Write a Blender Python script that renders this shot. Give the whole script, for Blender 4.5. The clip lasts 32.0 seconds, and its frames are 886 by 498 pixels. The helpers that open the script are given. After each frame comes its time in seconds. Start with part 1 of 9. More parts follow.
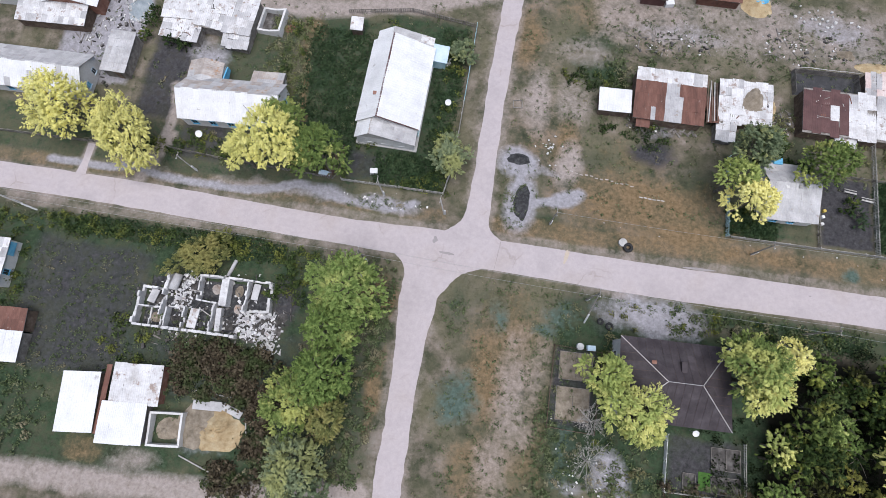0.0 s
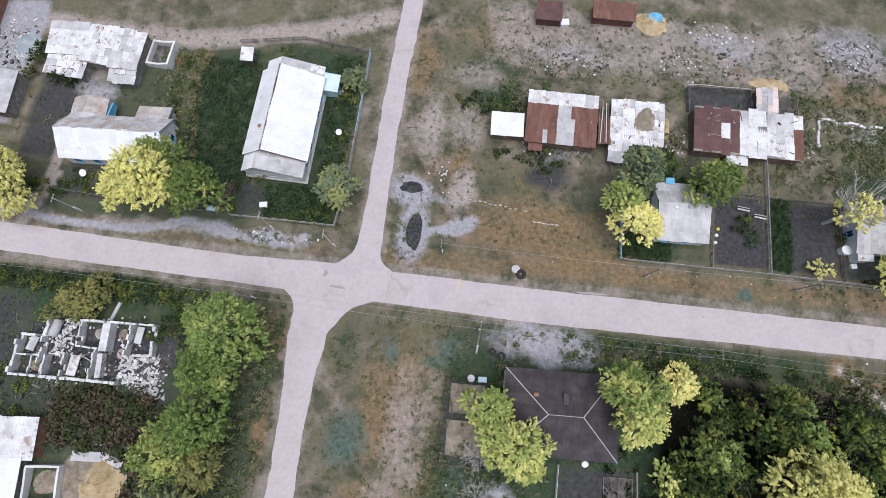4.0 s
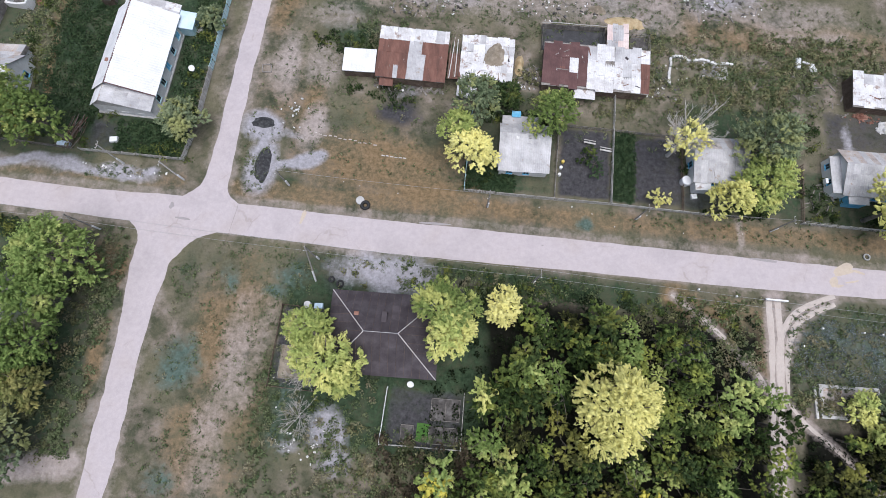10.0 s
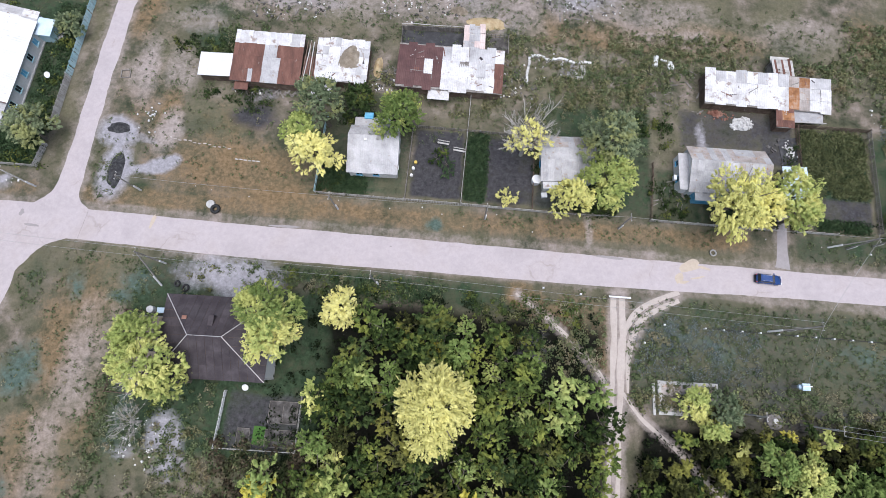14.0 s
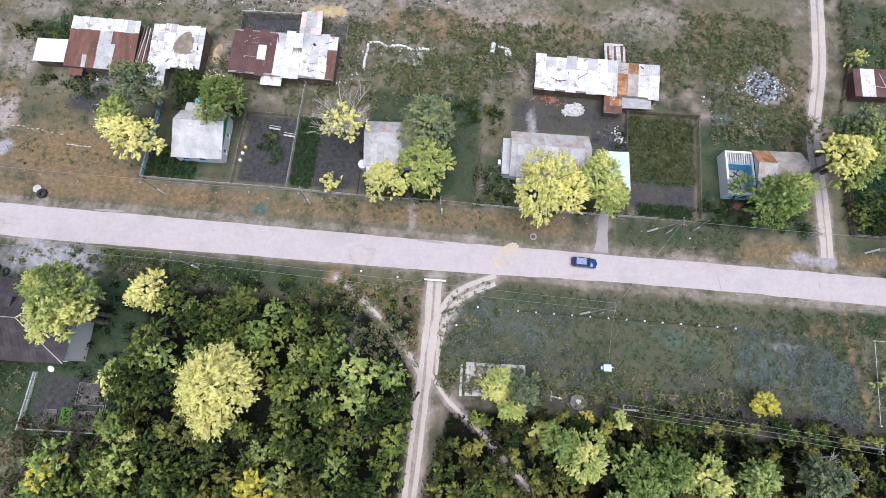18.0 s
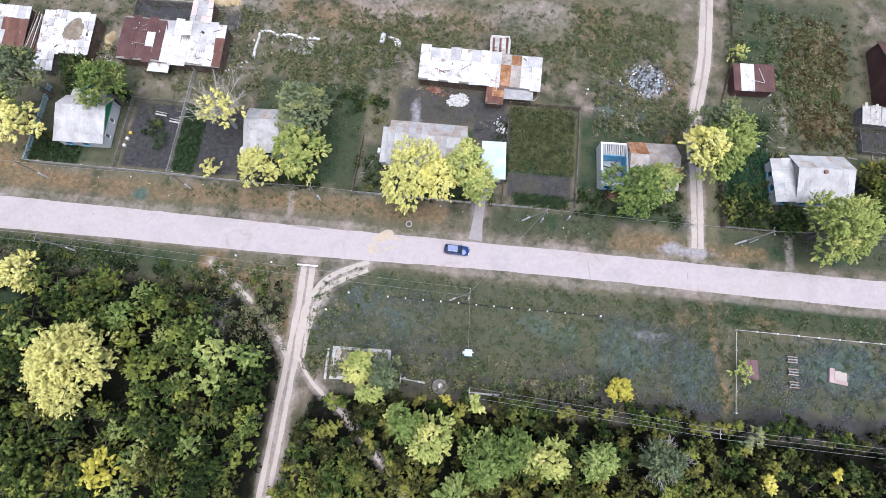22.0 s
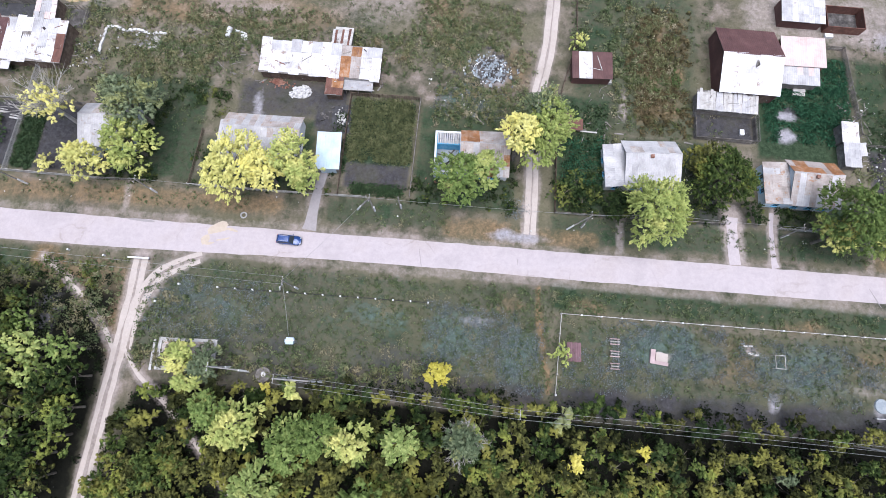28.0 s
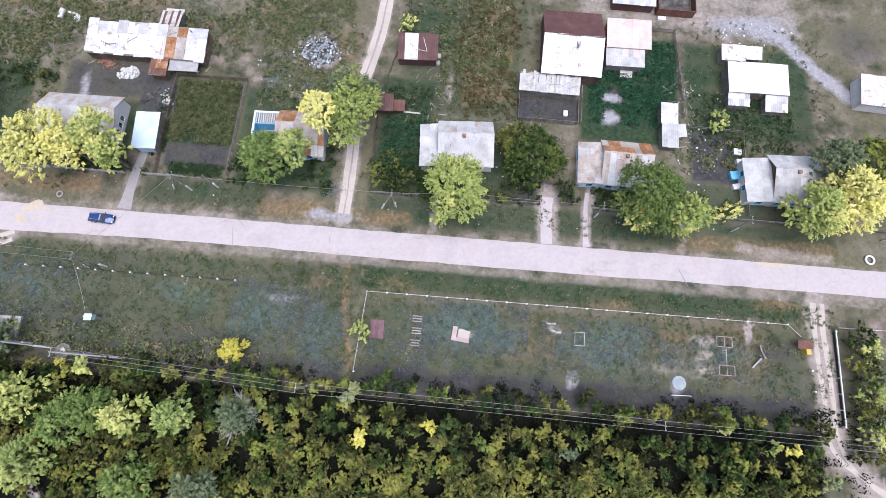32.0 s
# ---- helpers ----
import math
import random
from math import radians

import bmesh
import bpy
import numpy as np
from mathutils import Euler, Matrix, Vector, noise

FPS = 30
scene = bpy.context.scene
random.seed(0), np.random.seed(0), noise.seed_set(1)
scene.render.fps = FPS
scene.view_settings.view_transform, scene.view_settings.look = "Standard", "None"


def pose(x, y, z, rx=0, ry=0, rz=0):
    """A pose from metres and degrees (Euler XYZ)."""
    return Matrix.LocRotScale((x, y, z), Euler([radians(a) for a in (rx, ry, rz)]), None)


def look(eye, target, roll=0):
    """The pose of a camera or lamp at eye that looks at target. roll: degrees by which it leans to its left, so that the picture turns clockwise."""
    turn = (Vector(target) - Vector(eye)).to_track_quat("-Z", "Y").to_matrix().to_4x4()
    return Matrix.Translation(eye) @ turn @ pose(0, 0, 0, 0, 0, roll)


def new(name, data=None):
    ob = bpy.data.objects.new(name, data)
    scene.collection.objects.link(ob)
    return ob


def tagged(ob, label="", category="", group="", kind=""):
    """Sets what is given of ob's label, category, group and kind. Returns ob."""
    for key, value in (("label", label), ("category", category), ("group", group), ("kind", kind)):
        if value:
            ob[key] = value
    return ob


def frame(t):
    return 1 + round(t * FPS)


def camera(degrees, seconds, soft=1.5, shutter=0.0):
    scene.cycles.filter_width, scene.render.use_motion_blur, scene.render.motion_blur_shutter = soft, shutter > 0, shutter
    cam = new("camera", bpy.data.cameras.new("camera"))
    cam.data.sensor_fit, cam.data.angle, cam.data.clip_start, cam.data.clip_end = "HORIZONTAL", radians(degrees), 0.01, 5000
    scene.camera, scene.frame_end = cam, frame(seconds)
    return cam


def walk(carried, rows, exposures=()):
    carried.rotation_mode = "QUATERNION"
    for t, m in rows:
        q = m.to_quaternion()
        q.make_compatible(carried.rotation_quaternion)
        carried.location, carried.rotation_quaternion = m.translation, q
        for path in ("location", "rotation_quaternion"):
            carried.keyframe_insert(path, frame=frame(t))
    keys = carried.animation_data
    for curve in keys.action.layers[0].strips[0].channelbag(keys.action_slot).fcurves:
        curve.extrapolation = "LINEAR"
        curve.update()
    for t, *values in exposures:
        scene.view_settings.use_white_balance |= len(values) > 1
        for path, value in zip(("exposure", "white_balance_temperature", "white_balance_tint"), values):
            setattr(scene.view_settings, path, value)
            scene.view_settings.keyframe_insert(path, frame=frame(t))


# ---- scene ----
cam = camera(84.8, 32.0, soft=0.85)
# seconds, eye (x along the street, y north), Euler angles
PATH = [
    (0.0, 5.375, -21.513, 85.000, 13.583, 0.515, 8.881),
    (0.5, 6.391, -19.063, 85.166, 13.677, 0.480, 8.546),
    (1.0, 7.590, -16.953, 85.333, 13.726, 0.485, 8.216),
    (1.5, 9.281, -15.266, 85.322, 13.749, 0.512, 8.059),
    (2.0, 11.548, -13.951, 85.183, 13.879, 0.456, 7.821),
    (2.5, 14.270, -13.258, 85.078, 14.152, 0.345, 7.153),
    (4.5, 25.097, -14.953, 84.250, 14.029, 0.030, 6.539),
    (5.0, 27.595, -16.167, 83.877, 13.822, -0.019, 6.627),
    (5.5, 30.144, -17.689, 83.435, 13.717, -0.068, 6.656),
    (6.0, 32.583, -19.222, 83.016, 13.708, -0.116, 6.745),
    (6.5, 34.904, -20.660, 82.726, 13.709, -0.151, 6.933),
    (7.0, 37.029, -21.859, 82.526, 13.732, -0.161, 7.009),
    (7.5, 39.099, -22.684, 82.348, 13.776, -0.171, 7.014),
    (8.0, 41.096, -23.203, 82.300, 13.756, -0.179, 6.835),
    (8.5, 43.239, -23.419, 82.329, 13.756, -0.193, 6.852),
    (9.0, 45.567, -23.368, 82.418, 13.766, -0.206, 6.589),
    (9.5, 48.120, -23.116, 82.417, 13.831, -0.210, 6.400),
    (10.0, 50.884, -22.789, 82.544, 13.859, -0.149, 6.248),
    (10.5, 53.710, -22.325, 82.669, 13.860, -0.136, 6.086),
    (11.0, 56.603, -21.827, 82.793, 13.849, -0.115, 5.822),
    (11.5, 59.614, -21.371, 82.856, 13.851, -0.137, 5.716),
    (12.0, 62.848, -20.999, 82.875, 13.881, -0.118, 5.622),
    (12.5, 66.296, -20.717, 82.832, 13.921, -0.063, 5.485),
    (13.0, 69.731, -20.576, 82.765, 13.996, -0.099, 5.390),
    (13.5, 73.348, -20.378, 82.715, 14.049, -0.121, 5.292),
    (14.0, 77.187, -20.225, 82.694, 14.062, -0.094, 5.329),
    (14.5, 81.278, -20.177, 82.680, 14.060, -0.125, 5.230),
    (15.0, 85.475, -20.103, 82.608, 14.070, -0.184, 4.957),
    (15.5, 89.726, -20.086, 82.667, 14.055, -0.222, 4.952),
    (17.5, 104.968, -20.121, 82.712, 14.005, -0.310, 5.376),
    (18.0, 108.497, -20.181, 82.753, 14.006, -0.226, 5.270),
    (18.5, 111.911, -20.276, 82.758, 13.942, -0.286, 5.270),
    (19.0, 115.163, -20.400, 82.707, 13.933, -0.404, 5.372),
    (19.5, 118.275, -20.579, 82.686, 13.989, -0.447, 5.428),
    (20.0, 121.123, -20.712, 82.740, 14.083, -0.517, 5.459),
    (20.5, 123.661, -20.763, 82.880, 14.100, -0.522, 5.665),
    (21.0, 126.127, -20.734, 82.991, 14.082, -0.472, 5.723),
    (21.5, 128.393, -20.642, 83.185, 14.036, -0.549, 5.806),
    (22.0, 130.447, -20.529, 83.509, 13.944, -0.577, 5.912),
    (22.5, 132.160, -20.406, 83.722, 13.930, -0.590, 6.038),
    (23.0, 133.612, -20.314, 84.023, 13.891, -0.520, 6.129),
    (23.5, 134.851, -20.170, 84.262, 13.867, -0.489, 6.249),
    (24.0, 136.056, -20.050, 84.397, 13.876, -0.543, 6.241),
    (24.5, 137.545, -20.009, 84.502, 13.934, -0.530, 6.190),
    (26.5, 148.531, -19.812, 84.526, 13.978, -0.631, 5.317),
    (27.0, 152.089, -19.770, 84.397, 13.956, -0.754, 5.028),
    (27.5, 155.697, -19.785, 84.308, 13.945, -0.734, 4.894),
    (28.0, 159.562, -19.877, 84.175, 13.901, -0.783, 4.800),
    (28.5, 163.580, -20.025, 84.088, 13.861, -0.854, 4.932),
    (29.0, 167.754, -20.188, 84.020, 13.861, -0.857, 4.832),
    (29.5, 171.969, -20.391, 84.003, 13.918, -0.855, 4.735),
    (30.0, 176.208, -20.499, 84.016, 13.880, -0.866, 4.667),
    (30.5, 180.390, -20.559, 84.085, 13.833, -0.873, 4.894),
    (31.0, 184.651, -20.668, 84.192, 13.812, -0.870, 4.927),
    (31.5, 188.941, -20.764, 84.256, 13.842, -0.859, 4.869),
    (32.0, 193.337, -20.813, 84.313, 13.843, -0.840, 4.862),
]
walk(cam, [(t, pose(x, y, z, rx, ry, rz)) for t, x, y, z, rx, ry, rz in PATH], [(0.0, 0.29, 6380, 13), (9.0, 0.38, 6330, 13), (14.0, 0.48, 6300, 13.5), (20.0, 0.64, 6240, 14), (32.0, 0.73, 6180, 16)])

# ---- light: a bright, hazy overcast afternoon ----
world = bpy.data.worlds.new("sky")
scene.world = world
world.use_nodes = True
SUN_ELEVATION, SUN_ROTATION = 80.0, 150.0
_n = world.node_tree.nodes
_sky = _n.new("ShaderNodeTexSky")
_sky.sky_type, _sky.sun_disc = "NISHITA", False
_sky.sun_elevation, _sky.sun_rotation = radians(SUN_ELEVATION), radians(SUN_ROTATION)
_sky.dust_density, _sky.air_density, _sky.ozone_density = 1.2, 1.0, 1.0
_n["Background"].inputs["Strength"].default_value = 0.078
world.node_tree.links.new(_sky.outputs["Color"], _n["Background"].inputs["Color"])
_sun = bpy.data.lights.new("sun", "SUN")
_sun.energy, _sun.angle, _sun.color = 3.15, radians(64), (0.985, 0.985, 1.0)
sun = new("sun", _sun)
_a = radians(SUN_ROTATION)
_dir = Vector((math.sin(_a) * math.cos(radians(SUN_ELEVATION)), math.cos(_a) * math.cos(radians(SUN_ELEVATION)), math.sin(radians(SUN_ELEVATION))))
sun.matrix_world = look((_dir * 200)[:], (0, 0, 0))
import collections


# ---- materials ----
def nodes_of(name):
    m = bpy.data.materials.new(name)
    m.use_nodes = True
    t = m.node_tree
    return m, t, t.nodes["Principled BSDF"]


def link(t, a, b):
    t.links.new(a, b)


def math_node(t, op, a, b=None, clamp=False):
    n = t.nodes.new("ShaderNodeMath")
    n.operation, n.use_clamp = op, clamp
    for i, v in enumerate((a, b)):
        if v is None:
            continue
        if isinstance(v, (int, float)):
            n.inputs[i].default_value = v
        else:
            link(t, v, n.inputs[i])
    return n.outputs[0]


def mix_color(t, fac, a, b, mode="MIX"):
    n = t.nodes.new("ShaderNodeMix")
    n.data_type, n.blend_type = "RGBA", mode
    for i, v in ((0, fac), (6, a), (7, b)):
        if isinstance(v, (int, float)):
            n.inputs[i].default_value = v
        elif isinstance(v, tuple):
            n.inputs[i].default_value = (*v, 1)
        else:
            link(t, v, n.inputs[i])
    return n.outputs[2]


def noise_node(t, scale, detail=5.0, rough=0.6, at=None, stretch=None):
    g = at
    if g is None:
        g = t.nodes.new("ShaderNodeNewGeometry").outputs["Position"]
    if stretch:
        mp = t.nodes.new("ShaderNodeMapping")
        mp.inputs["Scale"].default_value = stretch
        link(t, g, mp.inputs["Vector"])
        g = mp.outputs["Vector"]
    n = t.nodes.new("ShaderNodeTexNoise")
    n.inputs["Scale"].default_value, n.inputs["Detail"].default_value, n.inputs["Roughness"].default_value = scale, detail, rough
    link(t, g, n.inputs["Vector"])
    return n.outputs["Fac"]


def ramp(t, fac, stops):
    n = t.nodes.new("ShaderNodeValToRGB")
    e = n.color_ramp.elements
    while len(e) < len(stops):
        e.new(0.5)
    for el, (p, c) in zip(e, stops):
        el.position, el.color = p, (*c, 1)
    link(t, fac, n.inputs["Fac"])
    return n.outputs["Color"]


def bump_node(t, p, fac, strength, distance):
    b = t.nodes.new("ShaderNodeBump")
    b.inputs["Strength"].default_value, b.inputs["Distance"].default_value = strength, distance
    link(t, fac, b.inputs["Height"])
    link(t, b.outputs["Normal"], p.inputs["Normal"])


def surf(name, cols, scale=0.8, fine=6.0, rough=0.8, bump=0.03, metal=0.0, rand=0.25, stain=None, stretch=None):
    """Two scales of variation, a shift from object to object, and stains with edges of their own."""
    m, t, p = nodes_of(name)
    k = len(cols)
    base = ramp(t, noise_node(t, scale, 6, 0.62, stretch=stretch), [(0.3 + 0.4 * i / max(1, k - 1), c) for i, c in enumerate(cols)])
    f2 = noise_node(t, fine, 4, 0.7)
    base = mix_color(t, 0.55, base, ramp(t, f2, [(0.25, (0.62, 0.61, 0.6)), (0.7, (1.0, 1.0, 1.0))]), "MULTIPLY")
    if stain:
        col, amount = stain
        s = ramp(t, noise_node(t, scale * 1.7, 8, 0.7, stretch=stretch), [(0.72 - amount, (0, 0, 0)), (0.8 - amount, (1, 1, 1))])
        base = mix_color(t, s, base, col)
    if rand:
        oi = t.nodes.new("ShaderNodeObjectInfo")
        v = math_node(t, "ADD", math_node(t, "MULTIPLY", oi.outputs["Random"], rand), 1.0 - rand * 0.6)
        hsv = t.nodes.new("ShaderNodeHueSaturation")
        link(t, v, hsv.inputs["Value"])
        link(t, base, hsv.inputs["Color"])
        base = hsv.outputs["Color"]
    link(t, base, p.inputs["Base Color"])
    p.inputs["Roughness"].default_value, p.inputs["Metallic"].default_value = rough, metal
    p.inputs["Specular IOR Level"].default_value = 0.3
    if bump:
        bump_node(t, p, f2, 0.6, bump)
    return m


def leaf(name, cols, autumn=None, amount=0.0, spread=0.35, thin=0.2):
    """Leaves: colour from leaf to leaf and branch to branch, some light let through."""
    m, t, p = nodes_of(name)
    g = t.nodes.new("ShaderNodeNewGeometry")
    tc = t.nodes.new("ShaderNodeTexCoord")
    oi = t.nodes.new("ShaderNodeObjectInfo")
    k = len(cols)
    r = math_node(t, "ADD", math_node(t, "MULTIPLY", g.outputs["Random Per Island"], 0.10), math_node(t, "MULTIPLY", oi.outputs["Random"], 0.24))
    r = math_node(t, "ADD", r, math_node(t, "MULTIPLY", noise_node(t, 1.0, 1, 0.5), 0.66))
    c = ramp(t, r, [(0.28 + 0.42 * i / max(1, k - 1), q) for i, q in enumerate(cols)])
    if autumn:
        w = noise_node(t, spread, 2, 0.5)
        w = math_node(t, "ADD", w, math_node(t, "MULTIPLY", math_node(t, "SUBTRACT", oi.outputs["Random"], 0.5), 0.2))
        f = ramp(t, w, [(0.54 - amount, (0, 0, 0)), (0.68 - amount, (1, 1, 1))])
        f = math_node(t, "MULTIPLY", f, math_node(t, "ADD", 0.8, math_node(t, "MULTIPLY", g.outputs["Random Per Island"], 0.2)))
        c = mix_color(t, f, c, autumn)
    hsv = t.nodes.new("ShaderNodeHueSaturation")
    link(t, math_node(t, "ADD", 0.92, math_node(t, "MULTIPLY", g.outputs["Random Per Island"], 0.16)), hsv.inputs["Value"])
    link(t, c, hsv.inputs["Color"])
    c = hsv.outputs["Color"]
    link(t, c, p.inputs["Base Color"])
    p.inputs["Roughness"].default_value, p.inputs["Specular IOR Level"].default_value = 0.7, 0.1
    tr = t.nodes.new("ShaderNodeBsdfTranslucent")
    link(t, c, tr.inputs["Color"])
    mx = t.nodes.new("ShaderNodeMixShader")
    mx.inputs[0].default_value = thin
    link(t, p.outputs[0], mx.inputs[1])
    link(t, tr.outputs[0], mx.inputs[2])
    link(t, mx.outputs[0], t.nodes["Material Output"].inputs["Surface"])
    return m


def plain(name, col, rough=0.5, metal=0.0, coat=0.0):
    m, t, p = nodes_of(name)
    f = noise_node(t, 9.0, 4, 0.6)
    link(t, mix_color(t, 0.5, col, ramp(t, f, [(0.2, tuple(0.75 * c for c in col)), (0.8, col)])), p.inputs["Base Color"])
    p.inputs["Roughness"].default_value, p.inputs["Metallic"].default_value, p.inputs["Coat Weight"].default_value = rough, metal, coat
    return m


def ground_material():
    m, t, p = nodes_of("village_ground")
    n0 = noise_node(t, 0.07, 4, 0.55)
    n1 = noise_node(t, 0.24, 6, 0.62)
    n2 = noise_node(t, 1.2, 7, 0.68)
    n3 = noise_node(t, 2.5, 5, 0.75)
    n4 = noise_node(t, 0.9, 7, 0.78)
    c = ramp(t, n1, [(0.31, (0.026, 0.036, 0.020)), (0.43, (0.076, 0.076, 0.049)), (0.55, (0.162, 0.136, 0.106)), (0.69, (0.285, 0.238, 0.206))])
    c = mix_color(t, ramp(t, n0, [(0.4, (0, 0, 0)), (0.65, (1, 1, 1))]), c, mix_color(t, n2, (0.058, 0.074, 0.036), (0.205, 0.168, 0.118)))

    def layer(c, attr, lo, hi, edge=1.0):
        a = t.nodes.new("ShaderNodeAttribute")
        a.attribute_name = attr
        w = math_node(t, "ADD", a.outputs["Fac"], math_node(t, "MULTIPLY", math_node(t, "SUBTRACT", n2, 0.5), 0.8 * edge))
        w = math_node(t, "ADD", w, math_node(t, "MULTIPLY", math_node(t, "SUBTRACT", n1, 0.5), 1.2 * edge))
        f = ramp(t, w, [(0.22, (0, 0, 0)), (0.82, (1, 1, 1))])
        f = math_node(t, "MULTIPLY", f, math_node(t, "MINIMUM", math_node(t, "MULTIPLY", a.outputs["Fac"], 3.0), 1.0))
        return mix_color(t, f, c, ramp(t, n2, [(0.3, lo), (0.7, hi)]))
    c = layer(c, "green", (0.012, 0.026, 0.012), (0.054, 0.082, 0.044), 1.4)
    c = layer(c, "red", (0.105, 0.078, 0.038), (0.262, 0.180, 0.106), 1.1)
    c = layer(c, "teal", (0.046, 0.074, 0.058), (0.118, 0.158, 0.132), 1.5)
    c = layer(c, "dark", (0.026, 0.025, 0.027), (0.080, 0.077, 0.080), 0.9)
    # leaf litter with the canopy's shade painted in, hence near-black
    c = layer(c, "shaded_litter", (0.004, 0.005, 0.003), (0.012, 0.012, 0.008), 0.5)
    # random dark specks: tufts and hollows with the shade beneath them painted in
    c = mix_color(t, math_node(t, "MULTIPLY", ramp(t, n4, [(0.53, (0, 0, 0)), (0.66, (1, 1, 1))]), 0.5), c, mix_color(t, 1.0, c, (0.24, 0.32, 0.22), "MULTIPLY"))
    c = layer(c, "sand", (0.245, 0.205, 0.178), (0.370, 0.320, 0.292), 0.7)
    c = layer(c, "ash", (0.215, 0.205, 0.215), (0.372, 0.360, 0.380), 0.7)
    c = mix_color(t, 0.28, c, ramp(t, n3, [(0.30, (0.45, 0.45, 0.45)), (0.48, (0.90, 0.90, 0.89)), (0.58, (1.08, 1.07, 1.06)), (0.74, (1.6, 1.58, 1.54))]), "MULTIPLY")
    v = t.nodes.new("ShaderNodeTexVoronoi")
    v.inputs["Scale"].default_value = 0.8
    g = t.nodes.new("ShaderNodeNewGeometry")
    link(t, g.outputs["Position"], v.inputs["Vector"])
    speck = math_node(t, "MULTIPLY", ramp(t, v.outputs["Distance"], [(0.08, (1, 1, 1)), (0.12, (0, 0, 0))]), ramp(t, n1, [(0.5, (0, 0, 0)), (0.60, (1, 1, 1))]))
    c = mix_color(t, math_node(t, "MULTIPLY", speck, 0.25), c, mix_color(t, 0.35, c, (0.6, 0.58, 0.53)))
    link(t, c, p.inputs["Base Color"])
    p.inputs["Roughness"].default_value, p.inputs["Specular IOR Level"].default_value = 0.95, 0.15
    bump_node(t, p, math_node(t, "ADD", n2, math_node(t, "MULTIPLY", n3, 0.5)), 0.4, 0.3)
    return m


def road_material(name, cols, dark, crack):
    m, t, p = nodes_of(name)
    n1 = noise_node(t, 0.12, 5, 0.6)
    n2 = noise_node(t, 1.3, 6, 0.7)
    n3 = noise_node(t, 14.0, 3, 0.6)
    c = ramp(t, n1, [(0.3, cols[0]), (0.5, cols[1]), (0.7, cols[2])])
    c = mix_color(t, 0.5, c, ramp(t, n2, [(0.3, (0.75, 0.74, 0.73)), (0.7, (1.05, 1.04, 1.03))]), "MULTIPLY")
    st = ramp(t, noise_node(t, 0.55, 8, 0.72), [(0.64, (0, 0, 0)), (0.76, (1, 1, 1))])
    c = mix_color(t, math_node(t, "MULTIPLY", st, 0.55), c, dark)
    if crack:
        v = t.nodes.new("ShaderNodeTexVoronoi")
        v.feature = "DISTANCE_TO_EDGE"
        v.inputs["Scale"].default_value = 0.11
        g = t.nodes.new("ShaderNodeNewGeometry")
        wob = t.nodes.new("ShaderNodeTexNoise")
        wob.inputs["Scale"].default_value = 0.8
        link(t, g.outputs["Position"], wob.inputs["Vector"])
        va = t.nodes.new("ShaderNodeVectorMath")
        va.operation = "ADD"
        link(t, g.outputs["Position"], va.inputs[0])
        link(t, wob.outputs["Color"], va.inputs[1])
        link(t, va.outputs[0], v.inputs["Vector"])
        cr = ramp(t, v.outputs["Distance"], [(0.006, (1, 1, 1)), (0.016, (0, 0, 0))])
        c = mix_color(t, math_node(t, "MULTIPLY", cr, math_node(t, "MULTIPLY", ramp(t, n1, [(0.5, (0, 0, 0)), (0.62, (1, 1, 1))]), 0.4)), c, dark)
    c = mix_color(t, 0.4, c, ramp(t, n3, [(0.25, (0.7, 0.7, 0.7)), (0.7, (1.1, 1.1, 1.1))]), "MULTIPLY")
    link(t, c, p.inputs["Base Color"])
    p.inputs["Roughness"].default_value, p.inputs["Specular IOR Level"].default_value = 0.9, 0.2
    bump_node(t, p, n3, 0.4, 0.03)
    return m


GROUND = ground_material()
ROAD = road_material("worn_pale_asphalt", ((0.405, 0.362, 0.362), (0.47, 0.418, 0.42), (0.435, 0.38, 0.365)), (0.27, 0.235, 0.21), True)
TRACK = road_material("sandy_dirt", ((0.40, 0.35, 0.305), (0.49, 0.43, 0.385), (0.44, 0.38, 0.33)), (0.16, 0.13, 0.10), False)
CONCRETE = surf("old_concrete", ((0.34, 0.33, 0.31), (0.46, 0.45, 0.43), (0.56, 0.55, 0.53)), 0.7, 7, 0.9, 0.02, rand=0.2, stain=((0.22, 0.21, 0.18), 0.12))
WHITE_ROOF = surf("weathered_white_sheet", ((0.46, 0.435, 0.42), (0.66, 0.65, 0.645), (0.76, 0.755, 0.75)), 0.4, 3, 0.55, 0.01, rand=0.14, stain=((0.30, 0.235, 0.20), 0.17))
CLEAN_ROOF = surf("pale_steel_sheet", ((0.66, 0.66, 0.662), (0.75, 0.75, 0.752), (0.80, 0.80, 0.802)), 0.3, 4, 0.5, 0.005, rand=0.08, stain=((0.42, 0.40, 0.385), 0.10))
SLATE = surf("grey_asbestos_slate", ((0.33, 0.325, 0.325), (0.44, 0.43, 0.43), (0.54, 0.53, 0.53)), 0.5, 5, 0.85, 0.02, rand=0.14, stain=((0.30, 0.24, 0.19), 0.13))
SLATE_BROWN = surf("brownish_slate", ((0.30, 0.26, 0.23), (0.42, 0.37, 0.335), (0.52, 0.485, 0.455)), 0.6, 5, 0.85, 0.02, rand=0.16, stain=((0.34, 0.20, 0.12), 0.15))
PALE_SLATE = surf("pale_slate", ((0.36, 0.35, 0.35), (0.48, 0.47, 0.468), (0.60, 0.59, 0.588)), 0.45, 5, 0.8, 0.02, rand=0.12, stain=((0.36, 0.33, 0.30), 0.1))
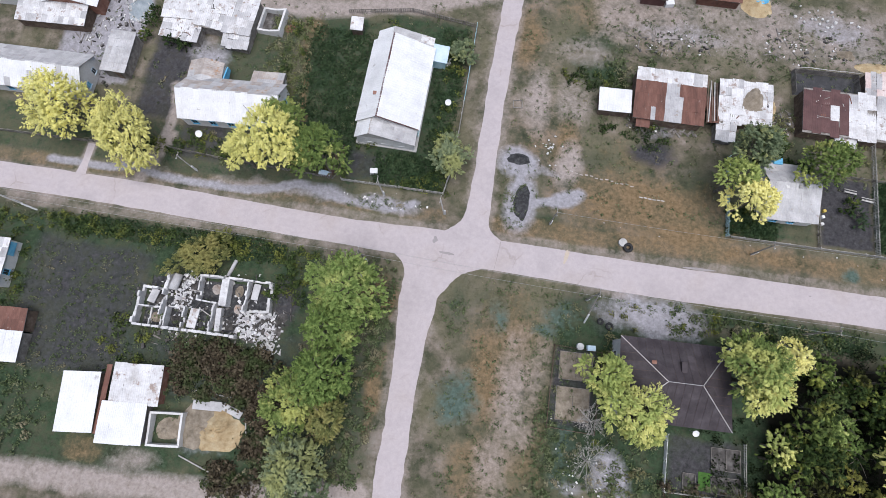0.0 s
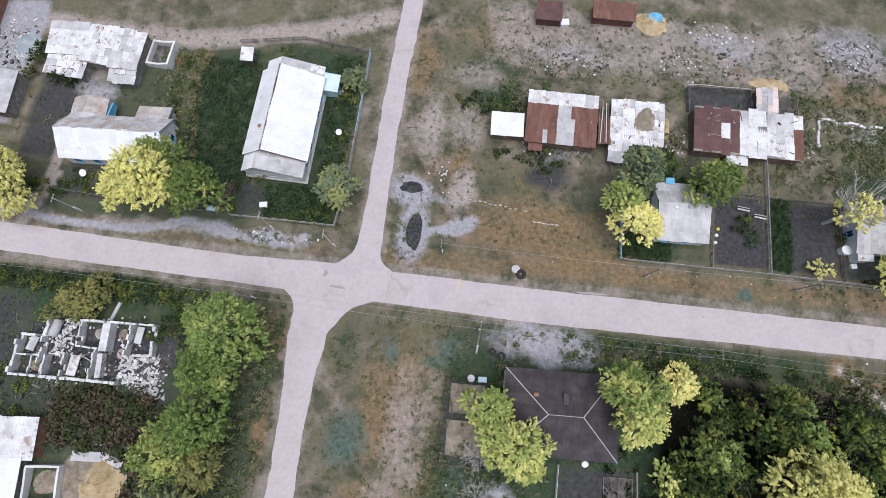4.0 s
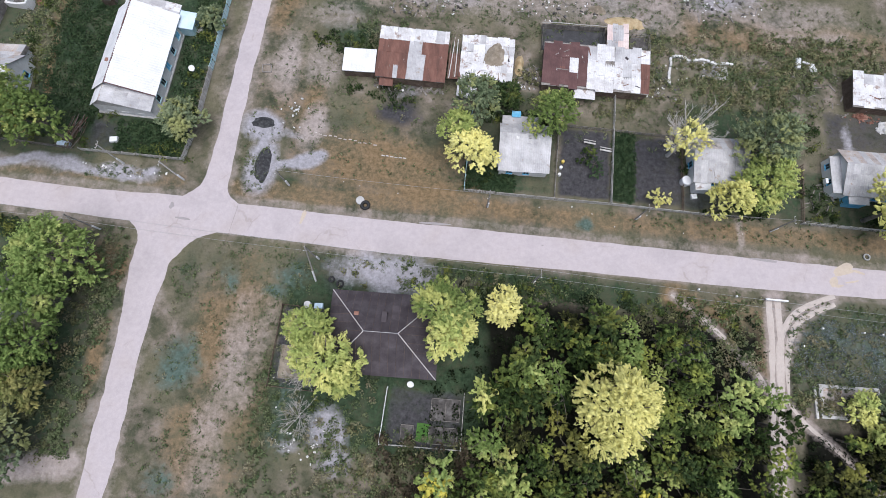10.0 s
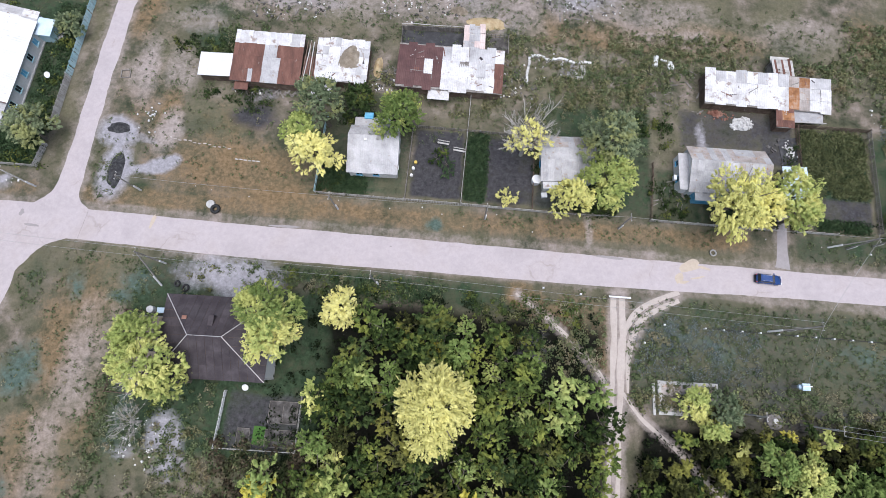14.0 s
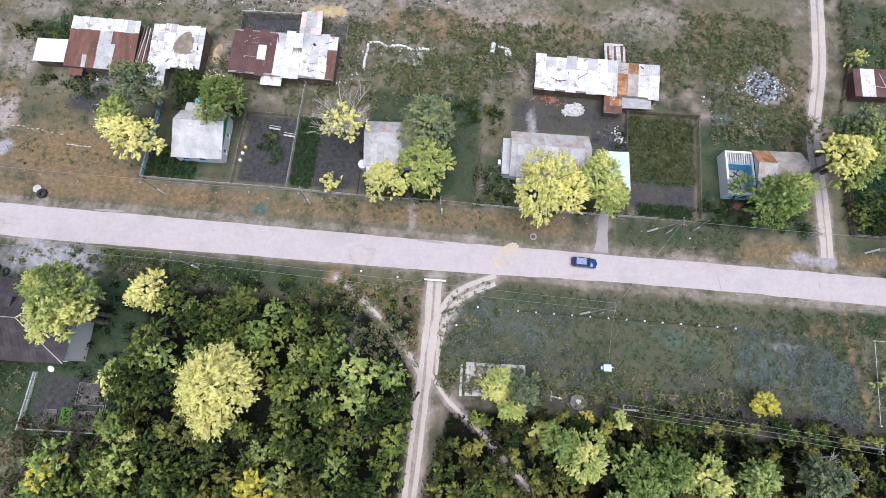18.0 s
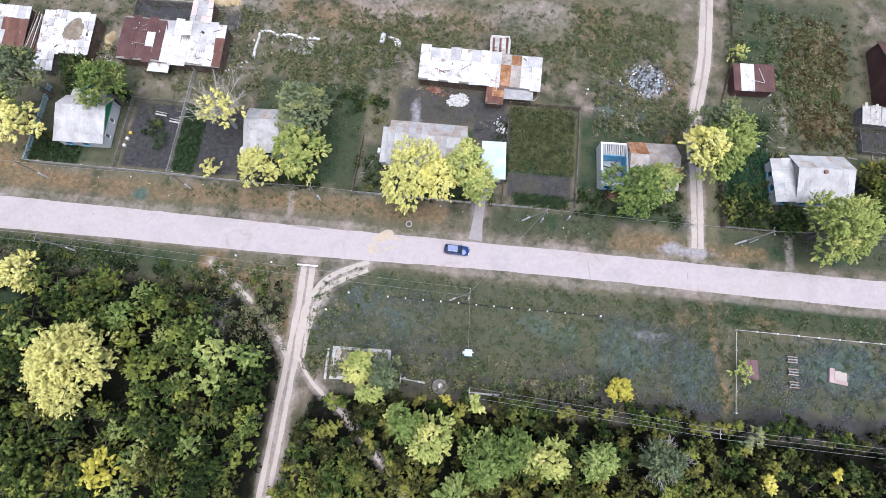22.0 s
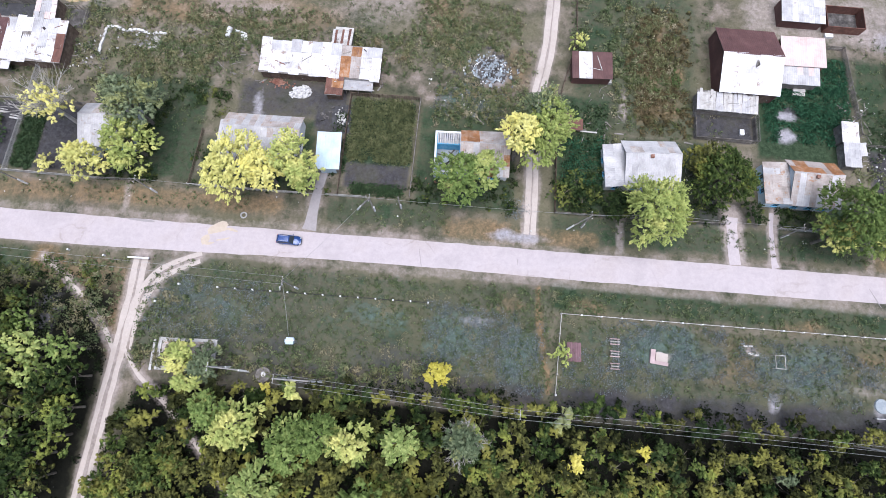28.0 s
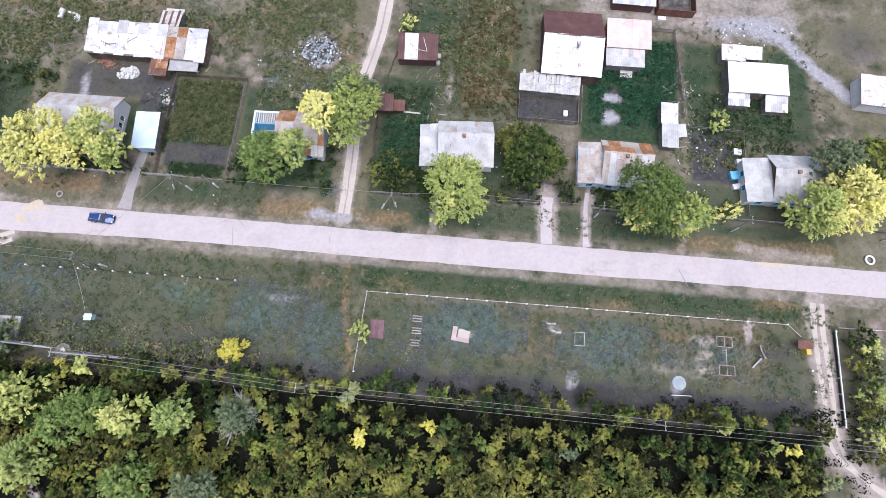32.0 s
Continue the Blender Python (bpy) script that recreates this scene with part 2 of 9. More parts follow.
RUST = surf("rusty_red_sheet", ((0.11, 0.055, 0.042), (0.165, 0.078, 0.058), (0.225, 0.115, 0.085)), 0.9, 6, 0.75, 0.01, rand=0.25, stain=((0.30, 0.24, 0.21), 0.1), stretch=(1, 0.35, 1))
ORANGE_RUST = surf("orange_rust", ((0.20, 0.085, 0.035), (0.34, 0.16, 0.07), (0.42, 0.30, 0.22)), 0.9, 6, 0.8, 0.01, rand=0.3)
MAROON = surf("brown_painted_sheet", ((0.085, 0.042, 0.04), (0.115, 0.056, 0.052), (0.15, 0.08, 0.072)), 0.5, 5, 0.6, 0.005, rand=0.15)
MAUVE_ROOF = surf("mauve_painted_sheet", ((0.34, 0.17, 0.28), (0.42, 0.22, 0.34), (0.48, 0.28, 0.40)), 0.4, 5, 0.6, 0.005, rand=0.1)
PINK_ROOF = surf("faded_pink_sheet", ((0.56, 0.42, 0.38), (0.64, 0.52, 0.48), (0.70, 0.60, 0.56)), 0.5, 5, 0.7, 0.01, rand=0.1)
DARK_ROOF = surf("dark_brown_roofing", ((0.040, 0.032, 0.035), (0.060, 0.049, 0.053), (0.088, 0.075, 0.080)), 0.5, 5, 0.7, 0.01, rand=0.3, stain=((0.17, 0.15, 0.15), 0.07))
ZINC = surf("pale_ridge_zinc", ((0.50, 0.47, 0.46), (0.62, 0.60, 0.59)), 1.0, 8, 0.5, 0.0, metal=0.2)
PLASTER = surf("whitewashed_plaster", ((0.56, 0.545, 0.52), (0.67, 0.66, 0.64), (0.74, 0.73, 0.71)), 0.5, 5, 0.9, 0.01, rand=0.08, stain=((0.46, 0.42, 0.37), 0.1))
RUINWALL = surf("smoke_stained_plaster", ((0.42, 0.41, 0.40), (0.62, 0.61, 0.60), (0.74, 0.735, 0.73)), 0.8, 5, 0.9, 0.02, rand=0.2, stain=((0.14, 0.13, 0.12), 0.13))
GREYWOOD = surf("grey_weathered_board", ((0.13, 0.115, 0.10), (0.22, 0.20, 0.18), (0.33, 0.31, 0.285)), 1.2, 8, 0.9, 0.02, rand=0.45)
BROWNWOOD = surf("brown_weathered_board", ((0.085, 0.058, 0.042), (0.14, 0.10, 0.075), (0.21, 0.16, 0.125)), 1.2, 8, 0.9, 0.02, rand=0.4)
PALEWOOD = surf("bleached_board", ((0.36, 0.34, 0.31), (0.48, 0.46, 0.43), (0.58, 0.565, 0.54)), 1.2, 8, 0.85, 0.02, rand=0.3)
POLEWOOD = surf("bleached_pole_wood", ((0.20, 0.185, 0.165), (0.38, 0.36, 0.335)), 2.0, 9, 0.9, 0.02, rand=0.2)
BARK = surf("grey_bark", ((0.10, 0.085, 0.065), (0.17, 0.15, 0.12), (0.24, 0.215, 0.18)), 1.5, 9, 0.95, 0.03)
PALEBARK = surf("pale_dead_bark", ((0.42, 0.39, 0.35), (0.58, 0.55, 0.51)), 1.5, 9, 0.9, 0.02)
WHITE = plain("white_paint", (0.70, 0.70, 0.69), 0.6)
BLUE = surf("sky_blue_paint", ((0.08, 0.34, 0.56), (0.14, 0.44, 0.66), (0.26, 0.54, 0.72)), 0.9, 7, 0.7, 0.01, rand=0.1)
PALEBLUE = surf("pale_blue_paint", ((0.46, 0.60, 0.70), (0.56, 0.68, 0.76), (0.64, 0.73, 0.79)), 0.5, 6, 0.75, 0.01, rand=0.08)
TURQUOISE = surf("turquoise_paint", ((0.34, 0.58, 0.64), (0.48, 0.68, 0.72), (0.60, 0.74, 0.76)), 0.6, 6, 0.8, 0.01, rand=0.25)
GREEN = plain("green_paint", (0.03, 0.26, 0.11), 0.6)
GLASS = plain("dark_window_glass", (0.03, 0.035, 0.04), 0.12)
BLACK = plain("black_rubber", (0.02, 0.02, 0.02), 0.8)
COAL = surf("coal_heap", ((0.018, 0.018, 0.019), (0.045, 0.045, 0.047), (0.10, 0.10, 0.10)), 1.5, 7, 0.85, 0.15, rand=0)
HAY = surf("yellow_hay", ((0.30, 0.21, 0.11), (0.46, 0.35, 0.20), (0.56, 0.47, 0.31)), 0.7, 6, 0.95, 0.12, rand=0.1)
OLDHAY = surf("old_brown_hay", ((0.17, 0.14, 0.10), (0.27, 0.225, 0.17), (0.37, 0.32, 0.25)), 0.9, 7, 0.95, 0.12, rand=0.1)
BRICK = surf("red_brick_rubble", ((0.19, 0.085, 0.06), (0.28, 0.14, 0.10), (0.36, 0.22, 0.17)), 1.2, 8, 0.9, 0.03, rand=0.3)
STONE = surf("pale_stone", ((0.46, 0.45, 0.43), (0.60, 0.59, 0.57), (0.72, 0.71, 0.69)), 1.2, 8, 0.9, 0.03, rand=0.3)
CHARRED = surf("charred_debris", ((0.03, 0.028, 0.026), (0.085, 0.078, 0.072), (0.19, 0.18, 0.17)), 0.8, 5, 0.95, 0.08, rand=0.3)
TARP = surf("blue_grey_tarpaulin", ((0.20, 0.24, 0.26), (0.30, 0.34, 0.36), (0.42, 0.45, 0.46)), 0.5, 5, 0.6, 0.03, rand=0)
STEEL = plain("grey_steel", (0.42, 0.42, 0.43), 0.45, 0.6)
WIRE = plain("grey_wire", (0.40, 0.40, 0.38), 0.5, 0.3)
TAR = surf("black_felt", ((0.035, 0.035, 0.037), (0.055, 0.055, 0.058), (0.09, 0.09, 0.092)), 0.6, 5, 0.9, 0.01, rand=0.05)
CARBLUE = plain("dark_blue_car_paint", (0.018, 0.055, 0.19), 0.25, 0.2, 1.0)
RED = plain("red_lamp_glass", (0.35, 0.02, 0.02), 0.3)
YELLOWPAINT = plain("yellow_paint", (0.55, 0.40, 0.08), 0.6)
PINKPAINT = surf("faded_pink_paint", ((0.38, 0.28, 0.27), (0.48, 0.37, 0.36)), 1.0, 6, 0.8, 0.01)

L_GREEN = leaf("poplar_leaf_green", ((0.080, 0.125, 0.034), (0.160, 0.222, 0.062), (0.300, 0.360, 0.110)), (0.500, 0.510, 0.160), 0.01, 0.3)
L_YGREEN = leaf("poplar_leaf_turning", ((0.220, 0.285, 0.080), (0.360, 0.420, 0.125), (0.530, 0.565, 0.185)), (0.690, 0.670, 0.230), 0.04, 0.28)
L_YELLOW = leaf("poplar_leaf_yellow", ((0.500, 0.500, 0.155), (0.660, 0.635, 0.220), (0.780, 0.740, 0.300)), (0.800, 0.745, 0.240), 0.08, 0.3)
L_PALE = leaf("poplar_leaf_pale_yellow", ((0.580, 0.550, 0.180), (0.740, 0.700, 0.260), (0.830, 0.790, 0.370)), (0.830, 0.770, 0.280), 0.10, 0.3)
# next three ramps: near-black low stops paint in occlusion between leaf clumps
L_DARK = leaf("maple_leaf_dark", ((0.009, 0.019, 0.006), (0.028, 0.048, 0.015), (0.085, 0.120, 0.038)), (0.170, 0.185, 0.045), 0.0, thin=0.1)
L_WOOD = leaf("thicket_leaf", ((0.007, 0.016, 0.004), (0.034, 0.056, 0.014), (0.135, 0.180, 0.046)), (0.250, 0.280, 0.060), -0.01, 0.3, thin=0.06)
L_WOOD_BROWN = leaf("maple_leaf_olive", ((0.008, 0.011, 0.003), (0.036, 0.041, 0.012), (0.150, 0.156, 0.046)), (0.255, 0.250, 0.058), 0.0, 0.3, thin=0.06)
L_GOLD = leaf("birch_leaf_gold", ((0.440, 0.390, 0.060), (0.600, 0.540, 0.100), (0.720, 0.650, 0.170)))
L_SILVER = leaf("willow_leaf_silver", ((0.060, 0.090, 0.046), (0.130, 0.168, 0.090), (0.250, 0.295, 0.165)), (0.340, 0.355, 0.140), 0.01)
L_WEED = leaf("weed_green", ((0.052, 0.084, 0.036), (0.125, 0.158, 0.074), (0.235, 0.248, 0.140)), (0.290, 0.252, 0.165), 0.03, 0.3)
L_DRY = leaf("weed_dry", ((0.140, 0.120, 0.074), (0.275, 0.240, 0.152), (0.420, 0.375, 0.255)), (0.150, 0.175, 0.080), 0.12, 0.3)
L_FRESH = leaf("poplar_leaf_fresh", ((0.085, 0.135, 0.035), (0.205, 0.285, 0.080), (0.370, 0.440, 0.150)), (0.480, 0.510, 0.170), 0.0, 0.28)
L_LILAC = leaf("lilac_leaf_olive", ((0.050, 0.058, 0.020), (0.120, 0.135, 0.045), (0.230, 0.235, 0.085)), (0.310, 0.285, 0.100), 0.0, 0.3)
# undergrowth green taken down to near-black, so the tree gaps look shaded
L_UNDER_SHADED = leaf("undergrowth_leaf_shaded", ((0.003, 0.006, 0.002), (0.008, 0.014, 0.005), (0.020, 0.030, 0.010)), thin=0.05)
L_BROWN = leaf("dry_brown_weed", ((0.075, 0.062, 0.030), (0.150, 0.118, 0.058), (0.245, 0.198, 0.108)), (0.085, 0.135, 0.045), 0.10, 0.25)
L_LUSH = leaf("garden_leaf", ((0.027, 0.052, 0.023), (0.050, 0.084, 0.038), (0.090, 0.126, 0.061)))
L_WORM = leaf("wormwood_grey", ((0.095, 0.122, 0.122), (0.160, 0.190, 0.192), (0.235, 0.262, 0.266)))
L_SCRUB = leaf("burdock_brown", ((0.016, 0.013, 0.009), (0.060, 0.047, 0.030), (0.150, 0.122, 0.080)), (0.050, 0.070, 0.026), 0.06, 0.3, thin=0.08)
L_OLIVE = leaf("potato_leaf_olive", ((0.063, 0.084, 0.038), (0.121, 0.137, 0.062), (0.213, 0.210, 0.108)))
L_EMERALD = leaf("cabbage_leaf_green", ((0.025, 0.077, 0.041), (0.043, 0.126, 0.065), (0.089, 0.198, 0.113)))
L_HEATH = leaf("dry_scrub_leaf", ((0.090, 0.100, 0.044), (0.215, 0.215, 0.105), (0.370, 0.345, 0.205)), (0.260, 0.205, 0.125), 0.05, 0.3)

# ---- mesh helpers ----
class Geo:
    """Vertices and faces of one mesh."""

    def __init__(self):
        self.v, self.f = [], []

    def add(self, verts, faces):
        k = len(self.v)
        self.v += [tuple(p) for p in verts]
        self.f += [tuple(i + k for i in q) for q in faces]
        return self

    def box(self, x, y, z, sx, sy, sz, rot=0.0, tilt=None):
        """A box whose base centre is x, y, z."""
        c, s = math.cos(radians(rot)), math.sin(radians(rot))
        pts = []
        for dz in (0, sz):
            for dx, dy in ((-1, -1), (1, -1), (1, 1), (-1, 1)):
                a, b = dx * sx / 2, dy * sy / 2
                e = tilt(a, b) if tilt and dz else 0
                pts.append((x + a * c - b * s, y + a * s + b * c, z + dz + e))
        return self.add(pts, [(3, 2, 1, 0), (4, 5, 6, 7), (0, 1, 5, 4), (1, 2, 6, 5), (2, 3, 7, 6), (3, 0, 4, 7)])

    def prism(self, poly, d):
        """The flat polygon pushed along d."""
        n = len(poly)
        d = Vector(d)
        top = [Vector(p) + d for p in poly]
        return self.add([*poly, *top], [tuple(reversed(range(n))), tuple(range(n, 2 * n))] + [(i, (i + 1) % n, n + (i + 1) % n, n + i) for i in range(n)])

    def rod(self, a, b, r0, r1=None, n=6):
        """A tapered rod from a to b."""
        a, b = Vector(a), Vector(b)
        r1 = r0 if r1 is None else r1
        q = (b - a).to_track_quat("Z", "Y")
        ring = [Vector((math.cos(2 * math.pi * i / n), math.sin(2 * math.pi * i / n), 0)) for i in range(n)]
        pts = [a + q @ (p * r0) for p in ring] + [b + q @ (p * r1) for p in ring]
        return self.add(pts, [(i, (i + 1) % n, n + (i + 1) % n, n + i) for i in range(n)] + [tuple(reversed(range(n))), tuple(range(n, 2 * n))])

    def tube(self, pts, radii, n=6):
        """One unbroken tapering tube through the points."""
        pts = [Vector(p) for p in pts]
        k0 = len(self.v)
        for i, p in enumerate(pts):
            d = (pts[min(i + 1, len(pts) - 1)] - pts[max(i - 1, 0)]).normalized()
            q = d.to_track_quat("Z", "Y")
            for j in range(n):
                a = 2 * math.pi * j / n
                self.v.append(tuple(p + q @ Vector((math.cos(a), math.sin(a), 0)) * radii[i]))
        for i in range(len(pts) - 1):
            a, b = k0 + i * n, k0 + (i + 1) * n
            self.f += [(a + j, a + (j + 1) % n, b + (j + 1) % n, b + j) for j in range(n)]
        self.f += [tuple(k0 + j for j in reversed(range(n))), tuple(k0 + (len(pts) - 1) * n + j for j in range(n))]
        return k0

    def graft(self, k, upto):
        """Joins the piece that begins at vertex k to the nearest earlier vertex."""
        a = Vector(self.v[k])
        j = min(range(upto), key=lambda i: (Vector(self.v[i]) - a).length_squared)
        self.f.append((k, k + 1, j))

    def mesh(self, name, material, smooth=False):
        me = bpy.data.meshes.new(name)
        me.from_pydata(self.v, [], self.f)
        me.materials.append(material)
        if smooth:
            me.polygons.foreach_set("use_smooth", [True] * len(me.polygons))
        me.update()
        return me


def thing(name, x, y, rot=0.0, label="", category="", group="", kind="", z=0.0):
    ob = new(name)
    ob.empty_display_size = 0.3
    ob.matrix_world = pose(x, y, z, 0, 0, rot)
    return tagged(ob, label, category, group, kind)


def part(name, geo, material, parent, label="", smooth=False, m=None):
    """One mesh under a thing or a part; geo is a Geo or a finished mesh."""
    ob = new(name, geo.mesh(name, material, smooth) if isinstance(geo, Geo) else geo)
    ob.parent = parent
    if m is not None:
        ob.matrix_local = m
    if label:
        ob["label"] = label
    return ob


def solo(name, geo, material, label, category, x=0.0, y=0.0, rot=0.0, group="", kind="", smooth=False, z=0.0):
    ob = new(name, geo.mesh(name, material, smooth) if isinstance(geo, Geo) else geo)
    ob.matrix_world = pose(x, y, z, 0, 0, rot)
    return tagged(ob, label, category, group, kind)


# ---- smooth random fields on numpy arrays ----
def hash2(ix, iy, seed):
    h = (ix.astype(np.int64) * 374761393 + iy.astype(np.int64) * 668265263 + seed * 974711) & 0x7FFFFFFF
    h = ((h ^ (h >> 13)) * 1274126177) & 0x7FFFFFFF
    return ((h ^ (h >> 16)) & 0xFFFF) / 65535.0


def field(x, y, size, seed=0):
    x, y = np.asarray(x, float) / size, np.asarray(y, float) / size
    ix, iy = np.floor(x), np.floor(y)
    fx, fy = x - ix, y - iy
    fx, fy = fx * fx * (3 - 2 * fx), fy * fy * (3 - 2 * fy)
    a, b = hash2(ix, iy, seed), hash2(ix + 1, iy, seed)
    c, d = hash2(ix, iy + 1, seed), hash2(ix + 1, iy + 1, seed)
    return (a * (1 - fx) + b * fx) * (1 - fy) + (c * (1 - fx) + d * fx) * fy


def fbm(x, y, size, seed=0, octaves=4):
    v, amp, tot = 0, 1.0, 0.0
    for k in range(octaves):
        v = v + amp * field(x, y, size / 2 ** k, seed + 17 * k)
        tot += amp
        amp *= 0.55
    return v / tot


# ---- the ground, one sheet out to the horizon ----
def spaced(lo, hi, step, far):
    core = np.arange(lo, hi + step / 2, step)
    out = np.array([far * f for f in (0.02, 0.05, 0.12, 0.3, 1.0)])
    return np.concatenate([(lo - out)[::-1], core, hi + out])


def segment_distance(X, Y, pts):
    best = np.full(X.shape, 1e9)
    for (ax, ay), (bx, by) in zip(pts, pts[1:]):
        dx, dy = bx - ax, by - ay
        u = np.clip(((X - ax) * dx + (Y - ay) * dy) / (dx * dx + dy * dy), 0, 1)
        best = np.minimum(best, np.hypot(X - ax - u * dx, Y - ay - u * dy))
    return best


ZONES = collections.defaultdict(list)


def spot(kind, x, y, rx, ry, amp=1.0, rot=0.0):
    ZONES[kind].append(("spot", x, y, rx, ry, amp, rot))


def patch(kind, x0, y0, x1, y1, amp=1.0, soft=0.8):
    ZONES[kind].append(("patch", x0, y0, x1, y1, amp, soft))


def trail(kind, pts, half, amp=1.0):
    ZONES[kind].append(("trail", pts, half, amp))


def build_ground():
    xs, ys = spaced(-110, 295, 0.7, 3000.0), spaced(-62, 72, 0.7, 3000.0)
    X, Y = np.meshgrid(xs, ys)
    nx, ny = len(xs), len(ys)
    bumps = (fbm(X, Y, 7.0, 3) - 0.5) * 0.10 + (fbm(X, Y, 1.7, 9, 2) - 0.5) * 0.06
    flat = np.clip((np.abs(Y) - 4.5) / 4.0, 0.05, 1)
    Z = bumps * flat - 0.02
    i = np.arange(nx * ny).reshape(ny, nx)
    faces = np.stack([i[:-1, :-1], i[:-1, 1:], i[1:, 1:], i[1:, :-1]], -1).reshape(-1, 4)
    me = bpy.data.meshes.new("ground")
    me.vertices.add(nx * ny)
    me.vertices.foreach_set("co", np.stack([X, Y, Z], -1).ravel())
    me.loops.add(faces.size)
    me.loops.foreach_set("vertex_index", faces.ravel())
    me.polygons.add(len(faces))
    me.polygons.foreach_set("loop_start", np.arange(0, faces.size, 4))
    me.polygons.foreach_set("use_smooth", np.ones(len(faces), bool))
    me.update()
    wob = fbm(X, Y, 5.0, 31)
    wob2 = fbm(X, Y, 5.0, 57)
    WX, WY = X + (wob - 0.5) * 3.2, Y + (wob2 - 0.5) * 3.2
    for kind in ("green", "red", "teal", "dark", "shaded_litter", "sand", "ash"):
        a = np.zeros(X.shape)
        for z in ZONES[kind]:
            if z[0] == "spot":
                _, x, y, rx, ry, amp, rot = z
                c, s = math.cos(radians(rot)), math.sin(radians(rot))
                u, v = ((WX - x) * c + (WY - y) * s) / rx, (-(WX - x) * s + (WY - y) * c) / ry
                w = amp * np.clip(1.35 - np.hypot(u, v), 0, 1)
            elif z[0] == "patch":
                _, x0, y0, x1, y1, amp, soft = z
                PX, PY = X + (wob - 0.5) * soft, Y + (wob2 - 0.5) * soft
                inside = np.minimum(np.minimum(PX - x0, x1 - PX), np.minimum(PY - y0, y1 - PY))
                w = amp * np.clip(inside / soft + 0.5, 0, 1)
            else:
                _, pts, half, amp = z
                w = amp * np.clip(1.5 - segment_distance(WX * 0.3 + X * 0.7, WY * 0.3 + Y * 0.7, pts) / half, 0, 1)
            a = np.maximum(a, w)
        at = me.attributes.new(kind, "FLOAT", "POINT")
        at.data.foreach_set("value", a.ravel().astype(np.float32))
    me.materials.append(GROUND)
    ob = new("ground", me)
    return tagged(ob, "uneven village ground of dry grass, weeds and bare earth", "ground", kind="structure")


def spline(pts, step=0.8):
    """Rows of numbers run through smoothly."""
    P = np.array(pts, float)
    out = []
    for k in range(len(P) - 1):
        a, b, c, d = P[max(k - 1, 0)], P[k], P[k + 1], P[min(k + 2, len(P) - 1)]
        n = max(2, int(np.hypot(*(c - b)[:2]) / step))
        for u in np.arange(n) / n:
            out.append(0.5 * ((2 * b) + (c - a) * u + (2 * a - 5 * b + 4 * c - d) * u * u + (3 * b - a - 3 * c + d) * u ** 3))
    out.append(P[-1])
    return np.array(out)


def strip(name, rows, material, label, category, z, wobble=0.25, seed=1, kind="structure", step=0.8):
    """A road or path: rows of x, y, width to its left, width to its right."""
    R = spline(rows, step)
    d = np.gradient(R[:, :2], axis=0)
    d /= np.linalg.norm(d, axis=1)[:, None]
    nrm = np.stack([-d[:, 1], d[:, 0]], 1)
    L = R[:, 2] + (fbm(R[:, 0], R[:, 1], 3.0, seed, 3) - 0.5) * 2 * wobble
    Q = R[:, 3] + (fbm(R[:, 0], R[:, 1], 3.0, seed + 5, 3) - 0.5) * 2 * wobble
    g = Geo()
    k = 6
    for i in range(len(R)):
        for u in np.linspace(0, 1, k + 1):
            s = L[i] * (1 - u) - Q[i] * u
            p = R[i, :2] + nrm[i] * s
            e = min(u, 1 - u)
            g.v.append((p[0], p[1], (-0.09 if e == 0 else z + 0.012 * min(1, e * 4))))
    n = k + 1
    for i in range(len(R) - 1):
        for j in range(k):
            g.f.append((i * n + j, i * n + j + 1, (i + 1) * n + j + 1, (i + 1) * n + j))
    me = g.mesh(name, material, True)
    if len(me.polygons) and me.polygons[0].normal.z < 0:
        me.flip_normals()
    ob = new(name, me)
    return tagged(ob, label, category, kind=kind)


# ---- buildings ----
SHEETS = {}


def sheet_mesh(w, l, material, ribs):
    key = (round(w, 2), round(l, 2), material.name, ribs)
    if key not in SHEETS:
        n = 2 * ribs
        g = Geo()
        for yy in (0.0, l + 0.08):
            for i in range(n + 1):
                g.v.append((w * i / n - 0.02 + 0.04 * i / n, yy, 0.05 + (0.03 if i % 2 else 0.0) + (0.02 if yy == 0 else 0)))
        for i in range(n + 1):
            g.v.append((w * i / n, 0.0, -0.01))
        m = n + 1
        g.f = [(i, i + 1, m + i + 1, m + i) for i in range(n)] + [(2 * m + i, 2 * m + i + 1, i + 1, i) for i in range(n)]
        SHEETS[key] = g.mesh("roof_sheet", material)
    return SHEETS[key]


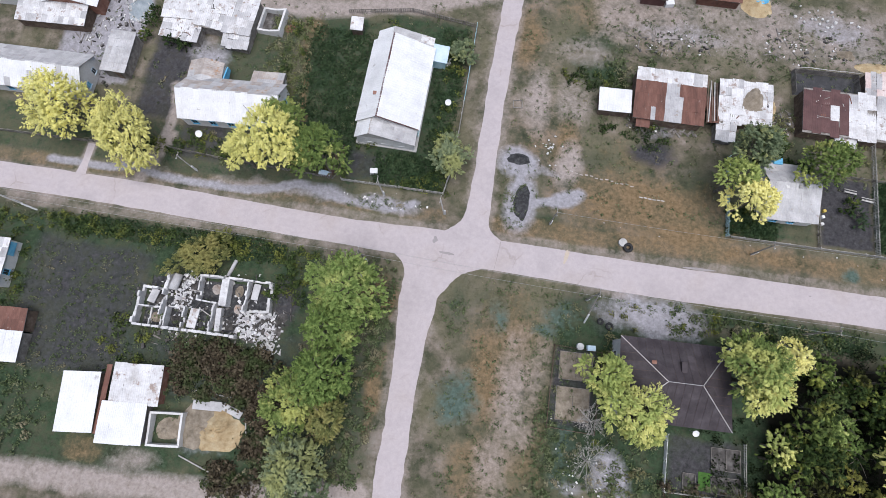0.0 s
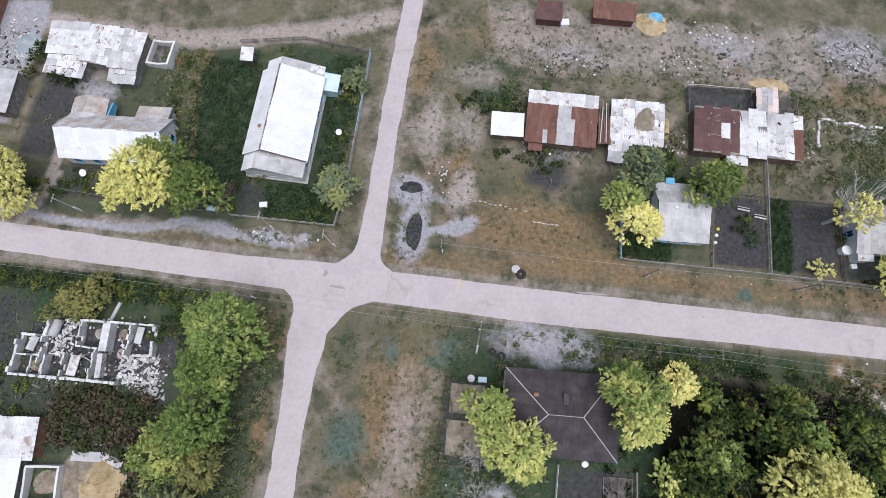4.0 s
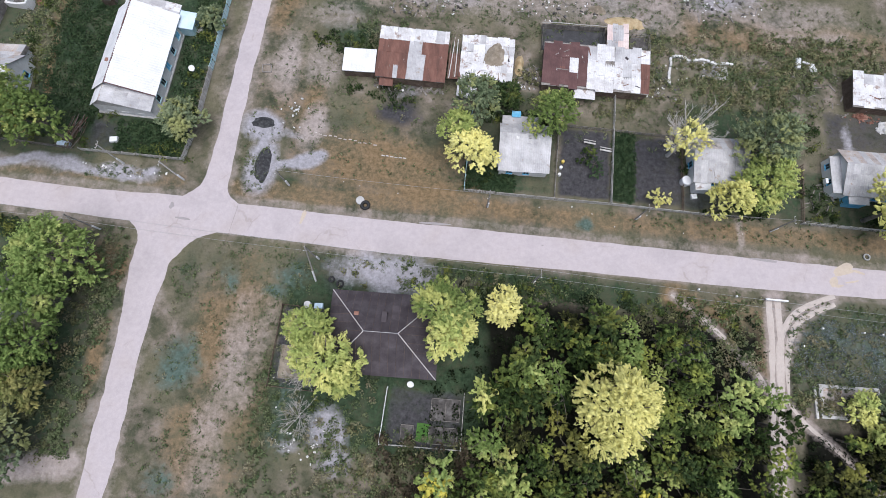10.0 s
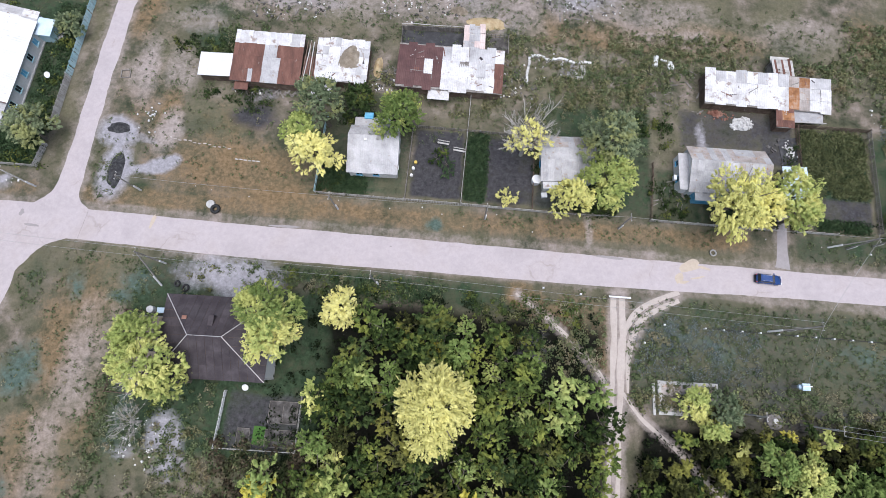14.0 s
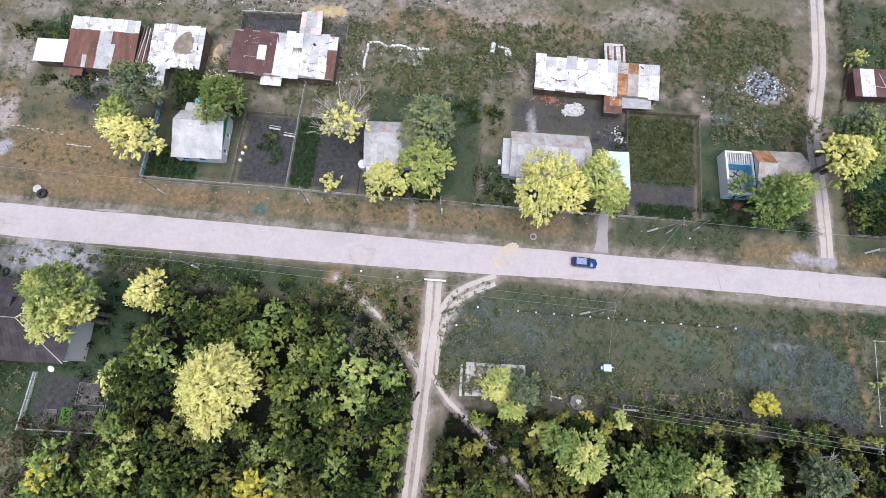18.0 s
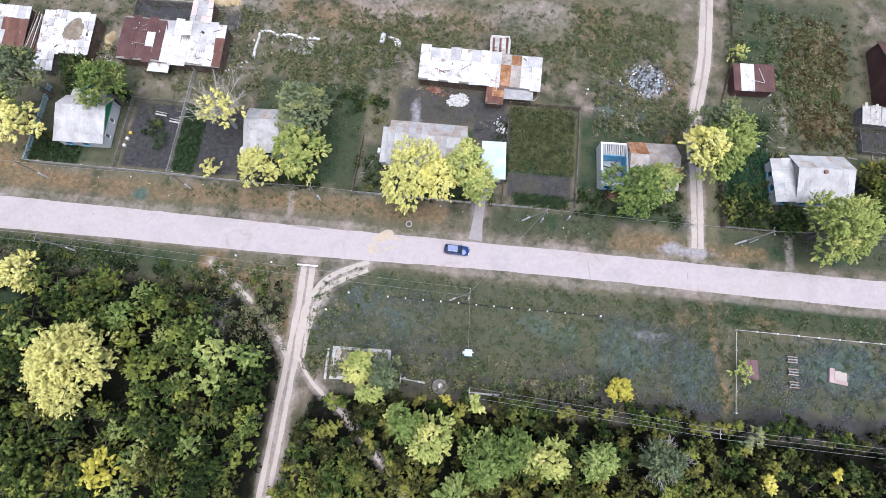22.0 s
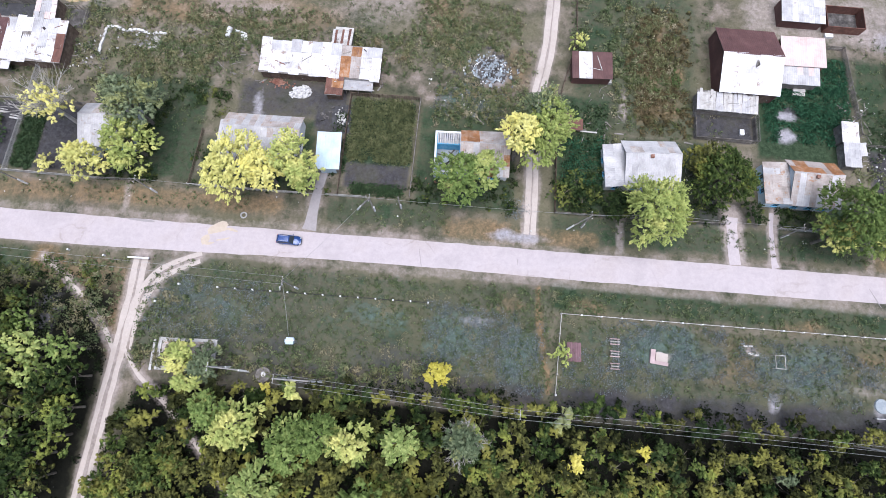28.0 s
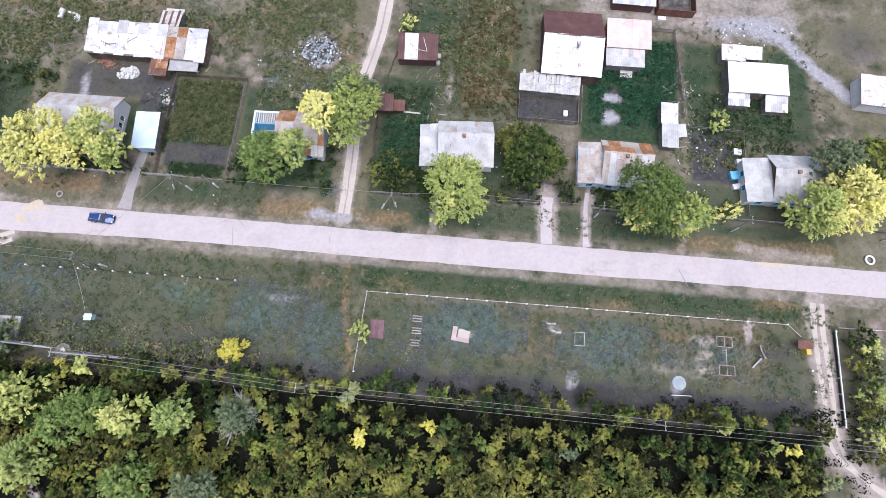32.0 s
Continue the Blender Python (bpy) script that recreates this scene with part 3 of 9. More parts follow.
def lay_sheets(roof, p0, u, v, L, S, pick, rng, sw=1.15, sl=1.75, ribs=3, loose=0.012, miss=0.0):
    """Covers a slope with sheets: p0 the eave corner, u along the eave, v up the slope."""
    p0, u, v = Vector(p0), Vector(u).normalized(), Vector(v).normalized()
    n = u.cross(v)
    nx, ny = max(1, round(L / sw)), max(1, round(S / sl))
    a, b = L / nx, S / ny
    for j in range(ny):
        for i in range(nx):
            mt = pick(i / nx, j / ny, rng) if callable(pick) else pick
            if mt is None or (miss and rng.random() < miss):
                continue
            o = part("roof_sheet", sheet_mesh(a, b, mt, ribs), mt, roof)
            t1, t2 = rng.gauss(0, loose), rng.gauss(0, loose)
            uu = (u + v * t1).normalized()
            vv = (v - u * t1).normalized()
            p = p0 + u * (a * i) + v * (b * j + rng.gauss(0, loose * 2)) + n * abs(rng.gauss(0, loose))
            m = Matrix(((uu.x, vv.x, n.x, p.x), (uu.y, vv.y, n.y, p.y), (uu.z, vv.z, n.z, p.z), (0, 0, 0, 1)))
            m = m @ pose(0, 0, 0, math.degrees(t2) * 0.6, 0, 0)
            if loose > 0.015 and j in (0, ny - 1):
                k = rng.uniform(0.84, 1.14)
                m = m @ Matrix.Translation((0, b * (1 - k) if j == 0 and ny > 1 else 0, 0)) @ Matrix.Diagonal((1, k, 1, 1))
            o.matrix_local = m
    if loose > 0.015:
        for k in range(int(L * S / 7)):
            s0 = rng.uniform(0.4, 2.6)
            w0 = rng.choice((0.14, 0.14, 0.2, 0.7))
            p = p0 + u * rng.uniform(0.08, 0.92) * L + v * rng.uniform(0.1, 0.9) * S + n * (0.05 + 0.012 * (k % 4))
            a0 = rng.uniform(0, math.pi)
            uu = u * math.cos(a0) + v * math.sin(a0)
            vv = n.cross(uu)
            mt = rng.choice((GREYWOOD, PALEWOOD, RUST, SLATE_BROWN, DARK_ROOF))
            o = part("loose_board", Geo().box(0, 0, 0, s0 if w0 < 0.5 else s0 * 0.4, w0, 0.03), mt, roof)
            o.matrix_local = Matrix(((uu.x, vv.x, n.x, p.x), (uu.y, vv.y, n.y, p.y), (uu.z, vv.z, n.z, p.z), (0, 0, 0, 1)))


def window(root, x, y0, z, w, h, face, trim=None, pane=None):
    """A window on a wall that faces n, s, e or w: a proud frame with sill, and its pane."""
    trim, pane = trim or WHITE, pane or GLASS
    rot = {"s": 0, "e": 90, "n": 180, "w": -90}[face]
    g = Geo()
    a, b = w / 2, w / 2 - 0.08
    for y in (-0.07, 0.01):
        g.v += [(-a, y, 0), (a, y, 0), (a, y, h), (-a, y, h), (-b, y, 0.08), (b, y, 0.08), (b, y, h - 0.08), (-b, y, h - 0.08)]
    for k in range(4):
        n = (k + 1) % 4
        g.f += [(k, n, 4 + n, 4 + k), (8 + n, 8 + k, 12 + k, 12 + n), (n, k, 8 + k, 8 + n), (4 + k, 4 + n, 12 + n, 12 + k)]
    f = part("window", g, trim, root, m=pose(x, y0, z, 0, 0, rot))
    part("mullion", Geo().box(0, -0.03, 0.08, 0.05, 0.06, h - 0.16), trim, f)
    part("window_sill", Geo().box(0, -0.09, -0.05, w + 0.16, 0.18, 0.05), trim, f)
    part("pane", Geo().box(0, -0.005, 0.06, w - 0.12, 0.03, h - 0.12), pane, f)


def door(root, x, y, w, h, face, material):
    rot = {"s": 0, "e": 90, "n": 180, "w": -90}[face]
    d = part("door", Geo().box(0, -0.04, 0, w, 0.08, h), material, root, m=pose(x, y, 0, 0, 0, rot))
    part("door_handle", Geo().box(w * 0.36, -0.1, h * 0.48, 0.14, 0.05, 0.05), STEEL, d)


def walls(root, ox, oy, w, d, h, material, tops=None, thick=0.22, skip="", ridge_y=None):
    """Four walls round a rectangle; tops gives the height at x, y of the walls' upper edges."""
    f = tops or (lambda x, y: h)
    my = oy if ridge_y is None else ridge_y
    x0, x1, y0, y1 = ox - w / 2, ox + w / 2, oy - d / 2, oy + d / 2

    def wall(pts, push):
        g = Geo()
        poly = [(*pts[0], -0.15), (*pts[-1], -0.15)] + [(*p, f(*p)) for p in reversed(pts)]
        part("wall", g.prism([Vector(p) for p in poly], push), material, root)
    if "s" not in skip:
        wall([(x0, y0), (ox, y0), (x1, y0)], (0, thick, 0))
    if "n" not in skip:
        wall([(x0, y1), (ox, y1), (x1, y1)], (0, -thick, 0))
    if "w" not in skip:
        wall([(x0, y0 + thick), (x0, my), (x0, y1 - thick)], (thick, 0, 0))
    if "e" not in skip:
        wall([(x1, y0 + thick), (x1, my), (x1, y1 - thick)], (-thick, 0, 0))


def gable_roof(root, ox, oy, w, d, eave, rise, pick, rng, over=0.35, gable=None, ridge=None, pick2=None, shift=0.0, **kw):
    """A ridge along x over a rectangle; shift moves the ridge towards y."""
    x0, x1 = ox - w / 2 - over, ox + w / 2 + over
    yr = oy + shift
    zr = eave + rise
    sy, ny = oy - d / 2, oy + d / 2
    ks, kn = rise / (yr - sy), rise / (ny - yr)
    ys, yn = sy - over, ny + over
    zs, zn = eave - over * ks, eave - over * kn
    deck = Geo()
    for (ya, za), sgn in (((ys, zs), 1), ((yn, zn), -1)):
        deck.prism([Vector((x0, ya, za)), Vector((x1, ya, za)), Vector((x1, yr, zr)), Vector((x0, yr, zr))], (0, 0, 0.05))
    roof = part("roof", deck, GREYWOOD, root)
    L = x1 - x0
    S1, S2 = math.hypot(yr - ys, zr - zs), math.hypot(yn - yr, zr - zn)
    lay_sheets(roof, (x0, ys, zs + 0.05), (1, 0, 0), (0, yr - ys, zr - zs), L, S1, pick, rng, **kw)
    lay_sheets(roof, (x1, yn, zn + 0.05), (-1, 0, 0), (0, yr - yn, zr - zn), L, S2, pick2 or pick, rng, **kw)
    g = Geo()
    g.prism([Vector((x0, yr - 0.16, zr + 0.05)), Vector((x0, yr, zr + 0.16)), Vector((x0, yr + 0.16, zr + 0.05))], (L, 0, 0))
    part("ridge_cap", g, ridge or SLATE, roof)
    if gable:
        for xx, px in ((ox - w / 2 - 0.012, 0.16), (ox + w / 2 + 0.012, -0.16)):
            part("gable_board", Geo().prism([Vector((xx, sy + 0.1, eave + 0.05)), Vector((xx, ny - 0.1, eave + 0.05)), Vector((xx, yr, zr - 0.06))], (px, 0, 0)), gable, root)
    return roof


def mono_roof(root, ox, oy, w, d, zs, zn, pick, rng, over=0.25, name="roof", zw=None, ze=None, **kw):
    """One slope: zs and zn its heights at the south and the north wall."""
    x0, x1 = ox - w / 2 - over, ox + w / 2 + over
    k = (zn - zs) / d
    ys, yn = oy - d / 2 - over, oy + d / 2 + over
    a, b = zs - over * k, zn + over * k
    deck = Geo().prism([Vector((x0, ys, a)), Vector((x1, ys, a)), Vector((x1, yn, b)), Vector((x0, yn, b))], (0, 0, 0.06))
    roof = part(name, deck, GREYWOOD, root)
    lay_sheets(roof, (x0, ys, a + 0.06), (1, 0, 0), (0, yn - ys, b - a), x1 - x0, math.hypot(yn - ys, b - a), pick, rng, **kw)
    return roof


def gabled(root, ox, oy, w, d, eave, rise, roof_pick, wall_mat, rng, over=0.35, shift=0.0, skip="", **kw):
    yr = oy + shift
    sy, ny = oy - d / 2, oy + d / 2

    def top(x, y):
        return eave - 0.02 + rise * max(0.0, min((y - sy) / (yr - sy), (ny - y) / (ny - yr)))
    walls(root, ox, oy, w, d, eave, wall_mat, top, skip=skip, ridge_y=yr)
    return gable_roof(root, ox, oy, w, d, eave, rise, roof_pick, rng, over, shift=shift, **kw)


def monoed(root, ox, oy, w, d, zs, zn, pick, wall_mat, rng, over=0.25, skip="", **kw):
    walls(root, ox, oy, w, d, zs, wall_mat, lambda x, y: zs + (zn - zs) * (y - oy + d / 2) / d, skip=skip)
    return mono_roof(root, ox, oy, w, d, zs, zn, pick, rng, over, **kw)


def chimney(root, x, y, z, h=1.0, s=0.5, material=None):
    g = Geo().box(x, y, z, s, s, h).box(x, y, z + h, s + 0.12, s + 0.12, 0.1)
    part("chimney", g, material or BRICK, root)


def antenna(root, x, y, z, h=2.0):
    g = Geo().rod((x, y, z), (x, y, z + h), 0.03).rod((x - 0.6, y, z + h - 0.1), (x + 0.6, y, z + h - 0.1), 0.02)
    for k in (-0.4, 0.0, 0.4):
        g.rod((x + k, y - 0.35, z + h - 0.1), (x + k, y + 0.35, z + h - 0.1), 0.015)
    part("antenna", g, STEEL, root)


def mixed(*choices):
    """Picks a material for each sheet: pairs of weight and material."""
    def pick(u, v, rng):
        r = rng.random() * sum(c[0] for c in choices)
        for wgt, mt in choices:
            r -= wgt
            if r <= 0:
                return mt
        return choices[-1][1]
    return pick

# ---- the lie of the land: what covers the ground where ----
patch("sand", -130, -4.5, 310, 3.4, 0.42, 0.9)
trail("red", [(-120, 4.5), (0, 4.8)], 1.6, 0.45)
trail("red", [(11, 4.8), (110, 6.2), (128, 6.5)], 2.0, 0.62)
trail("red", [(160, 4.6), (185, 4.8)], 1.8, 0.6)
trail("red", [(236, 5.2), (262, 5.4)], 1.8, 0.6)
trail("sand", [(246, 5.0), (262, 4.2)], 1.2, 0.6)
trail("sand", [(6.9, 3), (7.2, 40), (8, 80)], 3.2, 0.5)
trail("sand", [(-1.5, -6), (-1.6, -30), (-1.2, -60)], 3.8, 0.45)
spot("green", 5.5, -11, 3.0, 6.5, 0.45)
spot("green", -7.6, -22, 2.6, 16, 0.55)
spot("red", -6.2, -27, 1.6, 9, 0.7)
spot("red", 216, -15, 26, 5, 0.5)
spot("red", 244, -14, 10, 6, 0.65)
spot("sand", 236, -17, 9, 2.5, 0.4)
spot("sand", 116, 47, 16, 3, 0.55)
spot("sand", 104, 41, 8, 3, 0.4)
spot("sand", 128, 36, 3, 5, 0.4)
spot("green", 158, 43, 8, 8, 0.55)
spot("green", 163, 30, 6, 5, 0.6)
spot("green", 187, 46, 6, 9, 0.7)
spot("green", 138, 46, 7, 4, 0.6)
spot("green", 108, 44, 8, 2.5, 0.35)
spot("green", -10, -12, 4, 6, 0.6)
spot("red", -6.4, -13.5, 1.8, 3.4, 0.9)
spot("green", -38, -7.6, 16, 2.2, 0.9)
spot("dark", -24.6, -15.5, 3.0, 5.0, 1.0)
spot("red", 36, 12, 17, 7.5, 0.8)
spot("green", 30, 20, 9, 4, 0.5)
spot("green", 45, 17, 5, 6, 0.55)
spot("red", 45, 8, 10, 4.5, 0.85)
spot("red", 60, 5.6, 10, 2.2, 0.75)
spot("red", 21.5, 22, 2.5, 7, 0.75)
spot("red", 34, 21, 9, 5, 0.45)
spot("sand", 15, 31, 4.0, 9, 0.75)
spot("sand", 22, 32, 5, 6, 0.55)
spot("sand", 24, 43, 8, 4, 0.55)
spot("ash", 13.2, 17.4, 4.2, 2.8, 1.2)
trail("ash", [(13.2, 16), (13.8, 13)], 0.9, 1.1)
trail("ash", [(16, 9.6), (20, 10.6), (23, 11.3)], 0.8, 1.1)
spot("sand", 22.6, 18, 2.4, 5.5, 0.9)
spot("dark", 37, 22.6, 5, 3.0, 0.95)
spot("ash", 14.4, 9.2, 3.4, 5.4, 1.25)
spot("green", 12, 5.4, 3, 2, 0.8)
spot("green", 20, 6.4, 3, 2.4, 0.75)
spot("ash", 23.0, 11.4, 3.0, 1.6, 1.4, 15)
spot("ash", 19, 16.5, 4.5, 1.0, 0.6, -10)
spot("dark", 37.5, 27.6, 4.5, 3.0, 0.62)
spot("ash", 38, 27, 4.0, 2.4, 0.4)
patch("sand", 24, 46, 92, 61, 0.56, 5)
spot("ash", 42, 50, 14, 3.5, 0.42)
spot("ash", 97, 57, 9, 6, 0.75)
spot("ash", 72, 55, 9, 4, 0.6)
spot("sand", 82, 48, 5, 2.5, 0.8)
spot("green", 78, 50.5, 4, 2.5, 0.9)
spot("green", 86, 46, 2.5, 4, 0.8)
spot("red", 92, 47, 6, 5, 0.6)
spot("red", 120, 47, 22, 4.5, 0.62)
spot("red", 155, 50, 6, 8, 0.55)
spot("teal", 73.7, 5.1, 1.7, 1.3, 1.0)
spot("ash", 40, -7.6, 10, 4.0, 1.05)
spot("dark", 31, -9, 3, 4, 0.45)
spot("sand", 33, -4.6, 7, 1.6, 0.7)
spot("red", 15.5, -18, 7, 12, 0.7)
spot("sand", 17, -25, 4.5, 14, 0.58)
spot("red", 13, -38, 7, 10, 0.62)
spot("sand", 15, -38, 4, 12, 0.5)
spot("teal", 7.5, -26.5, 4.0, 5.0, 0.9)
spot("teal", 20.7, -13.5, 2.0, 1.7, 0.95)
spot("teal", 13, -12, 2.2, 3.5, 0.55)
spot("teal", 8, -44, 3, 3, 0.6)
spot("red", -9.5, -11, 3.5, 5, 0.7)
spot("green", 25, -9, 3.5, 3.5, 0.7)
spot("green", 24, -31, 6, 14, 0.72)
spot("green", 28, -8, 8, 4, 0.6)
spot("green", 13, -10, 6, 3.5, 0.5)
patch("green", -95, 5.4, -16, 16, 0.55, 2)
patch("green", -50, 24, -34, 44, 0.6, 2)
spot("teal", 26, -33, 2.5, 9, 0.5)
spot("ash", 33.5, -34.5, 3.2, 3.8, 1.0)
spot("ash", 35.5, -39, 3.2, 2.5, 0.85)
spot("ash", 28, -37.5, 3.5, 1.6, 0.6)
spot("sand", 110, 52, 24, 6, 0.5)
spot("red", 105, 46, 14, 4, 0.7)
spot("sand", 142, 50, 14, 6, 0.42)
spot("red", 30, 52, 18, 9, 0.45)
spot("red", 16, 26, 7, 16, 0.4)
spot("red", 18, -30, 8, 22, 0.5)
spot("sand", 20, -22, 3.5, 10, 0.45)
# gardens and yards of the north row, west end
spot("ash", -10.5, 5.2, 7, 1.7, 0.85)
spot("ash", -23.5, 6.0, 6, 1.6, 0.75)
spot("sand", -36, 5.8, 9, 1.6, 0.7)
spot("sand", -58, 6.4, 8, 1.2, 0.6)
trail("sand", [(-68.4, 3), (-68.2, 9)], 1.1, 0.9)
trail("sand", [(-57, 3.4), (-55.4, 7), (-53.6, 13)], 1.2, 0.85)
patch("green", -33, 10, -17, 44, 0.72, 3)
patch("green", -17, 9, 0, 46, 0.75, 2)
patch("dark", -19, 9.5, -11, 15, 0.6, 1.5)
patch("dark", -62.5, 16, -54, 40, 0.78, 1.6)
patch("ash", -82, 22, -65.4, 50, 0.85, 1.5)
spot("ash", -52.2, 31, 3.5, 3.5, 0.8)
spot("green", 26, 46, 8, 4, 0.8)
spot("green", 27, 39, 6, 4, 0.85)
spot("red", 12, 44, 4, 9, 0.7)
patch("dark", -52, 9, -43, 18, 0.66, 1.5)
spot("ash", -50, 31, 4, 3, 0.8)
spot("red", -31, 40, 3, 3.5, 0.75)
trail("red", [(-32.6, 38), (-31, 30), (-29.4, 20)], 0.8, 0.75)
trail("sand", [(-90, 45), (-60, 45.4), (-40, 44), (-28, 45.6), (-12, 49), (4, 54)], 2.4, 0.8)
patch("green", -96, -48, -19, -4.6, 0.72, 3)
patch("dark", -72, -33, -50, -9.5, 0.66, 2.5)
patch("green", -49, -9, -20, -4.6, 0.7, 1.5)
patch("green", -90, -9, -49, -4.6, 0.6, 1.5)
spot("green", -13, -30, 9, 18, 0.75)
trail("sand", [(-95, -50), (-65, -49), (-41, -48), (-25, -47), (-6, -44)], 2.2, 0.85)
spot("sand", -44, -44, 5, 2.4, 0.6)
spot("red", -52, -43.6, 4, 2.4, 0.65)
spot("ash", -33, -38, 6, 5, 0.6)
# plots of the middle
patch("green", 52, 9, 60, 13.8, 0.85, 1)
patch("dark", 68.3, 9.6, 77.6, 23, 0.95, 0.8)
patch("dark", 82.0, 9.8, 90.5, 23, 0.85, 0.8)
patch("green", 78.0, 9.5, 82.3, 23.2, 0.9, 0.7)
patch("dark", 90.4, 9.5, 101, 15, 0.6, 1)
patch("dark", 117, 24, 137, 32, 0.66, 1.5)
spot("ash", 121.0, 26, 1.2, 5, 0.75)
patch("dark", 132.5, 21.5, 138.5, 31, 0.8, 1)
patch("green", 139.2, 15.8, 151.6, 29.5, 0.95, 0.7)
patch("dark", 139.4, 11.2, 151.4, 16.4, 0.72, 0.8)
patch("green", 112.5, 9.4, 121, 19, 0.6, 1.2)
trail("sand", [(135.0, 2.5), (134.9, 9), (135.6, 13.5)], 1.6, 0.5)
spot("ash", 165.5, 38, 3.5, 3, 0.7)
spot("red", 170, 39, 3.5, 5, 0.65)
spot("red", 170.5, 26, 3, 6, 0.5)
spot("teal", 158.5, 31, 3, 3, 0.7)
spot("teal", 165, 30, 3.5, 2.5, 0.6)
spot("ash", 172, 4.6, 6.5, 1.3, 0.75)
spot("red", 166, 5.5, 9, 2.2, 0.7)
trail("sand", [(177.5, 62), (176.6, 45), (174, 29), (174.4, 17), (174.2, 4)], 1.5, 0.9)
patch("green", 178, 9.5, 189, 34, 0.75, 1.6)
patch("red", 194, 29, 204, 54, 0.5, 3)
patch("green", 182, 26, 206, 60, 0.55, 3)
patch("green", 182, 40, 192, 60, 0.6, 3)
spot("sand", 191.5, 33, 1.1, 4.5, 0.75)
patch("green", 217, 24, 236, 47, 1.0, 1.2)
patch("green", 237, 26, 262, 47, 0.72, 2)
spot("ash", 223, 33.2, 2.6, 1.3, 0.9)
spot("ash", 223.0, 29.0, 2.0, 1.7, 1.0)
spot("dark", 224.0, 34.4, 2.4, 1.6, 0.8)
patch("dark", 204.8, 26.6, 216.4, 32.4, 0.8, 0.8)
patch("dark", 237.8, 17, 247.6, 27.4, 0.85, 1)
patch("sand", 216, 50, 262, 62, 0.6, 4)
spot("ash", 252, 52, 10, 3.5, 0.9)
trail("ash", [(252, 53), (258, 49), (263.5, 43), (270, 37.5)], 1.5, 0.95)
spot("sand", 240, 53, 7, 3.5, 0.75)
spot("dark", 273, 50, 7, 8, 0.45)
trail("sand", [(211.3, 3), (211.0, 12)], 2.0, 0.95)
trail("sand", [(218.5, 3), (218.2, 9.5), (219, 14)], 0.95, 0.95)
trail("sand", [(190.6, 3.4), (190.6, 10)], 0.8, 0.65)
trail("sand", [(100.8, 3.2), (100.4, 9)], 0.7, 0.6)
trail("sand", [(235.7, 3), (236.0, 9)], 0.9, 0.5)
patch("dark", 204, 9.5, 216, 15, 0.5, 1)
patch("green", 91, 9.4, 112, 31, 0.7, 1.6)
patch("green", 121, 9.4, 133, 24, 0.7, 1.4)
patch("green", 152.5, 8.6, 171, 29, 0.72, 1.5)
patch("green", 190, 9.8, 209, 26, 0.62, 1.5)
patch("green", 219, 9.8, 258, 17, 0.6, 1.2)
patch("green", 51.8, 9.2, 67.4, 30, 0.55, 1.4)
# south side
patch("green", 22, -37, 62, -9, 0.82, 2.5)
spot("red", 12, -22, 5, 10, 0.8)
spot("teal", 24, -10, 4, 3, 0.6)
trail("sand", [(89, -6.3), (96, -11.5), (101.7, -16.7), (105, -21)], 1.0, 0.72)
trail("red", [(89, -6.3), (96, -10.5), (102, -14.5), (105, -20)], 2.4, 0.8)
trail("red", [(98, -8), (104, -9), (105, -14)], 3.0, 0.55)
trail("sand", [(106, -5), (106.2, -20), (105.4, -42), (104.8, -60)], 1.7, 0.8)
trail("sand", [(107.2, -16), (110.2, -7.4), (116, -4.2)], 1.6, 0.75)
trail("sand", [(107, -21.5), (110.2, -25), (117.2, -30.5), (126, -39), (133, -46)], 0.9, 0.75)
patch("green", 108, -22, 178, -4.4, 0.5, 2.2)
spot("dark", 128, -18, 12, 4, 0.5)
spot("teal", 148, -12, 8, 3, 0.5)
spot("dark", 152, -19, 12, 3.5, 0.5)
patch("green", 178, -8.2, 256, -3.6, 0.72, 1.6)
patch("green", 178, 4.0, 264, 9.6, 0.62, 1.4)
patch("green", 137, 4.2, 160, 9.4, 0.6, 1.4)
spot("red", 186, -7.4, 5, 1.6, 0.5)
spot("red", 222, -7.6, 7, 1.6, 0.5)
spot("red", 252, -5.2, 5, 1.4, 0.7)
patch("green", 30, -8.5, 88, -4.6, 0.6, 1.6)
spot("dark", 116, -14, 8, 5, 0.4)
spot("teal", 118, -12, 10, 4.5, 0.5)
spot("teal", 163, -14.5, 7, 5, 0.75)
spot("teal", 173, -16.5, 4, 6, 0.75)
spot("red", 171, -8.5, 5, 3, 0.5)
spot("ash", 166, -11.0, 3.5, 0.9, 0.6)
spot("teal", 198, -14, 11, 4, 0.85)
spot("teal", 222, -15, 10, 4.5, 0.8)
spot("teal", 240, -15, 10, 4, 0.6)
spot("red", 210, -13, 8, 4, 0.45)
spot("red", 235, -13, 6, 4, 0.6)
spot("ash", 216, -20.2, 1.1, 1.8, 0.9)
spot("ash", 234.5, -19.8, 1.7, 1.8, 0.8)
spot("sand", 238.8, -12.4, 2.2, 0.8, 1.5)
spot("sand", 238.6, -14.6, 1.8, 0.7, 1.5)
spot("sand", 239.0, -17.0, 1.8, 0.6, 1.5)
spot("sand", 246.9, -10.6, 0.7, 2.4, 1.5)
spot("sand", 198.6, -14.8, 1.4, 0.8, 0.7)
spot("sand", 213.0, -12.4, 1.4, 0.6, 1.5)
spot("dark", 252.5, -13.5, 3, 2.5, 0.6)
trail("red", [(176, -4.6), (176.8, -12), (178.6, -22)], 0.55, 0.9)
trail("sand", [(259, -2.6), (259.2, -10), (259.7, -20), (260, -28.5), (266, -33.5), (280, -40)], 2.2, 0.85)
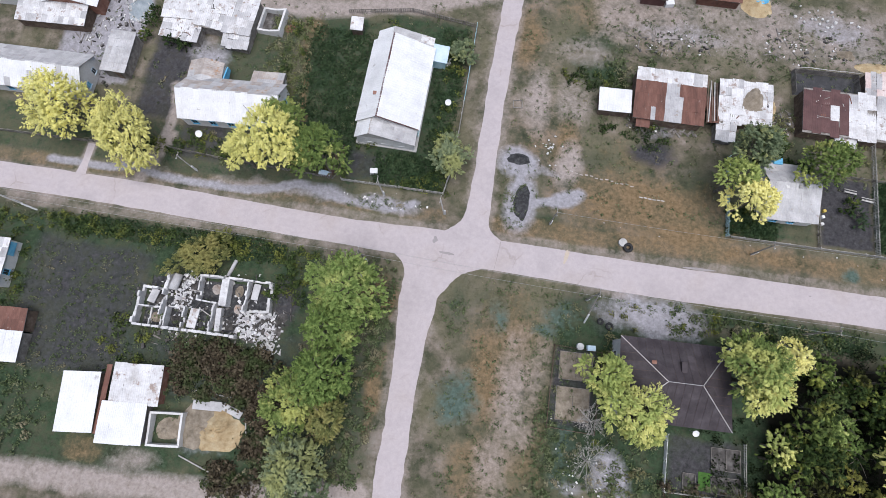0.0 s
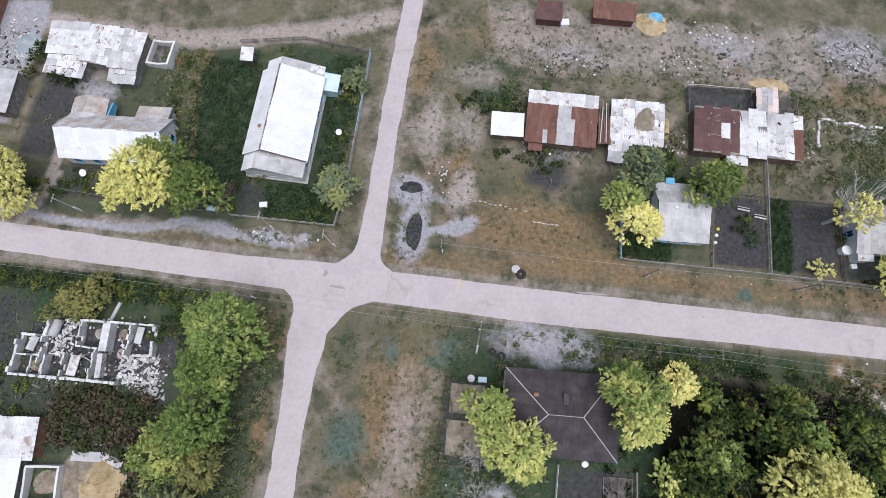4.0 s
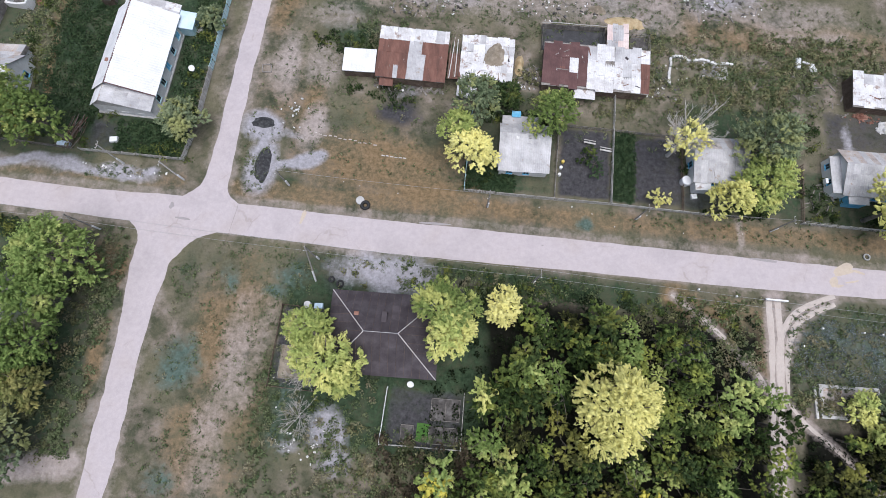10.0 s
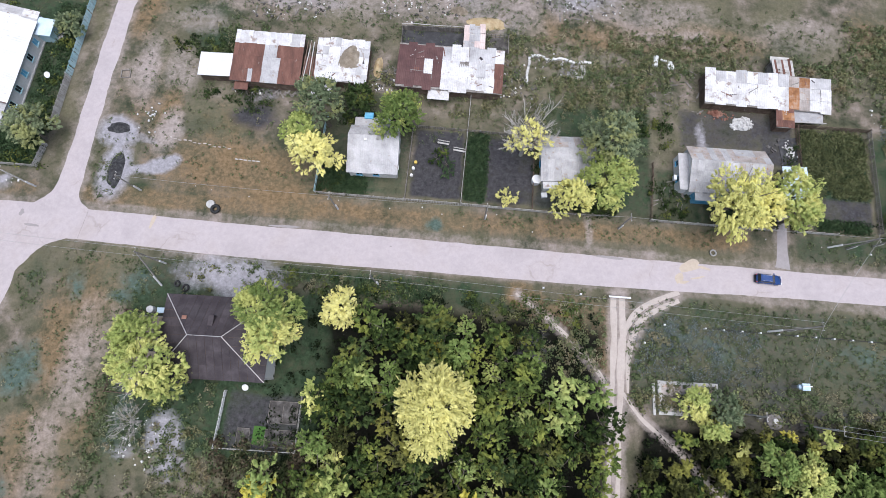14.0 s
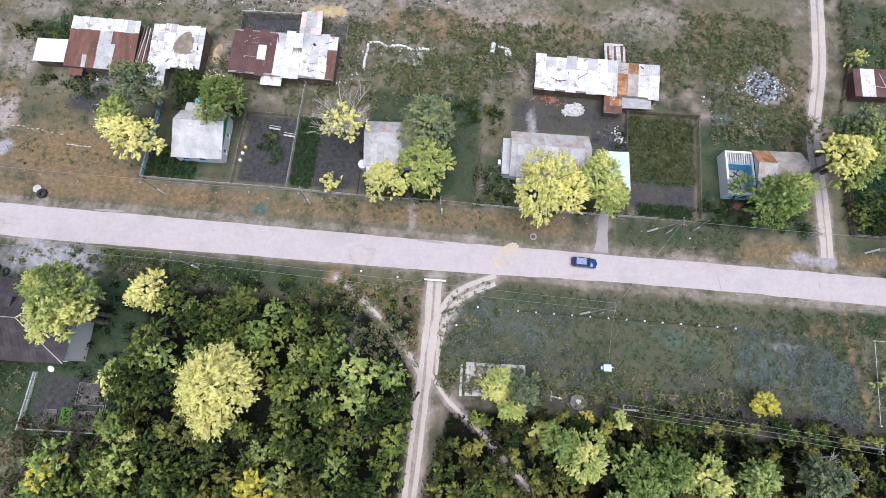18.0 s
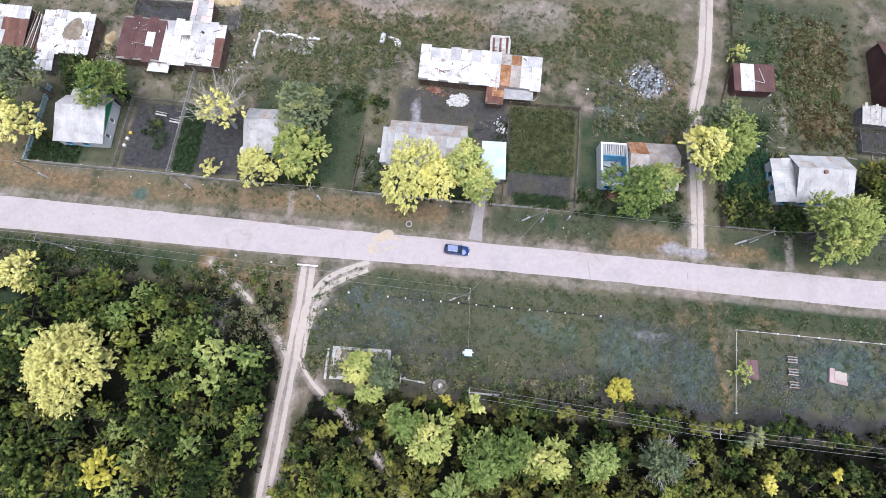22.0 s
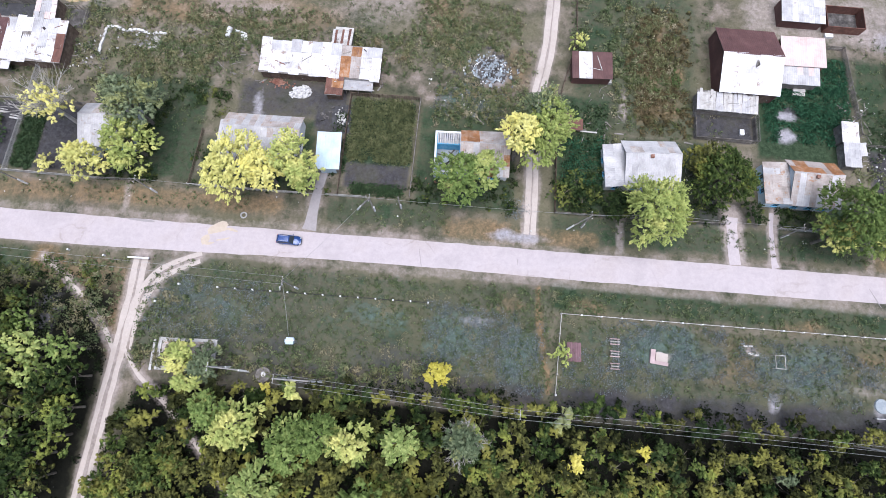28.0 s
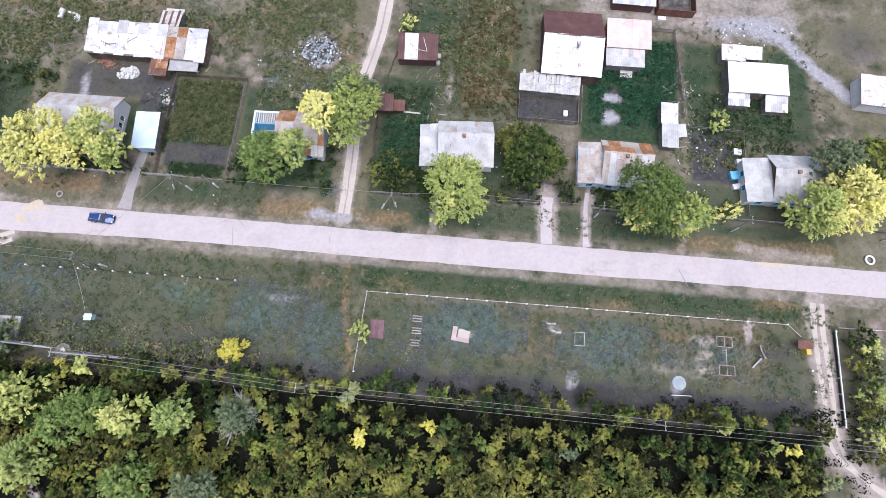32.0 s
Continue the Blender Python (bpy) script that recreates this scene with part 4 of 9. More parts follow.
# litter under the two woods, its colour carrying the shade of the crowns
patch("shaded_litter", 58, -72, 104, -10.5, 0.9, 3)
patch("shaded_litter", 110, -72, 258, -26.0, 0.95, 1.6)
spot("ash", 92, -16, 3, 5, 0.5)
patch("dark", 110.5, -24.5, 116, -20, 0.3, 1)
patch("dark", 43, -35.5, 55, -26.5, 0.75, 1)
patch("dark", 23.2, -28.2, 30.6, -15.4, 0.75, 1)
patch("green", 58, -10, 92, -5, 0.72, 2)
patch("dark", -60, -35, -18, -20, 0.4, 3)
trail("ash", [(-75, 5.0), (-62.7, 4.9), (-57.6, 5.9), (-53.8, 4.8), (-44.8, 4.4), (-36.1, 4.6), (-31.1, 5.6), (-27.1, 6.9), (-20.6, 5.2), (-14.6, 4.9), (-10.2, 4.3), (-5.1, 6.6)], 0.8, 1.0)
spot("ash", -22, 5.2, 6, 1.6, 0.95)
trail("sand", [(-57, 5.8), (-56.2, 8.7), (-54.9, 12.2), (-54.3, 18.9), (-55.7, 23.7)], 1.0, 0.9)
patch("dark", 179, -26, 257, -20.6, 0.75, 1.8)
patch("green", 179, -24, 257, -9.2, 0.5, 2.5)
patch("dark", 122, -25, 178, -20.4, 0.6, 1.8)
spot("sand", 94, 41, 8, 4, 0.5)
spot("ash", 97, 38.6, 3, 2.4, 0.8)
spot("sand", 104, 36, 6, 3, 0.45)
build_ground()

PATCHED = road_material("dark_patched_asphalt", ((0.27, 0.245, 0.24), (0.33, 0.305, 0.30), (0.30, 0.27, 0.265)), (0.2, 0.18, 0.17), False)
strip("road_main", [(-200, 0.4, 3.0, 2.9), (-84, 0.3, 3.1, 2.8), (-50, 0.0, 3.2, 3.0), (-20, -0.2, 2.4, 3.4), (0, -0.5, 3.2, 3.6), (12, -0.6, 3.0, 3.8), (40, -0.8, 3.0, 4.1), (70, -0.6, 2.9, 3.9), (104, -0.5, 2.8, 3.6), (145, -0.2, 2.8, 2.9), (195, 0.0, 2.9, 3.1), (240, 0.1, 3.0, 2.8), (272, 0.3, 2.9, 2.8), (400, 0.6, 2.9, 2.8)], ROAD, "worn pale asphalt street with stains and cracks", "road", 0.045, 0.14, 3, step=1.0)
strip("road_north", [(6.4, 0.5, 9.0, 9.0), (6.4, 2.4, 5.6, 5.4), (6.5, 4.2, 3.2, 3.2), (6.8, 8, 2.6, 2.6), (6.9, 17, 2.3, 2.3), (7.0, 36, 2.3, 2.4), (7.8, 53, 2.4, 2.4), (9.0, 80, 2.4, 2.4), (14, 160, 2.4, 2.4)], ROAD, "narrow pale asphalt side street", "road", 0.032, 0.08, 7)
strip("road_south", [(-1.6, -1.5, 13.4, 9.4), (-1.6, -3.4, 12.9, 7.4), (-1.6, -4.3, 10.9, 5.9), (-1.6, -5.4, 8.2, 4.7), (-1.6, -7.5, 6.0, 3.95), (-1.6, -10.4, 4.3, 3.9), (-1.7, -13.8, 3.75, 3.6), (-1.9, -17.5, 3.4, 3.0), (-1.6, -28.5, 2.8, 2.5), (-1.4, -43.5, 2.7, 2.7), (-1.0, -60, 2.7, 2.7), (2, -160, 2.7, 2.7)], ROAD, "pale dusty asphalt side street", "road", 0.032, 0.10, 11)
for off, seed in ((-0.75, 2), (0.75, 5)):
    strip("dirt_track", [(106.0 + off, -5.2, 0.62, 0.62), (106.2 + off, -12.5, 0.62, 0.62), (105.9 + off, -20, 0.56, 0.56), (105.6 + off, -29, 0.5, 0.5), (105.3 + off, -41, 0.48, 0.48), (104.6 + off, -62, 0.36, 0.36)], TRACK, "pale sandy wheel rut of a dirt track", "dirt track", 0.02, 0.2, seed, step=0.5)
    strip("dirt_track", [(107.0 + off, -21, 0.2, 0.2), (107.1 + off, -16, 0.55, 0.55), (108.0 + off, -11, 0.65, 0.65), (110.8 + off * 0.8, -7.2 - off * 0.6, 0.65, 0.65), (116.5, -4.2 - off, 0.5, 0.5)], TRACK, "pale sandy wheel rut of a dirt track", "dirt track", 0.026, 0.2, seed + 20, step=0.5)
    strip("dirt_track", [(177.9 + off, 70, 0.66, 0.66), (176.6 + off, 45, 0.7, 0.7), (173.9 + off * 0.9, 28, 0.7, 0.7), (174.4 + off * 0.8, 17, 0.68, 0.68), (174.3 + off * 0.8, 5, 0.64, 0.64)], TRACK, "sandy wheel rut of a lane between the plots", "dirt track", 0.02, 0.18, seed + 40, step=0.5)
    strip("dirt_track", [(259.3 + off, -4, 0.6, 0.6), (259.2 + off, -10, 0.6, 0.6), (259.7 + off, -20, 0.5, 0.5), (260.2 + off, -28, 0.42, 0.42), (266 + off * 0.5, -33.6 - off * 0.6, 0.35, 0.35), (284, -43 - off, 0.35, 0.35)], TRACK, "pale sandy wheel rut of a side lane", "dirt track", 0.02, 0.2, seed + 60, step=0.5)
strip("footpath", [(88.6, -6.2, 0.3, 0.3), (96.1, -11.5, 0.4, 0.4), (101.7, -16.7, 0.45, 0.45), (105.2, -21.4, 0.4, 0.4)], TRACK, "trodden sandy footpath", "path", 0.016, 0.2, 81, step=0.5)
strip("footpath", [(106.6, -20.6, 0.3, 0.3), (110.2, -25, 0.42, 0.42), (117.2, -30.5, 0.4, 0.4), (126, -39, 0.35, 0.35), (134, -47, 0.35, 0.35)], TRACK, "trodden sandy footpath into the thicket", "path", 0.016, 0.2, 91, step=0.5)
strip("driveway", [(211.3, 2.6, 1.3, 1.3), (211.1, 7, 1.3, 1.2), (211.2, 11.5, 1.2, 1.2)], ROAD, "cracked concrete driveway to a gate", "driveway", 0.03, 0.15, 14, step=0.5)
strip("driveway", [(218.6, 2.6, 0.9, 0.9), (218.3, 4, 0.6, 0.6), (218.2, 9.5, 0.5, 0.5), (218.6, 13, 0.5, 0.5)], ROAD, "narrow concrete path to a house gate", "path", 0.03, 0.1, 15, step=0.5)
strip("driveway", [(134.6, 2.4, 1.6, 1.6), (134.8, 4.5, 1.2, 1.2), (135.1, 9.5, 1.0, 1.0), (135.8, 13.6, 1.0, 1.0)], PATCHED, "grey concrete drive to a garage", "driveway", 0.03, 0.15, 16, step=0.5)
strip("driveway", [(-68.4, 2.7, 1.2, 1.2), (-68.3, 5, 0.85, 0.85), (-68.2, 9, 0.8, 0.8)], ROAD, "narrow pale path to a gate", "path", 0.03, 0.12, 18, step=0.5)


def spill(name, x, y, rx, ry, material, label, category, seed, rot=0.0, z=0.052):
    """A thin stain or patch lying on the road."""
    g = Geo()
    q = random.Random(seed)
    n = 22
    lob = [1 + 0.35 * q.uniform(-1, 1) for _ in range(n)]
    lob = [(lob[i - 1] + lob[i] + lob[(i + 1) % n]) / 3 for i in range(n)]
    g.v.append((0, 0, 0.012))
    for i in range(n):
        a = 2 * math.pi * i / n
        g.v.append((rx * lob[i] * math.cos(a), ry * lob[i] * math.sin(a), 0.0))
    g.f = [(0, 1 + i, 1 + (i + 1) % n) for i in range(n)]
    return solo(name, g, material, label, category, x, y, rot, kind="structure", z=z)


SANDSPILL = road_material("yellow_sand_on_asphalt", ((0.45, 0.38, 0.31), (0.51, 0.43, 0.34), (0.48, 0.41, 0.34)), (0.38, 0.29, 0.21), False)
for k, (x, y, rx, ry, mt, rot) in enumerate(((118.0, 1.0, 2.4, 0.9, SANDSPILL, 35), (116.6, -1.0, 1.2, 1.6, SANDSPILL, -30), (118.4, 0.6, 2.6, 0.35, SANDSPILL, 20), (119.8, -0.6, 2.2, 0.3, SANDSPILL, 15), (117.4, -1.6, 1.6, 0.4, SANDSPILL, 10), (121.0, 1.2, 1.4, 0.3, SANDSPILL, -10), (23.4, 0.2, 0.5, 1.8, SANDSPILL, -12), (-0.2, 0.1, 0.75, 0.9, PATCHED, 0), (2.2, -2.0, 2.2, 0.35, PATCHED, -3), (66.2, 0.0, 0.35, 0.25, PATCHED, 0), (47.0, 1.9, 2.8, 0.22, PATCHED, 2), (172.4, -0.2, 0.14, 1.1, PATCHED, 0), (235.5, -1.0, 0.12, 2.2, PATCHED, 28), (155.0, -0.6, 0.1, 2.2, PATCHED, 12), (11.3, -1.0, 0.09, 3.0, PATCHED, -6), (105.0, 1.6, 2.5, 0.25, PATCHED, -2), (252.0, 2.2, 3.4, 0.5, SANDSPILL, 0))):
    spill("road_stain", x, y, rx, ry, mt, "sandy stain on the asphalt" if mt is SANDSPILL else "dark patch in the asphalt", "road patch", 600 + k, rot)

# ---- buildings north of the street, from west to east ----
def rng_of(seed):
    return random.Random(seed)


def barn_far_west():
    r = rng_of(1)
    b = thing("barn", -80.6, 46.2, 92, "big barn with brick walls and a white sheet gable roof", "barn")
    gabled(b, 0, 0, 19.0, 11.0, 2.8, 1.6, mixed((4, CLEAN_ROOF), (1, WHITE_ROOF)), BRICK, r, over=0.3)
    door(b, -5.2, -5.54, 2.2, 2.2, "s", BROWNWOOD)
    l = thing("barn", -83.4, 34.4, 2, "low open barn under a long white sheet roof", "lean-to")
    monoed(l, 0, 0, 14.0, 4.2, 2.2, 2.7, mixed((4, WHITE_ROOF), (1, PALE_SLATE)), BROWNWOOD, r)
    w = thing("barn", -94.4, 44.6, 2, "barn with a mauve painted sheet roof", "barn")
    monoed(w, 0, 0, 14.0, 16.0, 2.6, 3.6, MAUVE_ROOF, PLASTER, r, sw=1.2, sl=5, loose=0.005)
    t = thing("tarpaulin_heap", -68.0, 39.4, 0, "heap under a blue-grey tarpaulin with pale edges", "tarpaulin")
    part("tarpaulin", mound(2.8, 3.6, 0.9, 811, 22), TARP, t, smooth=True)
    tagged(part("rubble", rubble(3.4, 4.2, 0.2, 812, 90, 0.5), STONE, t), kind="stuff")
    for k in range(26):
        part("scrap", Geo().box(0, 0, 0, r.uniform(0.2, 1.4), r.uniform(0.15, 0.4), 0.1), (PALEWOOD, STONE, BROWNWOOD, BLACK)[k % 4], t, m=pose(r.uniform(-9, 2), r.uniform(-13, 6), 0.02, 0, 0, r.uniform(0, 180)))


def house_west():
    r = rng_of(2)
    h = thing("house", -83.5, 21.5, 1, "whitewashed house with a long pale sheet roof", "house")
    gabled(h, 0, 0, 24, 8, 2.9, 2.3, mixed((3, CLEAN_ROOF), (1, PALE_SLATE)), PLASTER, r, pick2=mixed((2, SLATE), (1, PALE_SLATE)))
    window(h, 12.0, -1.5, 1.0, 1.1, 1.2, "e", PALEBLUE, BLUE)
    window(h, 12.0, 1.6, 1.0, 1.0, 1.2, "e", PALEBLUE)
    for x in (-8, -3, 2, 7):
        window(h, x, -4.0, 1.0, 1.2, 1.3, "s", BLUE)
    antenna(h, -3, 0.5, 4.6)


def shed_lane():
    r = rng_of(3)
    s = thing("shed", -67.2, 27.6, 0, "long narrow shed with a grey slate roof", "shed")
    monoed(s, 0, 0, 4.6, 8.2, 2.4, 2.8, mixed((3, PALE_SLATE), (1, SLATE)), GREYWOOD, r)
    door(s, 0.6, -4.12, 1.0, 1.9, "s", BROWNWOOD)


def barns_cluster():
    r = rng_of(4)
    a = thing("barn", -57.6, 40.2, 2, "barn with rust-edged white sheet roof", "barn")
    monoed(a, 0, 0, 7.2, 6.4, 2.4, 3.0, lambda u, v, q: RUST if u > 0.86 else (PALE_SLATE if v > 0.55 else WHITE_ROOF), BRICK, r)
    b = thing("barn", -56.9, 34.8, -4, "low lean-to with a patched white roof", "lean-to")
    monoed(b, 0, 0, 7.6, 4.0, 1.8, 2.2, mixed((4, WHITE_ROOF), (1, PALE_SLATE)), GREYWOOD, r, loose=0.03)
    c = thing("barn", -48.2, 39.2, -5, "wide old barn under bulging white sheets", "barn")
    monoed(c, 0, 0, 11.2, 7.6, 2.4, 3.0, mixed((5, WHITE_ROOF), (1, PALE_SLATE)), GREYWOOD, r, loose=0.03)
    monoed(c, 3.2, -5.0, 5.0, 2.6, 1.6, 2.2, mixed((3, PALE_SLATE), (2, WHITE_ROOF)), GREYWOOD, r, loose=0.05, name="lean_to_roof")
    d = thing("ruined_shed", -39.8, 40.0, -3, "roofless whitewashed shed with broken walls", "ruin")
    walls(d, 0, 0, 5.0, 5.4, 1.8, PLASTER, lambda x, y: 1.9 if x > 0 else 1.2, 0.4)
    tagged(part("rubble", rubble(1.5, 1.5, 0.5, 5, 60), BRICK, d, m=pose(3.2, -0.6, -0.05)), kind="stuff")
    part("floor", Geo().box(0, 0, -0.1, 4.2, 4.6, 0.15), CHARRED, d)


def house_white_slope():
    r = rng_of(5)
    h = thing("house", -42.0, 20.2, 3, "whitewashed house, one roof slope white sheet, the other brownish slate", "house")
    gabled(h, 0, 0, 18.6, 8.2, 3.2, 2.8, CLEAN_ROOF, PLASTER, r, pick2=mixed((2, SLATE_BROWN), (2, SLATE), (1, PALE_SLATE)), shift=0.3)
    window(h, 9.35, -1.8, 1.0, 1.1, 1.3, "e", BLUE)
    window(h, 9.35, 1.4, 1.0, 1.1, 1.3, "e", BLUE)
    for x in (-7, -3.5, 0, 3.5, 7):
        window(h, x, -4.12, 1.0, 1.2, 1.3, "s", BLUE)
    w = part("wing_wall", Geo().box(-6.6, 5.6, -0.15, 6.0, 4.4, 2.8), PLASTER, h)
    wing = part("wing_roof", Geo().prism([Vector((-10.0, 3.4, 2.6)), Vector((-3.4, 3.4, 2.6)), Vector((-6.7, 3.4, 3.9))], (0, 4.7, 0)), GREYWOOD, h)
    lay_sheets(wing, (-10.0, 8.1, 2.62), (0, -1, 0), (3.3, 0, 1.3), 4.7, 3.55, mixed((2, SLATE_BROWN), (1, PALE_SLATE)), r)
    lay_sheets(wing, (-3.4, 3.4, 2.62), (0, 1, 0), (-3.3, 0, 1.3), 4.7, 3.55, mixed((2, SLATE_BROWN), (1, PALE_SLATE)), r)
    part("tarpaulin", Geo().box(-2.9, 6.0, 1.1, 0.25, 3.2, 1.5, 0, lambda a, b: -0.2 * b), BLUE, h, "bright blue tarpaulin")
    part("wing_wall", Geo().box(5.6, 5.2, -0.15, 5.4, 3.2, 2.6), PLASTER, h)
    wing2 = part("wing_roof", Geo().prism([Vector((2.5, 3.4, 2.45)), Vector((8.7, 3.4, 2.45)), Vector((8.7, 3.4, 3.2)), Vector((2.5, 3.4, 3.2))], (0, 3.7, -0.75)), GREYWOOD, h)
    lay_sheets(wing2, (8.7, 7.1, 2.5), (-1, 0, 0), (0, -3.7, 0.75), 6.2, 3.8, mixed((2, SLATE_BROWN), (2, SLATE)), r)
    chimney(h, 4.0, 1.0, 4.2, 0.9)


def house_long_white():
    r = rng_of(6)
    h = thing("house", -12.1, 28.0, 89, "long white house with pale steel roof and turquoise-trimmed windows", "house")
    gabled(h, 0.3, 0, 16.6, 11.2, 3.3, 2.9, CLEAN_ROOF, PLASTER, r, over=0.45, shift=1.7, ridge=MAROON, sw=1.5, sl=4.0, loose=0.004)
    gabled(h, -9.6, 0, 3.2, 10.8, 2.9, 2.2, mixed((3, PALE_SLATE), (1, SLATE)), PLASTER, r, over=0.3, shift=2.6, ridge=SLATE_BROWN, pick2=CLEAN_ROOF, gable=PALEWOOD, sw=1.5, sl=2.4, loose=0.008)
    gabled(h, 9.9, 0, 2.6, 10.4, 2.8, 1.9, mixed((3, PALE_SLATE), (1, WHITE_ROOF)), PLASTER, r, over=0.3, shift=2.2, ridge=SLATE, pick2=CLEAN_ROOF, sw=1.5, sl=2.4, loose=0.008)
    part("verge_flashing", Geo().prism([Vector((-8.5, -5.9, 3.2)), Vector((-8.5, -5.9, 3.36)), Vector((-8.5, 1.7, 6.36)), Vector((-8.5, 1.7, 6.2))], (0.14, 0, 0)), MAROON, h)
    for x in (-8, -4.6, -1.2, 2.2, 5.6):
        window(h, x, -5.62, 1.1, 1.2, 1.4, "s", TURQUOISE, BLUE if int(x) % 2 else GLASS)
    for y in (-3, 0.2, 3):
        window(h, -11.12, y, 1.2, 1.1, 1.3, "w", WHITE)
    porch = part("porch", Geo().box(8.6, -6.9, -0.1, 3.2, 2.6, 2.5), TURQUOISE, h, "turquoise boarded porch")
    part("porch_roof", Geo().box(8.6, -7.0, 2.42, 3.8, 3.2, 0.1, 0, lambda a, b: 0.12 * b), PALEBLUE, h)
    part("porch_step", Geo().box(8.6, -8.6, -0.1, 1.8, 0.9, 0.35), CONCRETE, h)
    chimney(h, -3.5, 3.0, 4.7, 0.8, 0.55)
    part("plinth", Geo().box(0, 0, -0.15, 22.9, 11.7, 0.35), CONCRETE, h)
    p = thing("outhouse", -22.4, 41.0, 2, "small wooden outhouse with a white lid roof", "outhouse")
    monoed(p, 0, 0, 2.0, 2.2, 1.9, 2.2, WHITE_ROOF, BROWNWOOD, r)
    door(p, 1.02, 0, 0.7, 1.7, "e", GREYWOOD)


def barn_rust():
    r = rng_of(7)
    b = thing("barn", 39.2, 33.6, 0, "old barn, rusty red and grey sheets with a white north strip", "barn")

    def pick(u, v, q):
        if v > 0.74:
            return WHITE_ROOF if q.random() < 0.93 else PALE_SLATE
        if 0.42 < u < 0.62 + 0.1 * v:
            return SLATE if q.random() < 0.93 else RUST
        return RUST if q.random() < 0.97 else SLATE
    monoed(b, 0, 0, 12.6, 9.6, 2.3, 3.3, pick, BROWNWOOD, r, sw=0.8, sl=2.5, loose=0.015)
    for x in (-4.6, 1.0):
        door(b, x, -4.82, 1.6, 1.9, "s", BROWNWOOD)
    part("porch_roof", Geo().box(-4.4, -5.6, 1.75, 2.6, 1.7, 0.08, 0, lambda a, c: 0.1 * c), RUST, b)
    for x in (-5.6, -3.2):
        part("porch_post", Geo().box(x, -6.3, -0.1, 0.12, 0.12, 1.8), BROWNWOOD, b)
    for k in range(9):
        part("board", Geo().box(1.5 + k * 0.6, -5.5 + 0.3 * math.sin(k * 2.1), -0.02, 0.3 + 0.2 * r.random(), 1.5 * r.random() + 0.6, 0.12, r.uniform(-60, 60)), GREYWOOD, b)
    for k in range(5):
        part("rafter", Geo().box(7.0 + k * 0.42, 0.2, 2.6 + 0.02 * k, 0.16, 9.0 - k * 0.3, 0.14, r.uniform(-3, 3)), PALEWOOD if k % 2 else BROWNWOOD, b)
    part("rust_panel", Geo().box(8.0, -1.4, 2.5, 2.2, 5.4, 0.06, 4), RUST, b)
    a = thing("shed", 29.3, 31.7, 2, "low shed under a flat white sheet roof", "shed")
    monoed(a, 0, 0, 5.6, 4.2, 2.0, 2.2, CLEAN_ROOF, BROWNWOOD, r, sw=1.4, sl=4.2, loose=0.004)
    c = thing("barn", 53.2, 34.4, 0, "barn with a white roof half buried under old hay", "barn")
    monoed(c, 0, 0, 9.4, 8.2, 2.3, 3.0, mixed((4, WHITE_ROOF), (1, PALE_SLATE)), BROWNWOOD, r, loose=0.03)
    monoed(c, -3.2, -5.9, 3.2, 3.4, 1.7, 2.2, mixed((2, PALE_SLATE), (2, WHITE_ROOF)), GREYWOOD, r, loose=0.04, name="lean_to_roof")
    hs = new("hay_mound", mound(2.6, 3.2, 1.0, 71, 22).mesh("hay_mound", OLDHAY, True))
    hs.matrix_world = pose(54.6, 35.4, 2.72)
    tagged(hs, "old brown hay heaped on a barn roof", "hay")
    g = new("hay_bale", mound(1.0, 2.6, 1.2, 72, 16).mesh("hay_bale", HAY, True))
    g.matrix_world = pose(59.6, 35.4, -0.05)
    tagged(g, "pale straw heap leaning beside the barn", "straw heap")


